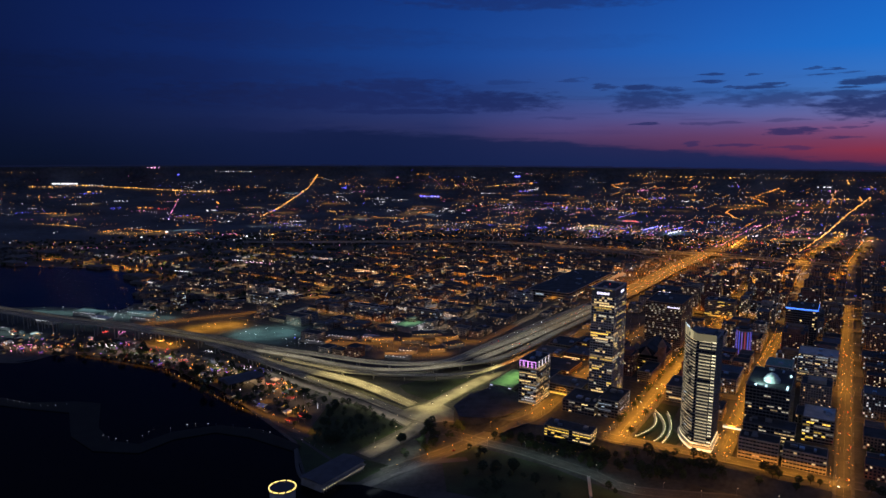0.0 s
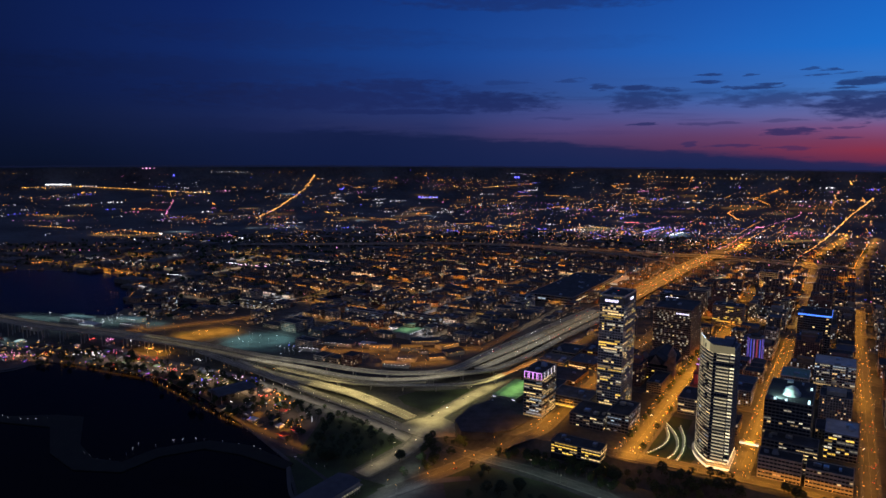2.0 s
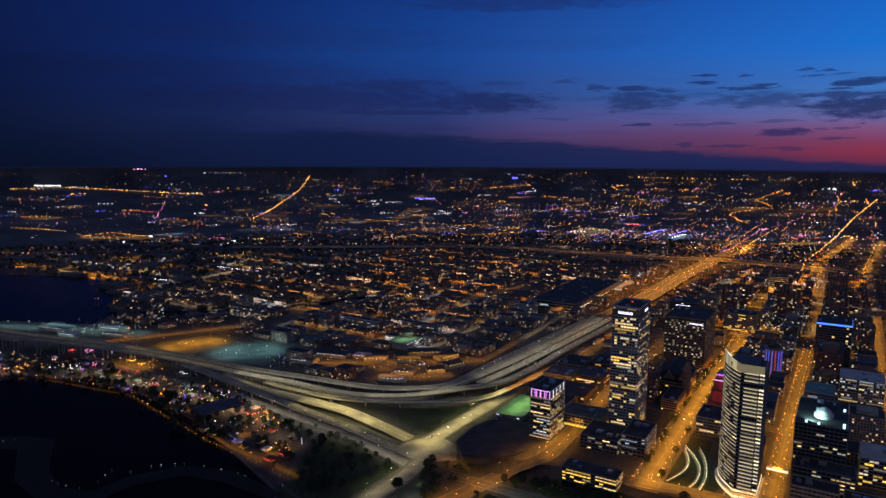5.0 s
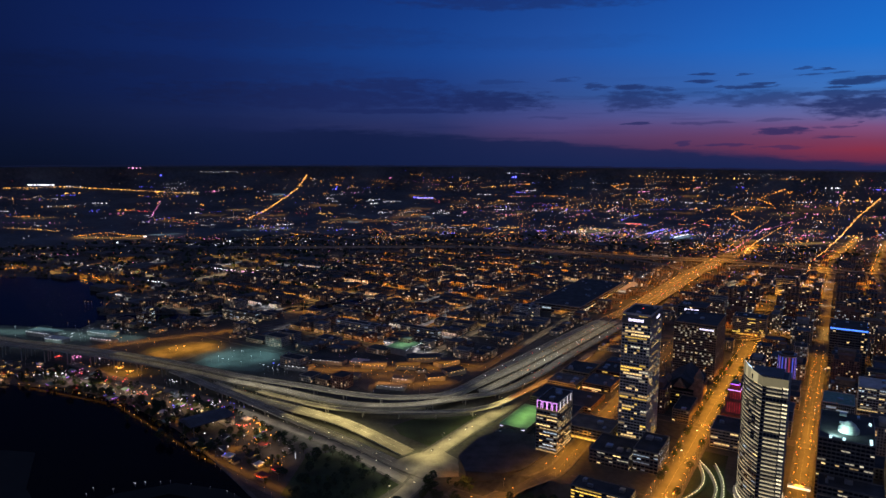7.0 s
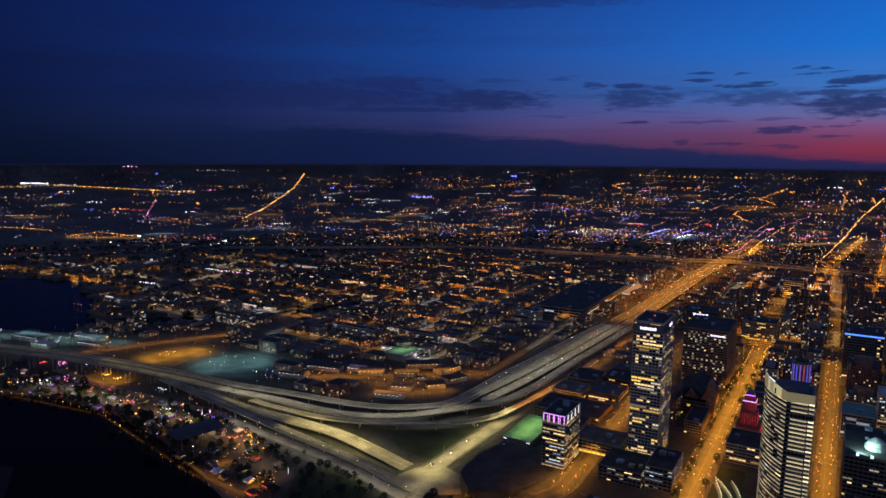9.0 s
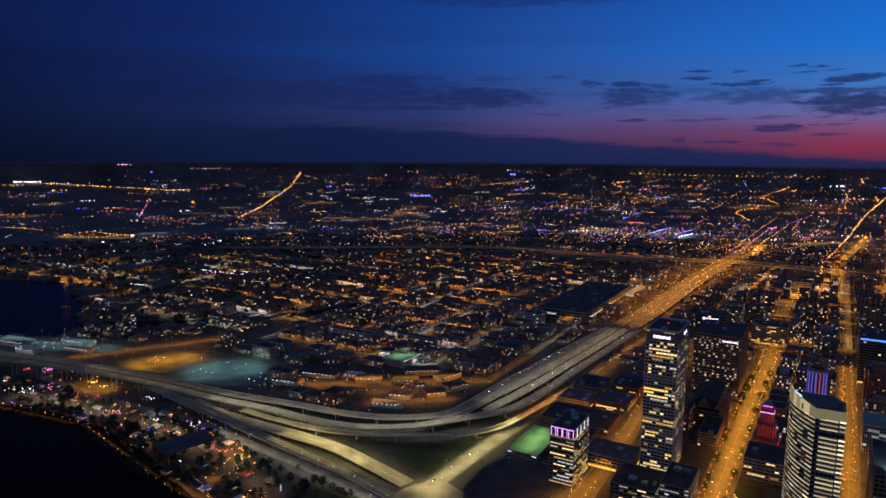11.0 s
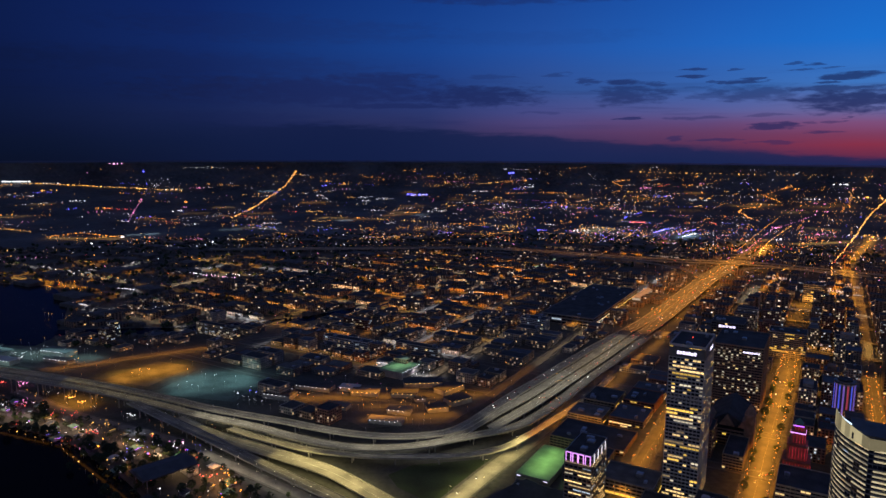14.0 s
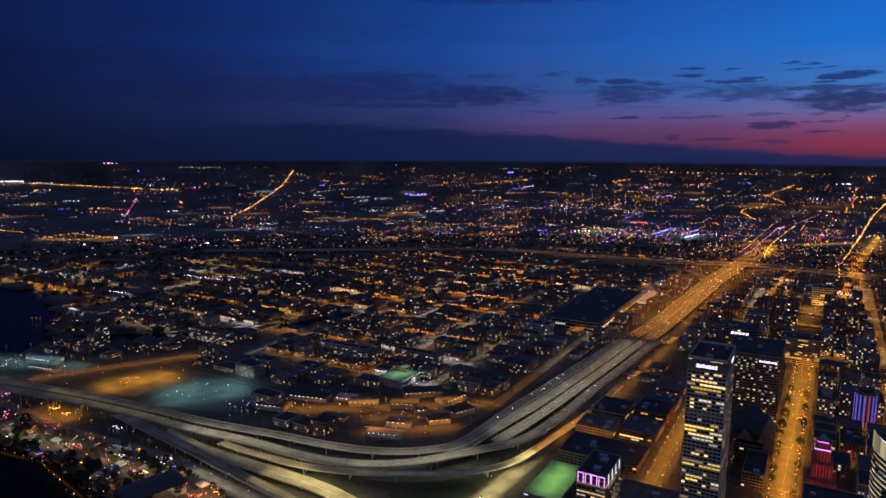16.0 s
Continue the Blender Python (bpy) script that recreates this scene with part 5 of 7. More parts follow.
for label, u0, u1, v0, v1, h, fl, wall in (("long cream apartment row with many lit windows", 1188, 1206, 1195, 1300, 22, 6, "cream_brick"), ("pale apartment slab beside the river", 1250, 1270, 915, 1020, 20, 5, "pale_panel"), ("brick apartment row with white-lit windows", 1290, 1308, 790, 880, 18, 5, "stone_wall"),
                                           ("dark condominium tower by the harbour", 1030, 1048, 1360, 1385, 34, 9, "brown_brick"), ("narrow condominium tower by the harbour", 1078, 1094, 1410, 1432, 30, 8, "dark_panel"), ("white-lit loft building with pale walls", 1560, 1590, 690, 745, 24, 6, "pale_panel"), ("long brick loft with lit floors", 1380, 1400, 1010, 1110, 20, 5, "red_brick")):
    tower(label, u0, u1, v0, v1, h, fl, 4.0, wall, "dark_glass", 0.3, ("lit_warm", "lit_pale", "lit_dim", "lit_cool"), name="apartment_building", limit=120, fill=0.4, sp=0.45, longest=2, units=2)
tower("long dark hall with a flat roof", 1640, 2000, 612, 730, 20, 3, 12.0, "grey_concrete", "dark_glass", 0.03, ("lit_cool",), name="warehouse", units=14, roof="tar_roof")
W = thing("glass_hall", "white-lit glass station hall", "building", *G(1990, 596), 0.0, TURN)
part("hall", Geo().box(-60, 60, -10, 10, 0, 12), "lit_hall", W, "glowing white glass hall")
part("hall_roof", Geo().gable(-62, 62, -11, 11, 12, 16), "pale_panel", W)
for k in range(25):
    for y in (-10.4, 10.4):
        part("rib", Geo().box(-60.3 + 5 * k, -59.7 + 5 * k, y - 0.3, y + 0.3, 0, 12), "dark_panel", W, "dark upright rib")
part("base_wall", Geo().box(-60.4, 60.4, -10.2, 10.2, 0, 4.5), "grey_concrete", W)
part("spire", Geo().cone([(54, -2.5), (60, -2.5), (60, 2.5), (54, 2.5)], 12, 32), "pale_panel", W, "slim white spire")
d = bpy.data.lights.new("courthouse_floodlight", "AREA")
d.shape, d.size, d.size_y, d.energy, d.color = "RECTANGLE", 40, 4, 14000, (1.0, 0.5, 0.09)
new("courthouse_floodlight", d).matrix_world = look(G(2124, 219, 6), G(2151, 219, 24))
d = bpy.data.lights.new("courthouse_floodlight", "AREA")
d.shape, d.size, d.size_y, d.energy, d.color = "RECTANGLE", 36, 4, 9000, (1.0, 0.5, 0.09)
new("courthouse_floodlight", d).matrix_world = look(G(2173, 170, 6), G(2173, 197, 24))
# skybridge over the street

W = thing("skybridge", "white-lit enclosed footbridge over the street", "bridge", *G(922, 115), 16.3, TURN)
part("deck", Geo().box(-2, 2, -11, 11, 7, 7.5), "pale_panel", W)
part("glazing", Geo().box(-1.9, 1.9, -11, 11, 7.5, 10), "lit_bridge", W, "glowing glazed sides")
part("roof", Geo().box(-2.1, 2.1, -11, 11, 10, 10.5), "pale_panel", W)

TAKEN.append((832, 1000, 160, 226))
# garden terraces in front of the curved tower: planted bands edged by small lamps
for k, (off, n) in enumerate(((0, 16), (14, 18), (26, 15))):
    pts = [G(846 + 96 * t, 219 - off - 12 * math.sin(math.pi * t), 16.3) for t in [i / 6 for i in range(7)]] if k == 0 else [G(843 + 108 * t, 200 - off * 0.6 + (26 - 8 * k) * (t - 0.35) ** 2 * 3 - 4 + 10 * t, 16.3) for t in [i / 6 for i in range(7)]]
    line = smooth_line(pts, 5)
    tw = thing("garden_terrace", "curved planted terrace edged with small lamps", "terrace", 0, 0)
    part("terrace_wall", strip(Geo(), line, -0.4, 0.4, 0, 1.3), "pale_panel", tw)
    part("garden_path", strip(Geo(), line, 0.5, 3.0, 0.02, 0.1), "grey_concrete", tw)
    part("hedge", strip(Geo(), line, -2.4, -0.5, 0, 0.9), "leaves", tw, "clipped green hedge")
    for p in line[::1]:
        part("path_lamp", Geo().octa(p.x, p.y, p.z + 1.7, 0.45), "lamp_path", tw, "small pale lamp")
    for a, b in zip(line[::4], line[4::4]):
        if k < 3:
            row_of_lamps((a.x, a.y), (b.x, b.y), 3.9, 1.2, 2.0, (0.9, 1.0, 0.5))

# lakefront halls
W = thing("pier_hall", "long pier hall, dark blue roof, lit arcade", "building", -70, 763, 0.0, 51.5)
part("hall", Geo().box(-36, 36, -15, 17, 0.5, 10.5), "grey_concrete", W)
part("roof", Geo().gable(-37.5, 37.5, -16.5, 18.5, 10.5, 12.6), "blue_roof", W, "low-pitched dark blue roof")
for k in range(17):
    part("arcade_lamp", Geo().octa(-34 + 4.2 * k, -17.2, 4.2, 0.75), "lit_bright", W, "warm arcade light")
    part("arcade_post", Geo().box(-36.2 + 4.2 * k, -35.8 + 4.2 * k, -18.6, -18.2, 0.5, 6.2), "grey_concrete", W)
part("arcade_roof", Geo().box(-36.6, 36.4, -19, -15.1, 6.2, 6.7), "grey_concrete", W)
W = thing("round_pavilion", "round lakeside pavilion with a glowing rim", "building", -122, 716)
o = [(math.cos(k * math.pi / 24), math.sin(k * math.pi / 24)) for k in range(48)]
part("drum", Geo().prism([(14 * x, 14 * y) for x, y in o], 0.5, 12.5), "pale_panel", W)
part("eave", Geo().prism([(15.5 * x, 15.5 * y) for x, y in o], 12.5, 13.4), "metal_panel", W)
for k in range(48):
    if k % 4 != 3:
        a = math.radians(7.5 * k)
        r = part("rim_light", Geo().box(-0.9, 0.9, -0.4, 0.4, 0, 0.7), "lit_rim", W, "warm glowing rim light")
        r.matrix_basis = pose(14.6 * math.cos(a), 14.6 * math.sin(a), 13.42, 0, 0, math.degrees(a) + 90)
part("roof", Geo().prism([(13.2 * x, 13.2 * y) for x, y in o], 13.4, 13.9), "blue_roof", W)
W = thing("footbridge", "slim pale lit footbridge to the museum", "bridge", 222, 712, 0, 77)
part("deck", Geo().box(-24, 24, -1.6, 1.6, 4.5, 5.2), "pale_panel", W)
for y in (-1.6, 1.6):
    part("rail", Geo().box(-24, 24, y - 0.08, y + 0.08, 5.2, 6.3), "metal_panel", W)
for x in (-22, -11, 0, 11, 22):
    part("support", Geo().box(x - 0.4, x + 0.4, -1.3, 1.3, 0, 4.5), "pale_panel", W)


# ---- city blocks: plain buildings between the streets ----
GARDENS = [[(62, 1000), (165, 1122), (80, 1098), (-20, 1105), (-70, 1110), (-10, 1020)], [(-450, 1440), (-388, 1535), (-318, 1500), (-365, 1402)], [(-350, 1372), (-301, 1490), (-185, 1425), (-215, 1325)], [(-130, 1345), (-20, 1212), (98, 1220), (180, 1318), (-30, 1385)]]


OPEN_LAND = [[(-120, 880), (-255, 1010), (-400, 1170), (-520, 1240), (-605, 1280), (-690, 1240), (-1500, 1430), (-1500, 1900), (-900, 1720), (-500, 1600), (-330, 1560), (-180, 1400), (-225, 1220), (-60, 1050), (20, 950), (60, 1000), (160, 1130), G(930, 480), G(880, 400), G(840, 250), G(830, -40), G(500, -40), (0, 600), (-60, 740)]]


def free(x, y, pad=0.0):
    """Whether a place is open land: no water, road, ramp or yard."""
    if inside(x, y, LAKE) or inside(x, y, HARBOUR) or inside(x, y, RIVER):
        return False
    if any(inside(x, y, g) for g in GARDENS + OPEN_LAND):
        return False
    if any(near_line(x, y, pts, w / 2 + 4 + pad) for pts, w in ROADS):
        return False
    return not any(near_line(x, y, [p[:2] for p in pts], w / 2 + 6 + pad) for pts, w in VIADUCTS)


def window_grid(w, d, h, storeys, bay, faces=(0, 1, 3)):
    geo = Geo()
    fh = h / storeys
    for face in faces:
        span, half = (d, w) if face in (0, 2) else (w, d)
        n = max(2, int(span / bay))
        for k in range(storeys):
            for i in range(n):
                t, z = -span / 2 + span * (i + 0.5) / n, (k + 0.55) * fh
                a, b = span / n * 0.55, fh * 0.55
                if face == 0:
                    geo.pane((-half / 2 - 0.03, t, z), (0, -a, 0), (0, 0, b))
                elif face == 1:
                    geo.pane((t, -half / 2 - 0.03, z), (a, 0, 0), (0, 0, b))
                else:
                    geo.pane((t, half / 2 + 0.03, z), (-a, 0, 0), (0, 0, b))
    return geo


WALLS = ("brown_brick", "red_brick", "cream_brick", "grey_concrete", "stone_wall", "dark_panel", "brown_brick")
ROOFS = ("tar_roof", "tar_roof", "gravel_roof", "blue_roof", "tar_roof")
LABELS = {"brown_brick": "brown brick block with scattered lit windows", "red_brick": "red brick block with a dark flat roof", "cream_brick": "cream brick block with a flat roof",
          "grey_concrete": "grey concrete block with lit windows", "stone_wall": "stone block with dark windows", "dark_panel": "dark panelled block with few lit windows"}


def block(u, v, w, d, h, panes):
    wall = rnd.choice(WALLS)
    ob = thing("city_building", LABELS[wall], "building", *G(u, v), hill(*G(u, v)), TURN, "buildings of the centre")
    part("wall_block", Geo().tray(w, d, -5, h, 0.5, 1.0), wall, ob)
    part("roof", Geo().box(-w / 2 + 0.52, w / 2 - 0.52, -d / 2 + 0.52, d / 2 - 0.52, h + 0.02, h + 0.2), rnd.choice(ROOFS), ob)
    storeys = max(2, round(h / 3.7))
    part("glazing", window_grid(w, d, h, storeys, 3.2 if h > 20 else 3.8), panes, ob, "small panes, some lit", "stuff")
    if w > 18 and d > 18 and rnd.random() < 0.4:
        roof_kit(ob, w, d, h + 0.2, 1)
    if h > 24 and w > 20 and d > 20 and rnd.random() < 0.6:
        part("penthouse", Geo().tray(w * 0.6, d * 0.6, h + 0.2, h + rnd.uniform(3.5, 8), 0.4, 0.7), wall, ob)


def fill_blocks():
    plots = []
    vs = VS[::1] + [625, 750, 875, 1000, 1125, 1250, 1375, 1500, 1625]
    us = [700 + 122 * k for k in range(0, 22)]
    for u0, u1 in zip(us, us[1:]):
        for v0, v1 in zip(vs, vs[1:]):
            nu, nv = (rnd.choice((3, 3, 4)), rnd.choice((2, 3, 4))) if v0 >= 500 or u0 > 1600 else (rnd.choice((2, 2, 3)), rnd.choice((2, 2, 3)))
            for i in range(nu):
                for j in range(nv):
                    if rnd.random() < (0.24 if v0 >= 500 else 0.14):
                        continue
                    m0, m1 = ({238: 22, 115: 15, -13: 16, 364: 16}.get(q, 12) for q in (v0, v1))
                    a, b = (u1 - u0 - 24) / nu, (v1 - v0 - m0 - m1) / nv
                    u, v = u0 + 12 + a * (i + 0.5), v0 + m0 + b * (j + 0.5)
                    w, d = a * rnd.uniform(0.7, 0.96), b * rnd.uniform(0.7, 0.96)
                    x, y = G(u, v)
                    if y < 600 or math.hypot(x, y) > 2900 or abs(x) > 0.78 * y + 150:
                        continue
                    if any(u + w / 2 > t[0] and u - w / 2 < t[1] and v + d / 2 > t[2] and v - d / 2 < t[3] for t in TAKEN):
                        continue
                    if not all(free(*G(u + sx * w / 2, v + sy * d / 2)) for sx in (-1, 0, 1) for sy in (-1, 0, 1)):
                        continue
                    core = -150 < v < 380 and 1040 < u < 2000
                    if u < 1000 and v < -20:
                        h = rnd.choice((9, 12, 16, 20))
                    elif core:
                        h = rnd.choice((14, 18, 22, 28, 34, 42, 55))
                    elif 500 < v < 1130 and u < 1700:
                        h = rnd.choice((7, 9, 11, 13, 16, 20))
                    else:
                        h = rnd.choice((6, 7, 8, 9, 12, 15, 20))
                    if 1120 < u < 1320 and 120 < v < 236:
                        h = min(h, 18)
                    plots.append((math.hypot(x, y), u, v, w, d, h, core))
    plots.sort()
    far = {"walls": Geo(), "roofs": Geo(), "panes": Geo()}
    for k, (r, u, v, w, d, h, core) in enumerate(plots):
        if k < 300:
            block(u, v, w, d, h, rnd.choice(("panes_office", "panes_cool", "panes_house")) if core else "panes_house")
            continue
        m = pose(*G(u, v), hill(*G(u, v)), 0, 0, TURN)
        for key, g in (("walls", Geo().box(-w / 2, w / 2, -d / 2, d / 2, 0, h)), ("roofs", Geo().box(-w / 2 + 0.5, w / 2 - 0.5, -d / 2 + 0.5, d / 2 - 0.5, h, h + 0.4)), ("panes", window_grid(w, d, h, max(2, round(h / 4)), 6.5))):
            n = len(far[key].v)
            far[key].v += [tuple(m @ Vector(p)) for p in g.v]
            far[key].f += [tuple(i + n for i in f) for f in g.f]
    ob = solid("far_buildings", far["walls"], "brown_brick", "distant dark city blocks with scattered lit windows", "buildings", "stuff")
    part("far_roofs", far["roofs"], "tar_roof", ob, "dark flat roofs", "stuff")
    part("far_glazing", far["panes"], "panes_house", ob, "tiny lit windows", "stuff")


fill_blocks()


# ---- houses and trees of the wide plain ----
def wide_city():
    houses, crowns = Geo(), Geo()
    r2 = random.Random(21)
    n = 0
    while n < 4200:
        d = 1500 + 1600 * r2.random() ** 0.8
        a = r2.uniform(-0.66, 0.68)
        x, y = MID[0] + d * math.sin(a), MID[1] + d * math.cos(a)
        n += 1
        if math.hypot(x - 700, y - 1500) < 900 or inside(x, y, HARBOUR) or inside(x, y, LAKE) or (d < 2600 and not free(x, y, 6)):
            continue
        X, Y, Z = land(x, y)
        c, s = 0.5803, 0.8144
        if r2.random() < 0.5:
            w, l, h = r2.uniform(4, 6), r2.uniform(6, 12), r2.uniform(5, 8)
            if r2.random() < 0.06:
                w, l, h = r2.uniform(15, 30), r2.uniform(20, 50), r2.uniform(7, 14)
            k = len(houses.v)
            houses.box(-w, w, -l, l, -3, h).gable(-w, w, -l, l, h, h + (3 if w < 8 else 0.6))
            houses.v[k:] = [(X + p * c - q * s, Y + p * s + q * c, Z + z) for p, q, z in houses.v[k:]]
        else:
            for _ in range(3):
                r = r2.uniform(3.5, 6.5)
                crowns.octa(X + r2.uniform(-6, 6), Y + r2.uniform(-6, 6), Z + r * 0.9 + r2.uniform(0, 2), r, r * r2.uniform(0.7, 1.1))
    solid("far_houses", houses, "far_house", "dark low houses of the far suburbs", "houses", "stuff")
    solid("far_trees", crowns, "dark_leaves", "dark tree crowns between far houses", "trees", "stuff")


wide_city()

# ---- lamps of the wide city: posts with glowing heads along the streets ----
TONES = ("bulb_sodium", "bulb_amber", "bulb_white", "bulb_blue", "bulb_red", "bulb_pink")
BULBS = {k: Geo() for k in TONES + tuple(k.replace("bulb", "sign") for k in TONES)}
POSTS = Geo()


def lamp(x, y, kind, size, height=9.0, boost=1.0):
    X, Y, Z = land(x, y)
    Z += hill(x, y)
    size = boost * max(950, math.hypot(X, Y)) * (0.6 + 0.75 * ((x * 0.137 + y * 0.731) % 1.0)) * (0.00052 if Y < 2600 else 0.0006) * min(1.45, max(0.7, 0.5 + size * 0.5))
    BULBS[kind].octa(X, Y, Z + height, size, size * 0.62)
    if math.hypot(X, Y) < 2600:
        POSTS.box(X - 0.12, X + 0.12, Y - 0.12, Y + 0.12, Z, Z + height - size * 0.7)


def lamp_line(pts, step, kind, size, keep=1.0, wander=1.0, height=9.0, boost=1.0, r3=random.Random(5)):
    for a, b in zip(pts, pts[1:]):
        n = max(1, int(math.dist(a, b) / step))
        for k in range(n):
            if r3.random() < keep:
                t = (k + r3.uniform(-0.15, 0.15)) / n
                lamp(a[0] + (b[0] - a[0]) * t + r3.uniform(-wander, wander), a[1] + (b[1] - a[1]) * t + r3.uniform(-wander, wander), kind if size < 1.35 else kind.replace("bulb", "sign"), size * r3.uniform(0.8, 1.2), height, boost)


def street_glow():
    """Rows of lamps over streets of the wide city."""
    r9 = random.Random(41)
    n = 0
    while n < 165:
        u, v, along = 1200 + 122 * r9.randrange(0, 17), -12 + 125 * r9.randrange(-12, 20), r9.random() < 0.4
        a, b = (G(u, v), G(u + 244, v)) if along else (G(u, v), G(u, v + 250))
        x, y = (a[0] + b[0]) / 2, (a[1] + b[1]) / 2
        if y < 1250 or (-450 < v < 480 and u < 1640) or math.hypot(*b) > 2900 or abs(x) > 0.7 * y or any(near_line(*p, [q[:2] for q in pts], 60) for p in (a, b, (x, y)) for pts, w in VIADUCTS) or any(inside(*p, w) for p in (a, b, (x, y)) for w in (LAKE, HARBOUR, *GARDENS)):
            continue
        n += 1
        row_of_lamps(a, b, 8, 6, r9.uniform(2, 12) * (0.85 if y < 2000 else 1.15), r9.choice((SODIUM, SODIUM, (1.0, 0.5, 0.1), (1.0, 0.7, 0.4), (0.9, 0.85, 0.9))))
    for v in (625, 750, 875, 1000, 1125):
        for u in (1170, 1350, 1530):
            row_of_lamps(G(u, v), G(u + 170, v), 8, 5, r9.uniform(1.5, 6), r9.choice((SODIUM, SODIUM, (1.0, 0.7, 0.4), (0.9, 0.85, 0.9))))
    for _ in range(60):
        d, t = 1 / (1 / 2850 - r9.random() * (1 / 2850 - 1 / 6500)), r9.uniform(-0.6, 0.66)
        w = r9.uniform(50, 150) * d / 3500
        p, q = (land(d * math.sin(t + s * w / d / 2), MID[1] + d * math.cos(t + s * w / d / 2)) for s in (-1, 1))
        row_of_lamps(p[:2], q[:2], (p[2] + q[2]) / 2 + 12, 9, r9.uniform(3, 8), r9.choice((SODIUM, SODIUM, (1.0, 0.5, 0.1), (1.0, 0.55, 0.12), (0.7, 0.9, 1.0))))


def city_lamps():
    r3 = random.Random(11)
    tones = ["bulb_sodium"] * 10 + ["bulb_amber"] * 6 + ["bulb_white"] * 7 + ["bulb_blue"] * 2 + ["bulb_red", "bulb_pink"]
    # level city: streets of the grid out to where the land begins to rise
    for k in range(-22, 26):
        for j in range(-4, 26):
            for along in (0, 1):
                u, v = 700 + 122 * j, -12 + 125 * k
                bright = r3.random()
                for i in range(4):
                    p = G(u + (i + 0.5) * 30.5, v + r3.choice((-5, 5))) if along else G(u + r3.choice((-5, 5)), v + (i + 0.5) * 31)
                    d = math.hypot(*p)
                    if d > 3000 or p[1] < 900 or abs(p[0]) > 0.75 * p[1] + 60 or not (p[1] > 1350 or p[0] > 500):
                        continue
                    if inside(*p, LAKE) or inside(*p, HARBOUR) or inside(*p, RIVER) or any(inside(*p, g) for g in GARDENS[:3]):
                        continue
                    if noise.noise((p[0] / 240, p[1] / 240, 5.0)) > -0.16 and r3.random() < 0.14 + 0.8 * bright * bright:
                        lamp(*p, r3.choice(tones + ["bulb_white"] * 6 + ["bulb_pink"] * 2), 0.3 + d / 4200 * r3.uniform(0.6, 1.3), r3.uniform(7, 11))
    # rising country: long streets in the grid's two directions, thick in the built-up parts and thin between them
    for n in range(1250):
        d = 1 / (1 / 2800 - r3.random() ** 1.25 * (1 / 2800 - 1 / 13000))
        a = r3.uniform(-0.66, 0.68)
        x, y = d * math.sin(a), MID[1] + d * math.cos(a)
        crowd = noise.noise((a * 9.0, 9000.0 / d * 2.2, 3.1))
        if r3.random() > (0.46 + 0.6 * a + 1.1 * crowd) * (1.0 if d < 6500 else 6500 / d):
            continue
        dx, dy = ((0.5803, 0.8144), (-0.8144, 0.5803), (-0.8144, 0.5803), (1, 0.0))[r3.randrange(4)]
        kind, length, s = r3.choice(tones), r3.randrange(4, 22), r3.uniform(13, 26) * d / 3500
        for k in range(length):
            if r3.random() < 0.7:
                px, py = x + dx * s * k + r3.uniform(-4, 4), y + dy * s * k + r3.uniform(-4, 4)
                if not inside(px, py, HARBOUR) and math.hypot(px, py - MID[1]) < 16000:
                    lamp(px, py, kind if r3.random() < 0.85 else r3.choice(tones), r3.uniform(0.4, 1.0), 8, r3.choice((0.7, 0.8, 0.9, 1.2)) * (1.0 if d < 6500 else 0.75))
    for n in range(900):
        d = 1 / (1 / 2700 - r3.random() ** 1.4 * (1 / 2700 - 1 / 13000))
        a = r3.uniform(-0.66, 0.68)
        x, y = d * math.sin(a), MID[1] + d * math.cos(a)
        if not inside(x, y, HARBOUR):
            lamp(x, y, r3.choice(tones), r3.uniform(0.4, 1.0), 8, r3.choice((0.6, 0.8, 1.0)))
    # malls and works: tight level rows of one colour
    for n in range(120):
        d = 1 / (1 / 2900 - r3.random() * (1 / 2900 - 1 / 8500))
        a = r3.uniform(-0.6, 0.66)
        x, y, kind = d * math.sin(a), MID[1] + d * math.cos(a), r3.choice(("bulb_white", "bulb_white", "bulb_amber", "bulb_amber", "bulb_sodium", "bulb_blue", "bulb_pink"))
        for k in range(r3.randrange(3, 12)):
            lamp(x + k * d * 0.0024, y + r3.uniform(-0.01, 0.01) * d, kind, 1.0, 10, r3.uniform(0.9, 1.5))
    # arterial roads and landmarks that stand out
    lamp_line([(3763, 10408), (4264, 9820), (4944, 9488), (6121, 9211)], 71, "bulb_amber", 1.2, 0.9, 9, 8, 1.2)
    lamp_line([(-3006, 11677), (-2393, 11757)], 44, "bulb_white", 0.7, 0.9, 10, 8, 1.0)
    lamp_line([(-1130, 10379), (-842, 6885)], 304, "bulb_amber", 1.5, 1, 8, 8, 1.3)
    lamp_line([(-842, 6885), (-778, 5573)], 119, "bulb_amber", 1.5, 1, 5, 8, 1.3)
    lamp_line([(-778, 5573), (-739, 4563)], 73, "bulb_amber", 1.5, 1, 4, 8, 1.3)
    lamp_line([(-739, 4563), (-742, 3902)], 40, "bulb_amber", 1.5, 1, 4, 8, 1.3)
    lamp_line([(-3546, 6880), (-3184, 7191), (-2480, 6734), (-1556, 6103)], 28, "bulb_amber", 1.3, 0.95, 6, 8, 1.3)
    lamp_line([(-1601, 5220), (-1326, 4197)], 112, "bulb_pink", 1.2, 1, 4, 8, 1.2)
    lamp_line([(-1326, 4197), (-1189, 3716)], 86, "bulb_pink", 1.2, 1, 3, 8, 1.2)
    lamp_line([(-1564, 4490), (-1396, 4412)], 17, "bulb_red", 1.0, 0.8, 4, 8, 1.1)
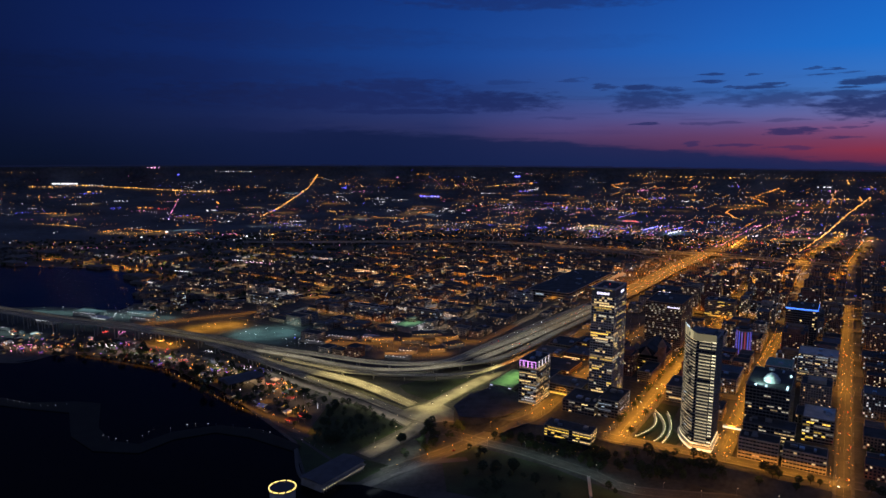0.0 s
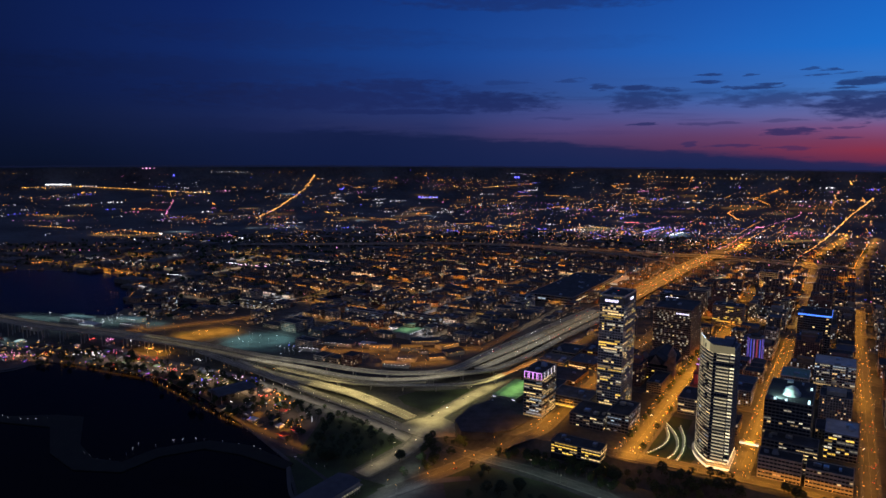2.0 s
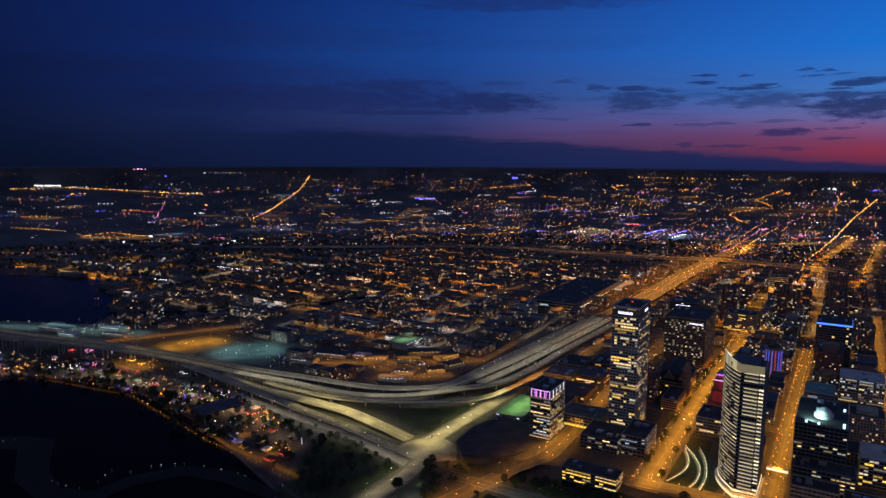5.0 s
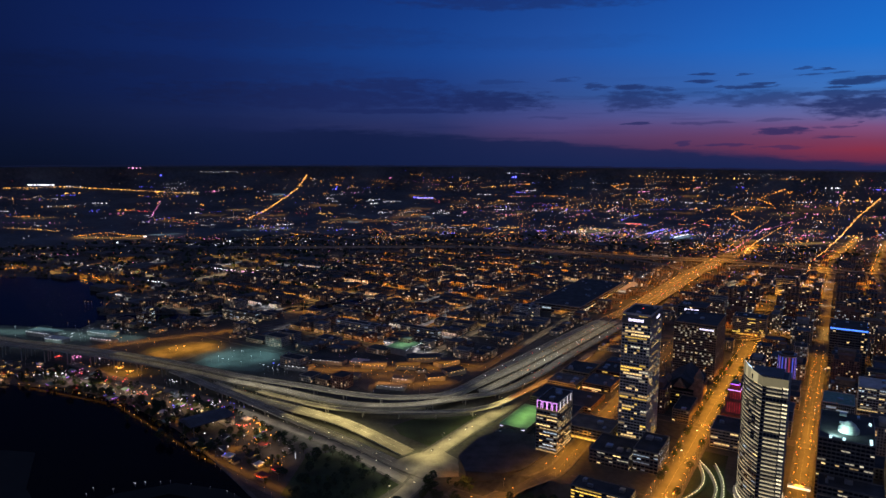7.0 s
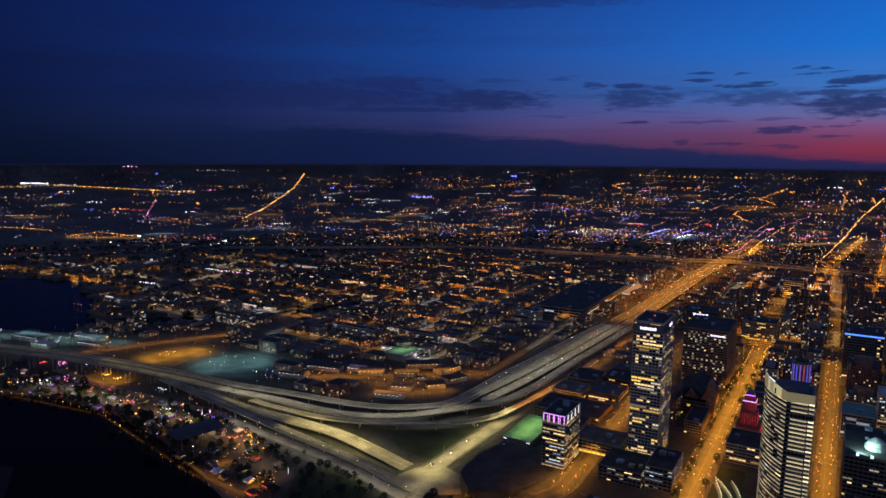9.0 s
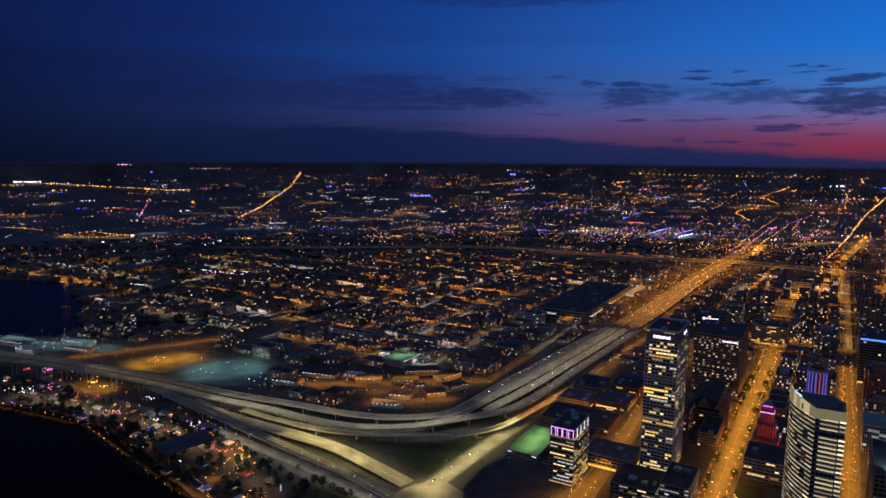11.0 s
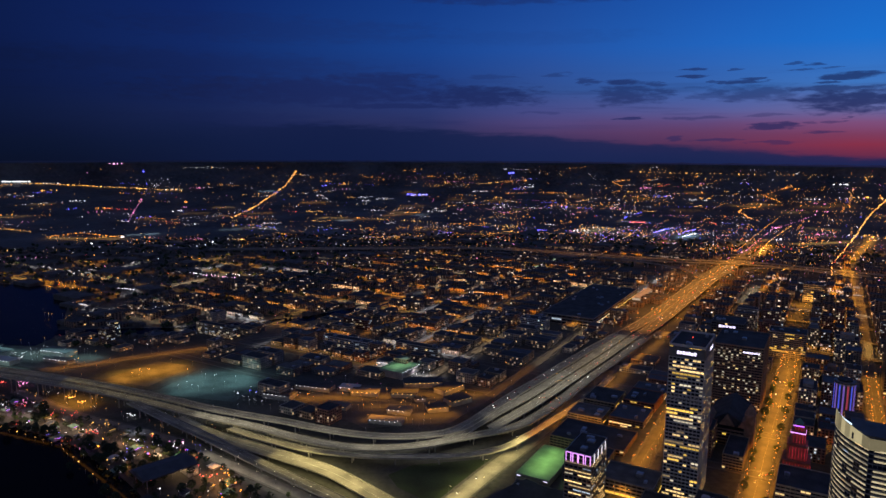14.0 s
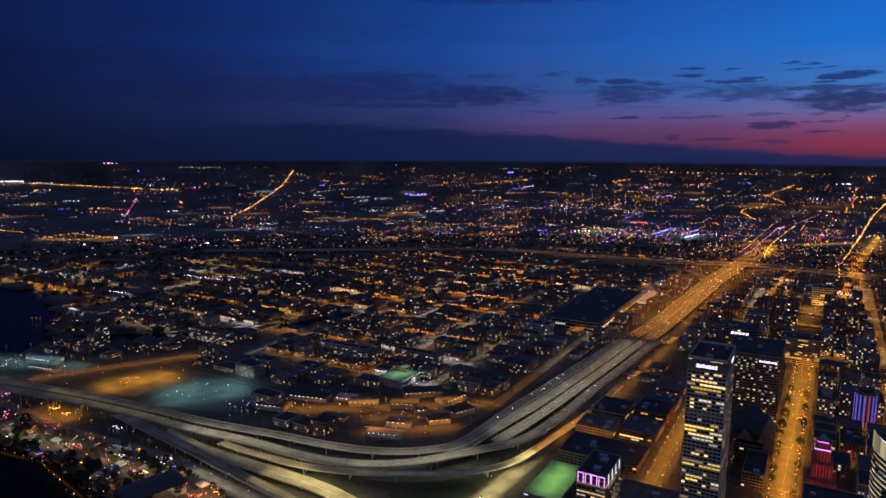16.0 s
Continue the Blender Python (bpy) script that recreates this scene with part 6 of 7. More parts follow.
    lamp_line([(-3623, 7494), (-3381, 7506)], 16, "bulb_white", 1.8, 1, 7, 8, 1.4)
    lamp_line([(-4865, 13779), (-4619, 13822)], 50, "bulb_pink", 1.6, 1, 12, 8, 1.4)
    lamp_line([(-1801, 3558), (-1613, 3484), (-1471, 3392)], 11, "bulb_amber", 1.0, 0.9, 3, 8, 1.1)
    lamp_line([(-1330, 3206), (-1256, 3344), (-1029, 3177)], 10, "bulb_sodium", 1.0, 0.9, 3, 8, 1.1)
    lamp_line([(-1155, 3144), (-1048, 3236)], 7, "bulb_amber", 1.0, 0.9, 3, 8, 1.1)
    lamp_line([(-1033, 3197), (-1021, 3196)], 5, "bulb_white", 2.0, 1, 3, 8, 1.5)
    lamp_line([(-1077, 3002), (-1070, 3001)], 4, "bulb_white", 1.5, 1, 2, 8, 1.3)
    lamp_line([(-823, 2895), (-750, 2924)], 6, "bulb_white", 0.9, 1, 2, 8, 1.1)
    lamp_line([(-645, 3020), (-627, 3019)], 7, "bulb_white", 1.6, 1, 2, 8, 1.4)
    lamp_line([(-560, 2376), (-486, 2322), (-419, 2329), (-267, 2226)], 9, "bulb_white", 1.4, 0.8, 2, 8, 1.1)
    lamp_line([(-544, 2335), (-410, 2280), (-298, 2209)], 8, "bulb_pink", 1.4, 0.8, 2, 8, 1.1)
    lamp_line([(-675, 2151), (-612, 2123), (-559, 2153)], 9, "bulb_white", 1.4, 1, 2, 8, 1.1)
    lamp_line([(-887, 2275), (-805, 2158), (-718, 2022), (-689, 1952), (-667, 1862)], 23, "bulb_sodium", 0.8, 0.9, 2, 8, 1.1)
    lamp_line([(-739, 1884), (-662, 1856), (-591, 1840), (-445, 1837)], 10, "bulb_amber", 0.7, 0.8, 1, 8, 1.0)
    lamp_line([(-1185, 2386), (-1144, 2404), (-1134, 2434)], 8, "bulb_sodium", 1.3, 1, 2, 8, 1.3)
    lamp_line([(242, 5649), (409, 5587)], 28, "bulb_blue", 2.4, 1, 4, 8, 1.6)
    lamp_line([(-496, 6802), (-438, 6804)], 21, "bulb_blue", 2.0, 1, 5, 8, 1.5)
    lamp_line([(1812, 9812), (1912, 9821)], 33, "bulb_blue", 2.0, 1, 8, 8, 1.5)
    lamp_line([(-3150, 10175), (-3105, 10179)], 30, "bulb_blue", 2.0, 1, 8, 8, 1.5)
    lamp_line([(441, 4555), (675, 4917), (829, 5123)], 43, "bulb_amber", 1.0, 0.9, 4, 8, 1.1)
    lamp_line([(512, 3761), (719, 4065)], 36, "bulb_amber", 1.1, 0.9, 3, 8, 1.2)
    lamp_line([(719, 4065), (1012, 4468)], 41, "bulb_amber", 1.1, 0.9, 3, 8, 1.2)
    lamp_line([(1012, 4468), (1531, 5125)], 48, "bulb_amber", 1.1, 0.9, 4, 8, 1.2)
    lamp_line([(-118, 3920), (64, 3799), (322, 3655)], 17, "bulb_amber", 1.0, 0.8, 3, 8, 1.1)
    lamp_line([(343, 3577), (478, 3625)], 13, "bulb_sodium", 1.0, 0.9, 3, 8, 1.1)
    lamp_line([(-44, 3034), (157, 3259)], 19, "bulb_amber", 1.0, 0.8, 2, 8, 1.1)
    lamp_line([(496, 6742), (977, 7051), (1458, 7748)], 51, "bulb_amber", 1.0, 0.9, 5, 8, 1.1)
    lamp_line([(1023, 5725), (1339, 5868), (1545, 5732)], 22, "bulb_sodium", 1.1, 0.9, 5, 8, 1.2)
    lamp_line([(-265, 2906), (272, 2870), (487, 2799), (769, 2641), (944, 2514)], 20, "bulb_sodium", 0.6, 0.7, 2, 8, 1.0)
    lamp_line([(920, 3368), (1017, 3412), (1091, 3340)], 10, "bulb_amber", 1.0, 1, 3, 8, 1.1)
    lamp_line([(1266, 3633), (1337, 3605)], 8, "bulb_red", 1.4, 1, 3, 8, 1.3)
    lamp_line([(1213, 3206), (1302, 3312), (1386, 3378)], 19, "bulb_blue", 1.4, 1, 3, 8, 1.3)
    lamp_line([(1297, 3141), (1468, 3329)], 23, "bulb_blue", 1.4, 1, 3, 8, 1.3)
    lamp_line([(1276, 3063), (1399, 3179)], 18, "bulb_white", 1.4, 1, 3, 8, 1.3)
    lamp_line([(724, 3328), (767, 3327)], 8, "bulb_blue", 1.4, 1, 3, 8, 1.3)
    lamp_line([(2840, 7946), (2473, 7437)], 64, "bulb_sodium", 1.4, 1, 7, 8, 1.2)
    lamp_line([(2473, 7437), (2322, 6706)], 122, "bulb_sodium", 1.1, 1, 6, 8, 1.2)
    lamp_line([(2322, 6706), (2126, 6184)], 264, "bulb_sodium", 1.1, 1, 6, 8, 1.2)
    lamp_line([(2126, 6184), (1892, 5737)], 89, "bulb_sodium", 1.1, 1, 5, 8, 1.2)
    lamp_line([(4035, 6759), (3547, 6134)], 112, "bulb_sodium", 1.4, 1, 6, 8, 1.2)
    lamp_line([(3547, 6134), (2994, 5424)], 91, "bulb_sodium", 1.2, 1, 6, 8, 1.2)
    lamp_line([(2994, 5424), (2806, 4916)], 66, "bulb_sodium", 1.2, 1, 5, 8, 1.2)
    lamp_line([(2806, 4916), (2732, 4720)], 58, "bulb_sodium", 1.2, 1, 4, 8, 1.2)
    lamp_line([(2408, 4456), (2211, 4297), (2092, 4113), (1965, 3730), (1965, 3644)], 37, "bulb_sodium", 1.4, 1, 4, 8, 1.2)
    lamp_line([(6326, 8722), (5987, 8395), (5330, 7443)], 225, "bulb_amber", 1.4, 1, 8, 8, 1.2)
    lamp_line([(4192, 6068), (3942, 5766), (3439, 5022), (3238, 4671)], 151, "bulb_amber", 1.4, 1, 6, 8, 1.2)
    lamp_line([(1179, 2504), (1343, 2674)], 19, "bulb_pink", 1.0, 0.9, 2, 8, 1.1)
    lamp_line([(1343, 2674), (1800, 3274)], 37, "bulb_pink", 1.0, 0.9, 2, 8, 1.1)
    lamp_line([(1800, 3274), (2071, 3534)], 27, "bulb_pink", 1.0, 0.9, 3, 8, 1.1)
    lamp_line([(2071, 3534), (2454, 3937)], 39, "bulb_pink", 1.0, 0.9, 3, 8, 1.1)
    lamp_line([(1136, 2480), (1389, 2780)], 23, "bulb_sodium", 1.0, 0.9, 2, 8, 1.1)
    lamp_line([(1389, 2780), (1837, 3389)], 42, "bulb_sodium", 1.0, 0.9, 2, 8, 1.1)
    lamp_line([(1837, 3389), (2142, 3786)], 51, "bulb_sodium", 1.0, 0.9, 3, 8, 1.1)
    lamp_line([(1302, 2524), (1450, 2746)], 33, "bulb_amber", 1.4, 1, 2, 8, 1.2)
    lamp_line([(1450, 2746), (1629, 2976)], 30, "bulb_amber", 1.2, 1, 2, 8, 1.2)
    lamp_line([(1629, 2976), (1981, 3410)], 34, "bulb_amber", 1.2, 1, 3, 8, 1.2)
    lamp_line([(1184, 1973), (1463, 2370)], 22, "bulb_amber", 1.4, 1, 2, 8, 1.3)
    lamp_line([(1463, 2370), (1657, 2590)], 21, "bulb_amber", 1.4, 1, 2, 8, 1.3)
    lamp_line([(1657, 2590), (2020, 3019)], 29, "bulb_amber", 1.4, 1, 2, 8, 1.3)
    lamp_line([(2020, 3019), (2716, 3867)], 48, "bulb_amber", 1.4, 1, 3, 8, 1.3)
    lamp_line([(2716, 3867), (4060, 5433)], 75, "bulb_amber", 1.4, 1, 4, 8, 1.3)
    lamp_line([(1463, 2370), (1566, 2462), (1642, 2550)], 20, "bulb_red", 1.1, 0.9, 2, 8, 1.2)
    lamp_line([(1290, 1856), (1600, 2253)], 31, "bulb_sodium", 1.1, 1, 2, 8, 1.2)
    lamp_line([(1600, 2253), (2009, 2756)], 47, "bulb_sodium", 1.1, 1, 2, 8, 1.2)
    for _ in range(480):
        u, v = r3.uniform(1640, 3000), r3.uniform(-700, 640)
        x, y = G(u, v)
        if math.hypot(x, y) < 3600:
            lamp(x, y, r3.choice(tones + ["bulb_amber"] * 6), r3.uniform(0.5, 1.15), r3.uniform(9, 24))
    for _ in range(60):
        x, y = r3.gauss(1900, 420), r3.gauss(2750, 420)
        for _ in range(r3.randrange(4, 12)):
            lamp(x + r3.gauss(0, 16), y + r3.gauss(0, 16), r3.choice(("bulb_amber", "bulb_sodium", "bulb_sodium", "bulb_red", "bulb_white")), r3.uniform(0.5, 1.1), r3.uniform(8, 15))
    # the western interchange and the valley beside it
    for _ in range(380):
        t = r3.random()
        x, y = 500 + 1000 * t + r3.gauss(0, 80), 1600 + 1210 * t + r3.gauss(0, 90)
        lamp(x, y, r3.choice(("bulb_sodium", "bulb_sodium", "bulb_sodium", "bulb_amber", "bulb_white", "bulb_red")), r3.uniform(0.5, 1.2), r3.uniform(9, 16))
    for _ in range(240):
        x, y = r3.gauss(1150, 230), r3.gauss(3200, 120)
        lamp(x, y, r3.choice(("bulb_blue", "bulb_white", "bulb_amber", "bulb_sodium", "bulb_pink", "bulb_blue")), r3.uniform(0.6, 1.3), r3.uniform(6, 12))
    for _ in range(260):
        u, v = r3.uniform(1150, 2300), r3.uniform(-420, 480)
        lamp(*G(u, v), r3.choice(tones), r3.uniform(0.4, 0.9), r3.uniform(8, 26))
    for o in (10, 26):
        lamp_line([(480 + o, 1600), (765 + o, 1940), (970 + o, 2200), (1152 + o, 2415), (1480 + o, 2810)], 24, "bulb_red" if o < 20 else "bulb_white", 0.5, 0.5, 8, 9)
    # freeway and harbour
    for o in (-6, 40):
        lamp_line([(485 + o, 1600), (765 + o, 1935), (972 + o, 2200), (1155 + o, 2410)], 30, "bulb_sodium", 0.6, 0.9, 4, 14)
    lamp_line([(-887, 2276), (-800, 2180), (-771, 2140), (-700, 1990), (-660, 1800), (-690, 1880)], 22, "bulb_sodium", 0.7, 0.8, 3)
    lamp_line([(-640, 1650), (-420, 1680), (-160, 1790)], 26, "bulb_sodium", 0.6, 0.7, 5)
    lamp_line([(-1400, 2330), (-1150, 2250), (-900, 2260)], 26, "bulb_sodium", 0.9, 0.7, 8)
    # white-lit yards
    for cx, cy, n, kind in ((-520, 1920, 30, "bulb_white"), (-330, 2320, 30, "bulb_white"), (380, 1880, 24, "bulb_white"), (60, 1440, 26, "bulb_white"), (20, 1222, 12, "bulb_white"), (-170, 1320, 14, "bulb_white"), (-620, 1570, 34, "bulb_white"), (-60, 1365, 16, "bulb_pink")):
        for _ in range(n):
            lamp(cx + r3.gauss(0, 26), cy + r3.gauss(0, 18), kind, r3.uniform(0.3, 0.6), r3.uniform(6, 10))
    # shop fronts, signals and terrace lamps of the centre
    for v, u0, u1, o, step in ((238, 820, 1600, 12, 12), (115, 850, 1560, 7, 16), (-11, 760, 1500, 8, 18), (362, 835, 1500, 8, 16)):
        for s in (-1, 1):
            for kind, keep in (("bulb_amber", 0.5), ("bulb_sodium", 0.4), ("bulb_red", 0.16), ("bulb_white", 0.16)):
                lamp_line([G(u0, v + s * o), G(u1, v + s * o)], step, kind, 0.3, keep, 3, 5.5, r3.uniform(0.9, 1.3))
    for u in (838, 944, 1066, 1188, 1310, 1432, 1554):
        for v in (238, 115, -11):
            for _ in range(7):
                lamp(*G(u + r3.uniform(-14, 14), v + r3.uniform(-12, 12)), r3.choice(("bulb_red", "bulb_white", "bulb_amber", "bulb_amber")), 0.3, r3.uniform(4, 6.5), r3.uniform(0.8, 1.5))
    for k in range(3):
        lamp_line([G(790 - 7 * k, 335), G(784 - 8 * k, 300), G(792 - 8 * k, 262), G(806 - 4 * k, 246)], 5.5, "bulb_amber", 0.25, 0.7, 1.2, 3.5, 0.9)
    for _ in range(170):
        t = r3.random()
        lamp(215 + 290 * t + r3.gauss(0, 20), 1250 + 350 * t + r3.gauss(0, 14), r3.choice(("bulb_white", "bulb_white", "bulb_red", "bulb_amber")), 0.3, 9.5, r3.uniform(0.7, 1.1))
    # lake paths
    lamp_line([(-598, 1044), (-572, 1033), (-532, 1012), (-498, 1008), (-478, 1018), (-466, 1036)], 11, "bulb_white", 0.4, 0.9, 1, 4.5, 1.3)
    lamp_line([(-404, 908), (-376, 885), (-349, 870), (-333, 886), (-325, 915), (-304, 908), (-285, 922), (-244, 926), (-198, 907), (-131, 869), (-69, 827)], 12, "bulb_white", 0.4, 0.85, 1, 4.5, 1.3)
    lamp_line([(-605, 1284), (-520, 1256), (-400, 1180)], 16, "bulb_amber", 0.45, 0.9, 1, 5, 1.6)
    lamp_line([(-400, 1180), (-256, 1012), (-160, 920), (-112, 876)], 15, "bulb_amber", 0.45, 0.9, 2, 5, 1.6)


street_glow()
city_lamps()


# ---- street lamps of the centre, one by one ----
def street_lamp_kind(mat, label, r):
    ob = thing("street_lamp", label, "street lamp", 0, 0, -50, 0, "street lamps of the centre")
    g = Geo().tube((0, 0, 0), (0, 0, 9.4), 0.14, 0.08, 6).tube((0, 0, 9.3), (2.0, 0, 9.9), 0.07, 0.05, 5)
    pole = part("pole", g.box(1.5, 2.6, -0.24, 0.24, 9.9, 10.05), "galvanised", ob)
    part("lens", Geo().octa(2.05, 0, 10.1, r, r * 0.8), mat, pole, "glowing lens")
    return ob


material("lens_sodium", (0.8, 0.5, 0.2), 0.4, emit=(1.0, 0.42, 0.05), strength=4.5, spread=0.7)
material("lens_pale", (0.8, 0.7, 0.5), 0.4, emit=(1.0, 0.86, 0.6), strength=3.5, spread=0.7)
MASTERS = {"s": street_lamp_kind("lens_sodium", "tall street lamp with an orange lens", 0.6), "w": street_lamp_kind("lens_pale", "tall street lamp with a pale lens", 0.55)}
LAMPS = [0]


def lamps_along(pts, width, step, kind, both=True):
    line = smooth_line([(x, y, 0) for x, y in pts], step)
    for k, (p, s) in enumerate(zip(line, sides_of(line))):
        for side in ((-1, 1) if both else ((-1, 1)[k % 2],)):
            q = p + s * side * (width / 2 + 1)
            rz = math.degrees(math.atan2(-s.y * side, -s.x * side))
            copy_thing(MASTERS[kind], pose(q.x, q.y, hill(q.x, q.y) + 0.3, 0, 0, rz))
            LAMPS[0] += 1


lamps_along([G(818, 239), G(1100, 238), G(1590, 236)], 26, 18, "s")
lamps_along([G(850, 116), G(1560, 116)], 14, 26, "s")
lamps_along([G(690, -13), G(1500, -8)], 14, 34, "s")
lamps_along([(0, 776), (70, 824), G(745, 412), G(792, 396), G(830, 362), G(940, 360), G(1240, 363)], 18, 32, "s")
lamps_along([(60, 985), (184, 1140), (300, 1290)], 22, 34, "w", False)
lamps_along([(-30, 825), (25, 895)], 20, 22, "w", False)
lamps_along([(20, 918), (-60, 1012), (-208, 1144)], 14, 15, "w", False)
lamps_along([G(842, 0), G(838, 110), G(834, 180), G(826, 250)], 14, 22, "s", False)
lamps_along([(127, 843), (165, 817), (200, 784), (238, 749), (275, 708), (420, 672)], 14, 30, "w", False)
for m in MASTERS.values():
    for o in [*m.children_recursive, m]:
        bpy.data.objects.remove(o)


# ---- trees ----
def tree_kind(seed, h, crown_mat):
    r4 = random.Random(seed)
    ob = thing("tree", "leafy park tree, dark at dusk", "tree", 0, 0, -60, 0, "trees of the lakefront")
    g = Geo().tube((0, 0, 0), (0.2, 0.1, h * 0.45), 0.35, 0.22, 7)
    for k in range(6):
        a = k * 1.05 + r4.random()
        g.tube((0.1, 0.05, h * (0.28 + 0.03 * k)), (math.cos(a) * h * 0.24, math.sin(a) * h * 0.24, h * (0.55 + 0.05 * k)), 0.14, 0.05, 5)
    part("trunk", g, "bark", ob)
    g = Geo()
    for k in range(150):
        a, t = r4.uniform(0, 6.28), r4.random()
        z = h * (0.34 + 0.64 * t)
        rad = h * 0.36 * math.sin(math.pi * (0.12 + 0.83 * t)) ** 0.7 * r4.uniform(0.45, 1.12)
        s = r4.uniform(0.35, 1.0) * h / 11
        g.octa(rad * math.cos(a), rad * math.sin(a), z, s, s * r4.uniform(0.5, 0.9))
    part("crown", g, crown_mat, ob)
    return ob


TREES = [tree_kind(1, 11, "leaves"), tree_kind(2, 14, "dark_leaves"), tree_kind(3, 9, "leaves"), tree_kind(4, 12, "dark_leaves")]


def plant(x, y, r5=random.Random(31)):
    m = pose(x, y, hill(x, y) + 0.1, 0, 0, r5.uniform(0, 360)) @ Matrix.Diagonal((*([r5.uniform(0.8, 1.25)] * 3), 1))
    ob = copy_thing(r5.choice(TREES), m)


def groves():
    r6 = random.Random(17)
    areas = []
    areas.append(([G(786, 392), G(792, 330), G(770, 300), G(752, 340), G(760, 390)], 30))
    areas.append(([G(806, 212), G(828, 122), G(806, 112), G(772, 190)], 40))
    areas.append(([(-110, 905), (-80, 830), (0, 900), (-60, 985)], 22))
    areas.append(([(40, 800), (62, 870), (30, 905), (0, 860)], 12))
    areas.append(([(-420, 1170), (-240, 990), (-200, 1030), (-400, 1230)], 60))
    areas.append(([(-600, 1290), (-420, 1190), (-400, 1240), (-560, 1330)], 40))
    areas.append(([(60, 790), (110, 836), (255, 700), (300, 640), (100, 700)], 20))
    areas.append(([G(748, 300), G(800, 300), G(800, 216), G(760, 216)], 36))
    areas.append(([G(700, -30), G(1000, -30), G(1000, -130), G(700, -130)], 44))
    areas.append(([G(770, 90), G(828, 90), G(832, -60), G(740, -60)], 34))
    areas.append(([(40, 940), (70, 905), (50, 890), (35, 915)], 8))
    areas.append(([(-200, 1040), (-90, 930), (-60, 1000), (-180, 1110)], 30))
    areas.append(([(-420, 1200), (-210, 1040), (-190, 1130), (-330, 1230)], 50))
    areas.append(([(-700, 1290), (-420, 1210), (-380, 1260), (-600, 1380)], 30))
    for poly, n in areas:
        xs, ys = [p[0] for p in poly], [p[1] for p in poly]
        n = round(n * 0.62)
        done = 0
        for _ in range(n * 8):
            x, y = r6.uniform(min(xs), max(xs)), r6.uniform(min(ys), max(ys))
            if done < n and inside(x, y, poly) and not any(near_line(x, y, pts, w / 2 + 2) for pts, w in ROADS[:12]):
                plant(x, y)
                done += 1


groves()


def park_canopy():
    """Dark trees between the festival stands and along the lakefront, too many to count."""
    r = random.Random(63)
    wood, leaf = Geo(), Geo()
    zones = (([(-130, 905), (-255, 1030), (-400, 1190), (-520, 1262), (-690, 1275), (-570, 1375), (-330, 1235), (-225, 1150), (-95, 1005)], 620), ([G(780, 360), G(770, 250), G(800, 245), G(790, 340)], 30), ([G(700, -40), G(1000, -40), G(1000, -130), G(700, -130)], 40), ([G(748, 300), G(800, 300), G(800, 216), G(760, 216)], 60), ([(-112, 880), (-75, 815), (10, 905), (-60, 995)], 110), ([(45, 790), (110, 840), (250, 705), (310, 640), (100, 700)], 60), ([G(800, 216), G(828, 122), G(800, 100), G(765, 190)], 50), ([(46, 890), (98, 905), (92, 862), (36, 866)], 55), ([(0, 790), (30, 862), (62, 850), (40, 800)], 40))
    for poly, n in zones:
        xs, ys = [p[0] for p in poly], [p[1] for p in poly]
        for _ in range(n):
            x, y = r.uniform(min(xs), max(xs)), r.uniform(min(ys), max(ys))
            if not inside(x, y, poly) or any(near_line(x, y, pts, w / 2 + 3) for pts, w in ROADS[:12]) or math.hypot(x + 245, y - 1085) < 42:
                continue
            z, h = hill(x, y) + 0.1, r.uniform(7, 12)
            wood.tube((x, y, z), (x, y, z + h * 0.5), 0.3, 0.18, 5)
            for _ in range(26):
                a, t = r.uniform(0, 6.28), r.random()
                q = h * 0.4 * math.sin(math.pi * (0.15 + 0.8 * t)) * r.uniform(0.3, 1.1)
                leaf.octa(x + q * math.cos(a), y + q * math.sin(a), z + h * (0.35 + 0.62 * t), r.uniform(0.8, 1.7), r.uniform(0.6, 1.1))
    ob = solid("park_trees", leaf, "dark_leaves", "dark leafy trees between the festival stands", "trees", "stuff")
    part("trunks", wood, "bark", ob, "thin dark trunks", "stuff")


park_canopy()
for k in range(26):
    plant(*G(850 + 24 * k, 238 + (11.5 if k % 3 else -11.5)))
for m in TREES:
    for o in [*m.children_recursive, m]:
        bpy.data.objects.remove(o)


# ---- festival ground: pavilions, tents, stage roof, coloured lamps ----
def pavilion(x, y, w, d, h, rz, roof, glow, label):
    ob = thing("festival_pavilion", label, "pavilion", x, y, 0.12, rz, "festival pavilions")
    for sx in (-1, 1):
        for sy in (-1, 1):
            part("post", Geo().box(sx * w / 2 * 0.92 - 0.15, sx * w / 2 * 0.92 + 0.15, sy * d / 2 * 0.92 - 0.15, sy * d / 2 * 0.92 + 0.15, 0, h), "galvanised", ob)
    part("counter", Geo().box(-w * 0.3, w * 0.3, -d * 0.3, d * 0.3, 0, h * 0.75), "grey_concrete", ob)
    part("light_strip", Geo().box(-w * 0.22, w * 0.22, -d / 2 - 0.15, -d / 2 + 0.1, h - 0.5, h - 0.15), glow, ob, "glowing front strip")
    o = [(-w / 2, -d / 2), (w / 2, -d / 2), (w / 2, d / 2), (-w / 2, d / 2)]
    part("roof", Geo().cone(o, h, h + min(w, d) * 0.35), roof, ob)


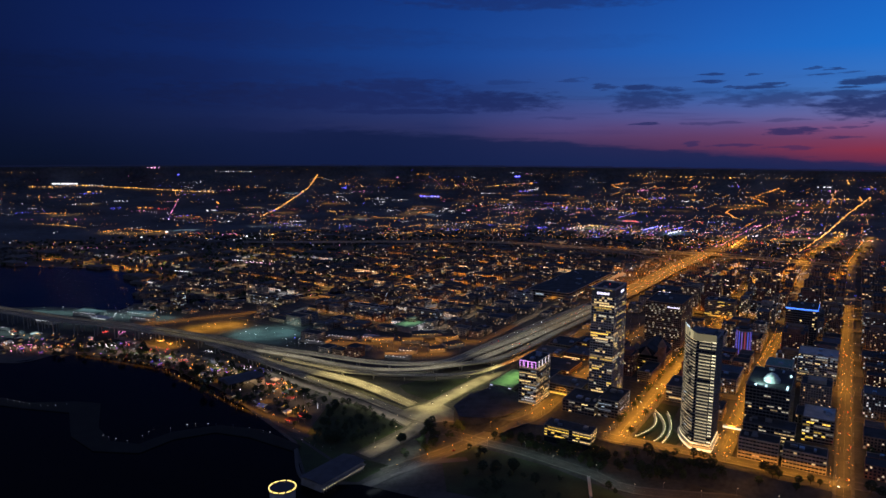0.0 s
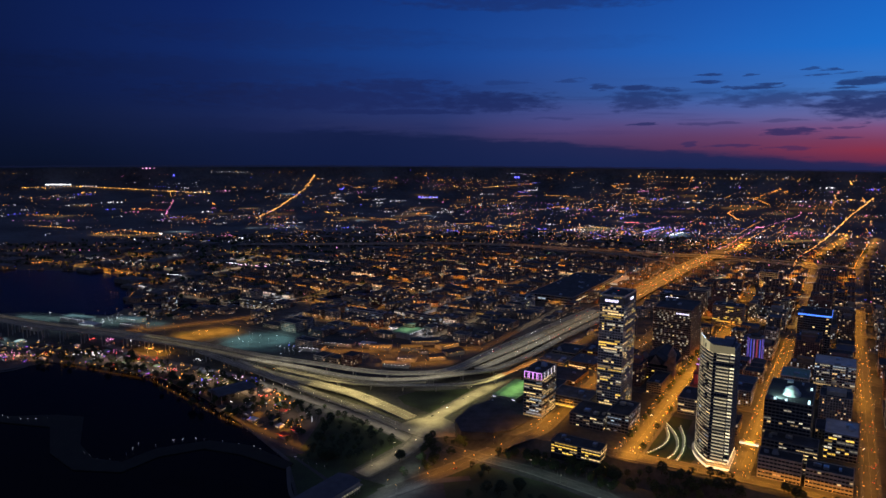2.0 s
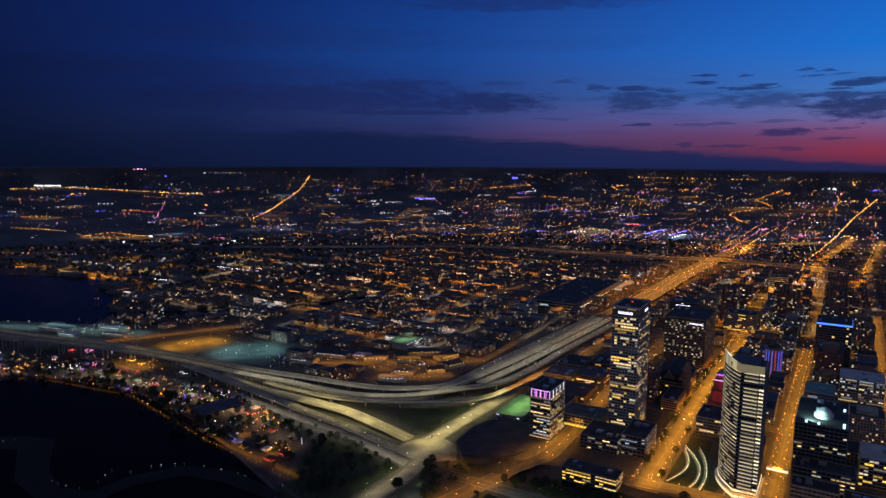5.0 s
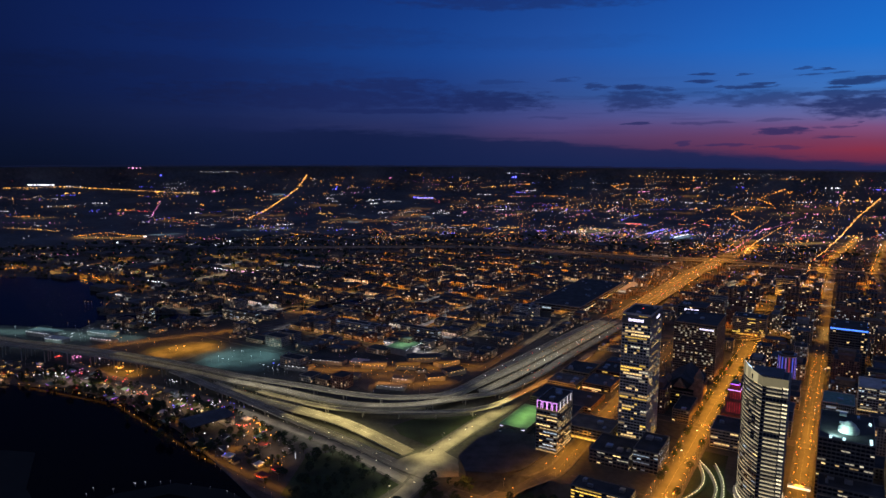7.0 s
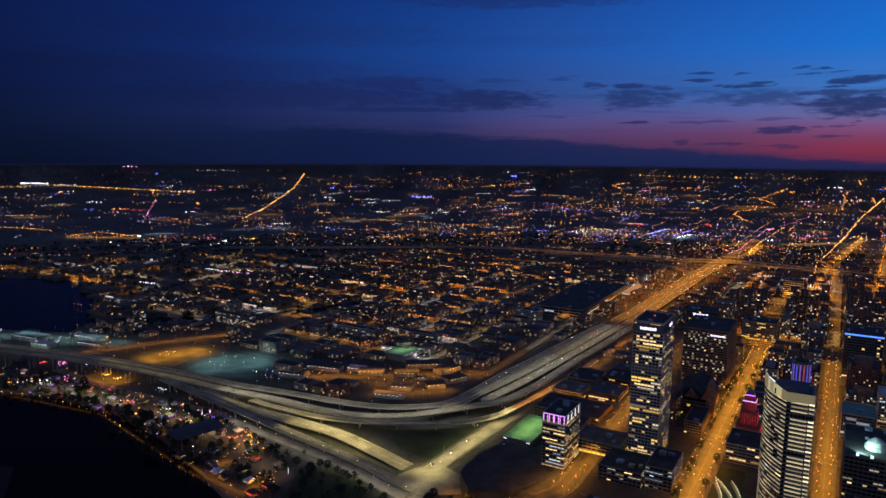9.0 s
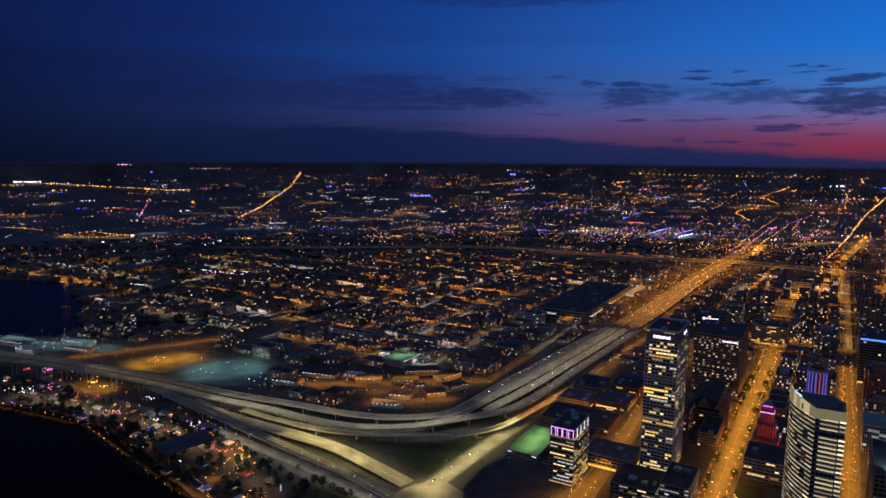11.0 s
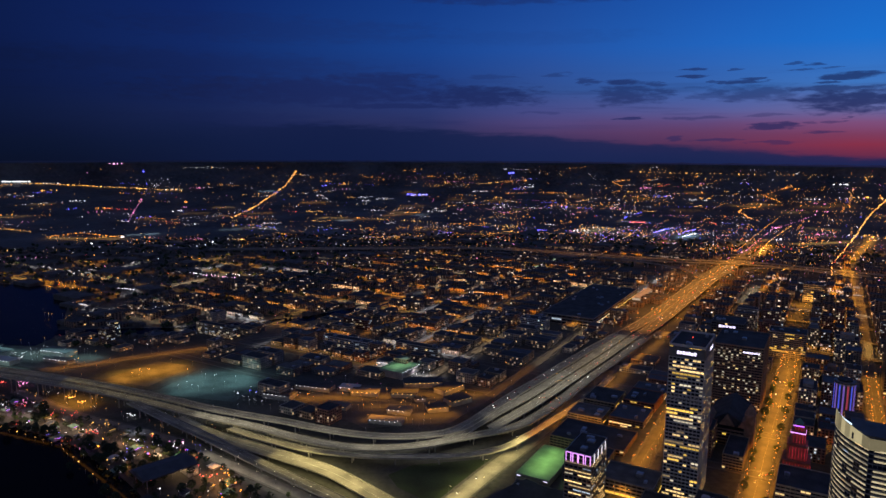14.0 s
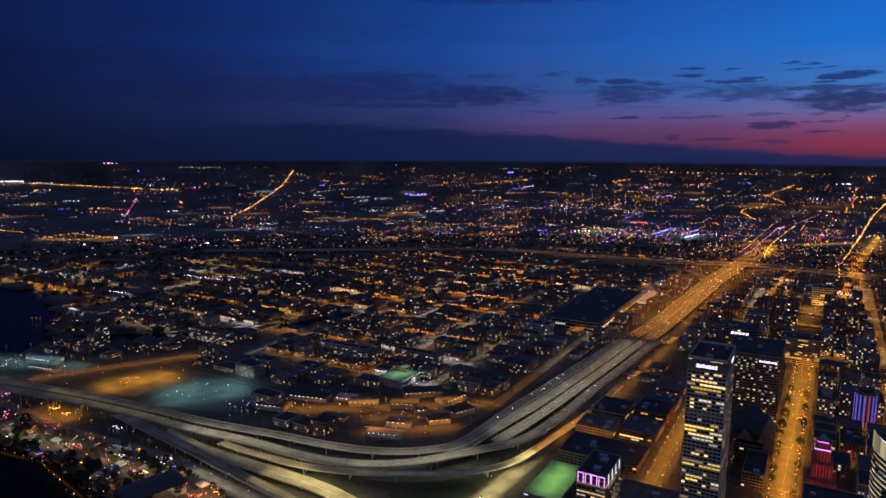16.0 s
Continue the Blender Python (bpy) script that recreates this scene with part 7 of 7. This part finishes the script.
def festival():
    r7 = random.Random(77)
    spots = []
    ground_poly = [(-130, 905), (-255, 1030), (-400, 1190), (-520, 1262), (-600, 1302), (-690, 1275), (-860, 1352), (-790, 1450), (-570, 1375), (-330, 1235), (-225, 1150), (-95, 1005)]
    tries = 0
    while len(spots) < 82 and tries < 5000:
        tries += 1
        x, y = r7.uniform(-860, -95), r7.uniform(900, 1450)
        if inside(x, y, ground_poly) and all(math.hypot(x - a, y - b) > 18 for a, b in spots) and math.hypot(x + 245, y - 1085) > 46 and not near_line(x, y, [(25, 912), (-60, 1012), (-208, 1144), (-250, 1185), (-420, 1290), (-560, 1400)], 16):
            spots.append((x, y))
    for x, y in spots:
        roof, glow, label = r7.choice((("tent_fabric", "lit_warm", "white tent roof over a lit stand"), ("red_fabric", "tube_red", "red-lit festival food stand"), ("blue_roof", "lit_cool", "blue-roofed stand with cool light"),
                                       ("tar_roof", "lit_yellow", "dark-roofed beer stand with amber light"), ("tar_roof", "lit_bright", "dark-roofed stand with a bright front"), ("copper_roof", "tube_violet", "green-roofed stand in violet light")))
        pavilion(x, y, r7.uniform(9, 20), r7.uniform(7, 13), r7.uniform(3.5, 5.5), r7.choice((-42, 48, 54)), roof, glow, label)
    # covered stage
    ob = thing("stage_roof", "large dark-blue stage roof with a white floodlit front", "stage", -245, 1085, 0.12, 40)
    for x in (-26, 26):
        for y in (-16, 16):
            part("mast", Geo().tube((x, y, 0), (x, y, 15), 0.7, 0.6, 8), "galvanised", ob)
    part("roof", Geo().prism([(-32, -20), (32, -20), (36, 0), (32, 20), (-32, 20)], 15, 16.2).gable(-30, 30, -18, 18, 16.2, 20), "blue_roof", ob)
    part("stage_house", Geo().box(22, 34, -14, 14, 0, 15), "pale_panel", ob, "white floodlit stage wall")
    # the floodlight on this wall is an added emissive plate
    part("floodlit_front", Geo().box(34.02, 34.4, -13, 13, 2, 13), "lit_front", ob, "white front, floodlight painted as glow")
    # white mast and shell by the drive
    ob = thing("light_mast", "tall white illuminated mast", "mast", -112, 982)
    part("mast", Geo().box(-0.5, 0.5, -0.5, 0.5, 0, 8), "lit_front", ob)
    part("cap", Geo().cone([(-1.0, -1.0), (1.0, -1.0), (1.0, 1.0), (-1.0, 1.0)], 8, 9.5), "pale_panel", ob)
    for _ in range(1500):
        x, y = r7.uniform(-860, -95), r7.uniform(895, 1450)
        if inside(x, y, ground_poly):
            lamp(x, y, r7.choice(("bulb_white", "bulb_white", "bulb_amber", "bulb_amber", "bulb_amber", "bulb_sodium", "bulb_sodium", "bulb_sodium", "bulb_amber", r7.choice(("bulb_blue", "bulb_red", "bulb_pink")))), r7.uniform(0.2, 0.5), r7.uniform(4, 9), r7.choice((0.8, 1.0, 1.2, 1.5, 2.0, 2.5)))
    yard = [(-225, 1160), (-330, 1245), (-580, 1390), (-500, 1425), (-300, 1300), (-190, 1205)]
    for _ in range(330):
        x, y = r7.uniform(-580, -190), r7.uniform(1160, 1425)
        if inside(x, y, yard):
            lamp(x, y, r7.choice(("bulb_white", "bulb_amber", "bulb_amber", "bulb_sodium", "bulb_sodium", "bulb_red")), r7.uniform(0.2, 0.5), r7.uniform(4, 8), r7.choice((0.8, 1.0, 1.3, 1.8)))
    for x, y, kind, n in ((-217, 1108, "bulb_red", 9), (-196, 1080, "bulb_red", 9), (-172, 1062, "bulb_sodium", 10), (-174, 1092, "bulb_sodium", 8), (-199, 988, "bulb_blue", 7), (-258, 1174, "bulb_pink", 6), (-250, 1168, "bulb_white", 8), (-309, 1188, "bulb_blue", 8), (-312, 1192, "bulb_white", 6), (-377, 1220, "bulb_red", 14), (-380, 1224, "bulb_white", 5),
                          (-428, 1218, "bulb_blue", 8), (-560, 1421, "bulb_pink", 12), (-593, 1424, "bulb_red", 10), (-549, 1328, "bulb_white", 8), (-345, 1270, "bulb_white", 9), (-433, 1330, "bulb_amber", 10), (-460, 1352, "bulb_amber", 10), (-141, 1334, "bulb_blue", 10), (-185, 1352, "bulb_blue", 5)):
        for _ in range(n):
            lamp(x + r7.gauss(0, 5), y + r7.gauss(0, 4), kind, r7.uniform(0.4, 0.8), r7.uniform(4, 7), r7.uniform(1.4, 2.6))
    for x, y, kind, n in ((-520, 1330, "bulb_pink", 14), (-440, 1290, "bulb_red", 14), (-300, 1150, "bulb_blue", 8), (-230, 1150, "bulb_blue", 8), (-170, 1030, "bulb_sodium", 20), (-140, 960, "bulb_sodium", 16), (-380, 1240, "bulb_amber", 20), (-560, 1320, "bulb_white", 16), (-700, 1330, "bulb_pink", 22), (-760, 1350, "bulb_white", 20), (-640, 1320, "bulb_amber", 22), (-670, 1300, "bulb_red", 10)):
        for _ in range(n):
            lamp(x + r7.gauss(0, 12), y + r7.gauss(0, 9), kind, r7.uniform(0.35, 0.7), r7.uniform(4, 8), r7.uniform(1.4, 2.2))


festival()


# ---- sheds and rows of lamps in the yards ----
def shed(label, x, y, w, d, h, rz, roof, glow):
    ob = thing("shed", label, "shed", x, y, 0.1, rz)
    part("wall_block", Geo().box(-w / 2, w / 2, -d / 2, d / 2, 0, h), "grey_concrete", ob)
    part("roof", Geo().box(-w / 2 - 0.8, w / 2 + 0.8, -d / 2 - 0.8, d / 2 + 0.8, h, h + 0.6), roof, ob)
    for k in range(int(w / 7)):
        t = -w / 2 + 3.5 + 7 * k
        part("wall_lamp", Geo().octa(t, -d / 2 - 0.9, h - 0.4, 0.8, 0.6), glow, ob, "bright wall lamp")


shed("low white-lit shed in the yard", 10, 1228, 48, 16, 6, -18, "dark_panel", "lamp_white")
shed("dark shed with a white-lit edge", -100, 1372, 60, 22, 7, -22, "tar_roof", "lamp_white")
shed("small shed with violet-white lamps", -45, 1362, 30, 18, 6, -20, "white_roof", "lamp_white")
shed("long dark depot beside the field", -150, 1340, 46, 26, 8, -22, "tar_roof", "lamp_white")
shed("brown depot on the yard", 40, 1330, 40, 22, 7, -10, "tar_roof", "lamp_amber")
shed("depot with an orange-lit front", 110, 1345, 44, 24, 8, 40, "tar_roof", "lamp_amber")
shed("low depot beside the loop", -60, 1290, 36, 16, 6, -25, "gravel_roof", "lamp_amber")
shed("flat dark depot with a blue-lit edge", 30, 1262, 34, 18, 7, -18, "blue_roof", "lamp_white")
shed("brick shop in sodium light", 84, 1268, 30, 20, 7, 8, "tar_roof", "lamp_amber")
shed("low brown store beside the yard", -20, 1340, 42, 20, 7, -12, "gravel_roof", "lamp_amber")
shed("dark workshop beside the curve", 118, 1296, 36, 24, 8, 30, "tar_roof", "lamp_amber")
shed("small kiosk on the parking yard", 62, 1306, 16, 10, 5, 12, "tar_roof", "lamp_white")
shed("long flat store on the yard", 70, 1372, 60, 26, 9, 2, "tar_roof", "lamp_amber")
shed("low dock office beside the bridge", -820, 1480, 40, 18, 7, -25, "tar_roof", "lamp_white")
shed("dark quay store with white wall lamps", -760, 1530, 50, 20, 8, -25, "tar_roof", "lamp_white")
shed("white-roofed quay shed with wall lamps", -650, 1545, 44, 20, 8, -25, "white_roof", "lamp_white")
shed("small quay shed with amber lamps", -720, 1640, 30, 16, 7, -25, "tar_roof", "lamp_amber")
shed("narrow store by the rail yard", -560, 1545, 60, 14, 6, -25, "gravel_roof", "lamp_white")
shed("green-lit flat garage roof", 36, 1436, 56, 44, 12, 54.5, "deck_paint", "lamp_white")
shed("dock shed by the bridge", -700, 1600, 70, 30, 9, -25, "blue_roof", "lamp_white")
shed("long dock shed with teal light", -580, 1590, 60, 26, 9, -25, "blue_roof", "lamp_white")
row_of_lamps((20, 1425), (55, 1450), 22, 24, 1.4, (0.6, 1.0, 0.7))
for cx, cy, sx, sy, n, kind in ((30, 1290, 70, 30, 40, "bulb_amber"), (-60, 1330, 50, 25, 24, "bulb_sodium"), (-270, 1400, 40, 30, 12, "bulb_white"), (-180, 1330, 30, 25, 22, "bulb_white"), (-390, 1470, 40, 30, 10, "bulb_amber"), (-680, 1590, 90, 30, 40, "bulb_white"), (-520, 1560, 60, 40, 20, "bulb_sodium")):
    for _ in range(n):
        lamp(cx + rnd.gauss(0, sx), cy + rnd.gauss(0, sy), kind, rnd.uniform(0.3, 0.6), rnd.uniform(7, 11), 1.4)
for key, geo in BULBS.items():
    tone = {"sodium": "orange", "amber": "amber", "white": "white", "blue": "blue", "red": "red", "pink": "pink"}[key[5:]]
    solid("city_lights", geo, key, ("countless small " if key[0] == "b" else "bright steady ") + tone + " lamps of the city", "lights", "stuff")
solid("lamp_posts", POSTS, "galvanised", "thin grey lamp posts along the streets", "posts", "stuff")


# ---- cars ----
def car_kind(paint, label):
    ob = thing("car", label, "car", 0, 0, -70, 0, "cars on the roads")
    low = [(-2.2, -0.9), (2.2, -0.9), (2.2, 0.9), (-2.2, 0.9)]
    body = part("body", Geo().prism(low, 0.3, 0.95, [(-2.15, -0.85), (2.1, -0.85), (2.1, 0.85), (-2.15, 0.85)]), paint, ob)
    part("cabin", Geo().prism([(-1.6, -0.8), (0.9, -0.8), (0.9, 0.8), (-1.6, 0.8)], 0.95, 1.45, [(-1.2, -0.65), (0.3, -0.65), (0.3, 0.65), (-1.2, 0.65)]), "dark_glass", ob, "dark glazed cabin")
    for x in (-1.35, 1.35):
        for y in (-0.85, 0.85):
            part("wheel", Geo().tube((x, y - 0.1, 0.32), (x, y + 0.1, 0.32), 0.32, 0.32, 10), "rubber", ob)
    for y in (-0.6, 0.6):
        part("headlight", Geo().box(2.15, 2.25, y - 0.2, y + 0.2, 0.55, 0.8), "headlight_glow", body, "bright headlight")
        part("taillight", Geo().box(-2.26, -2.18, y - 0.2, y + 0.2, 0.6, 0.85), "taillight_glow", body, "red tail light")
    return ob


CARS = [car_kind("car_paint_" + c, l) for c, l in (("dark", "dark car with its lights on"), ("white", "white car with its lights on"), ("red", "red car with its lights on"), ("silver", "silver car with its lights on"))]


def traffic():
    r8 = random.Random(3)

    def run(pts, offs, gap, zoff):
        line = smooth_line(pts, gap)
        for k, (p, s) in enumerate(zip(line[:-1], sides_of(line))):
            w = line[k + 1] - p
            for o in offs:
                if r8.random() < 0.42:
                    q = p + s * o + w.normalized() * r8.uniform(0, gap * 0.6)
                    fwd = math.degrees(math.atan2(w.y, w.x)) + (180 if o > 0 else 0)
                    tilt = 0
                    copy_thing(r8.choice(CARS), pose(q.x, q.y, q.z + (w.z / w.length) * 0 + zoff, 0, tilt, fwd))

    run([(*G(850, 238), 16.6), (*G(1100, 238), 16.6)], (-8, -3, 3, 8), 34, 0.0)
    run([(*G(860, 116), 16.6), (*G(1120, 116), 16.6)], (-4, 4), 42, 0.0)
    run([(*G(830, -13), 16.6), (*G(1140, -10), 16.6)], (-4, 4), 46, 0.0)
    run([(60, 985, 0.2), (184, 1140, 0.2)], (-5, 5), 34, 0.0)
    run([(0, 776, 0.25), (70, 824, 0.25), (*G(745, 412), 0.3)], (-4, 4), 34, 0.0)
    run([(163, 1246, 9.5), (206, 1300, 9), (253, 1355, 8.5), (306, 1419, 8), (383, 1510, 7.6), (480, 1618, 7.2)], (-4, 0.5, 4), 26, 0.02)
    run([(197, 1191, 8.8), (238, 1234, 8.4), (287, 1293, 8), (340, 1362, 7.5), (432, 1472, 7), (535, 1600, 6.6)], (-4, 4), 26, 0.02)
    run([(237, 1272, 8.5), (284, 1328, 8.1), (337, 1392, 7.7), (414, 1485, 7.2), (512, 1605, 6.8)], (-3, 3), 26, 0.02)


traffic()
for m in CARS:
    for o in [*m.children_recursive, m]:
        bpy.data.objects.remove(o)
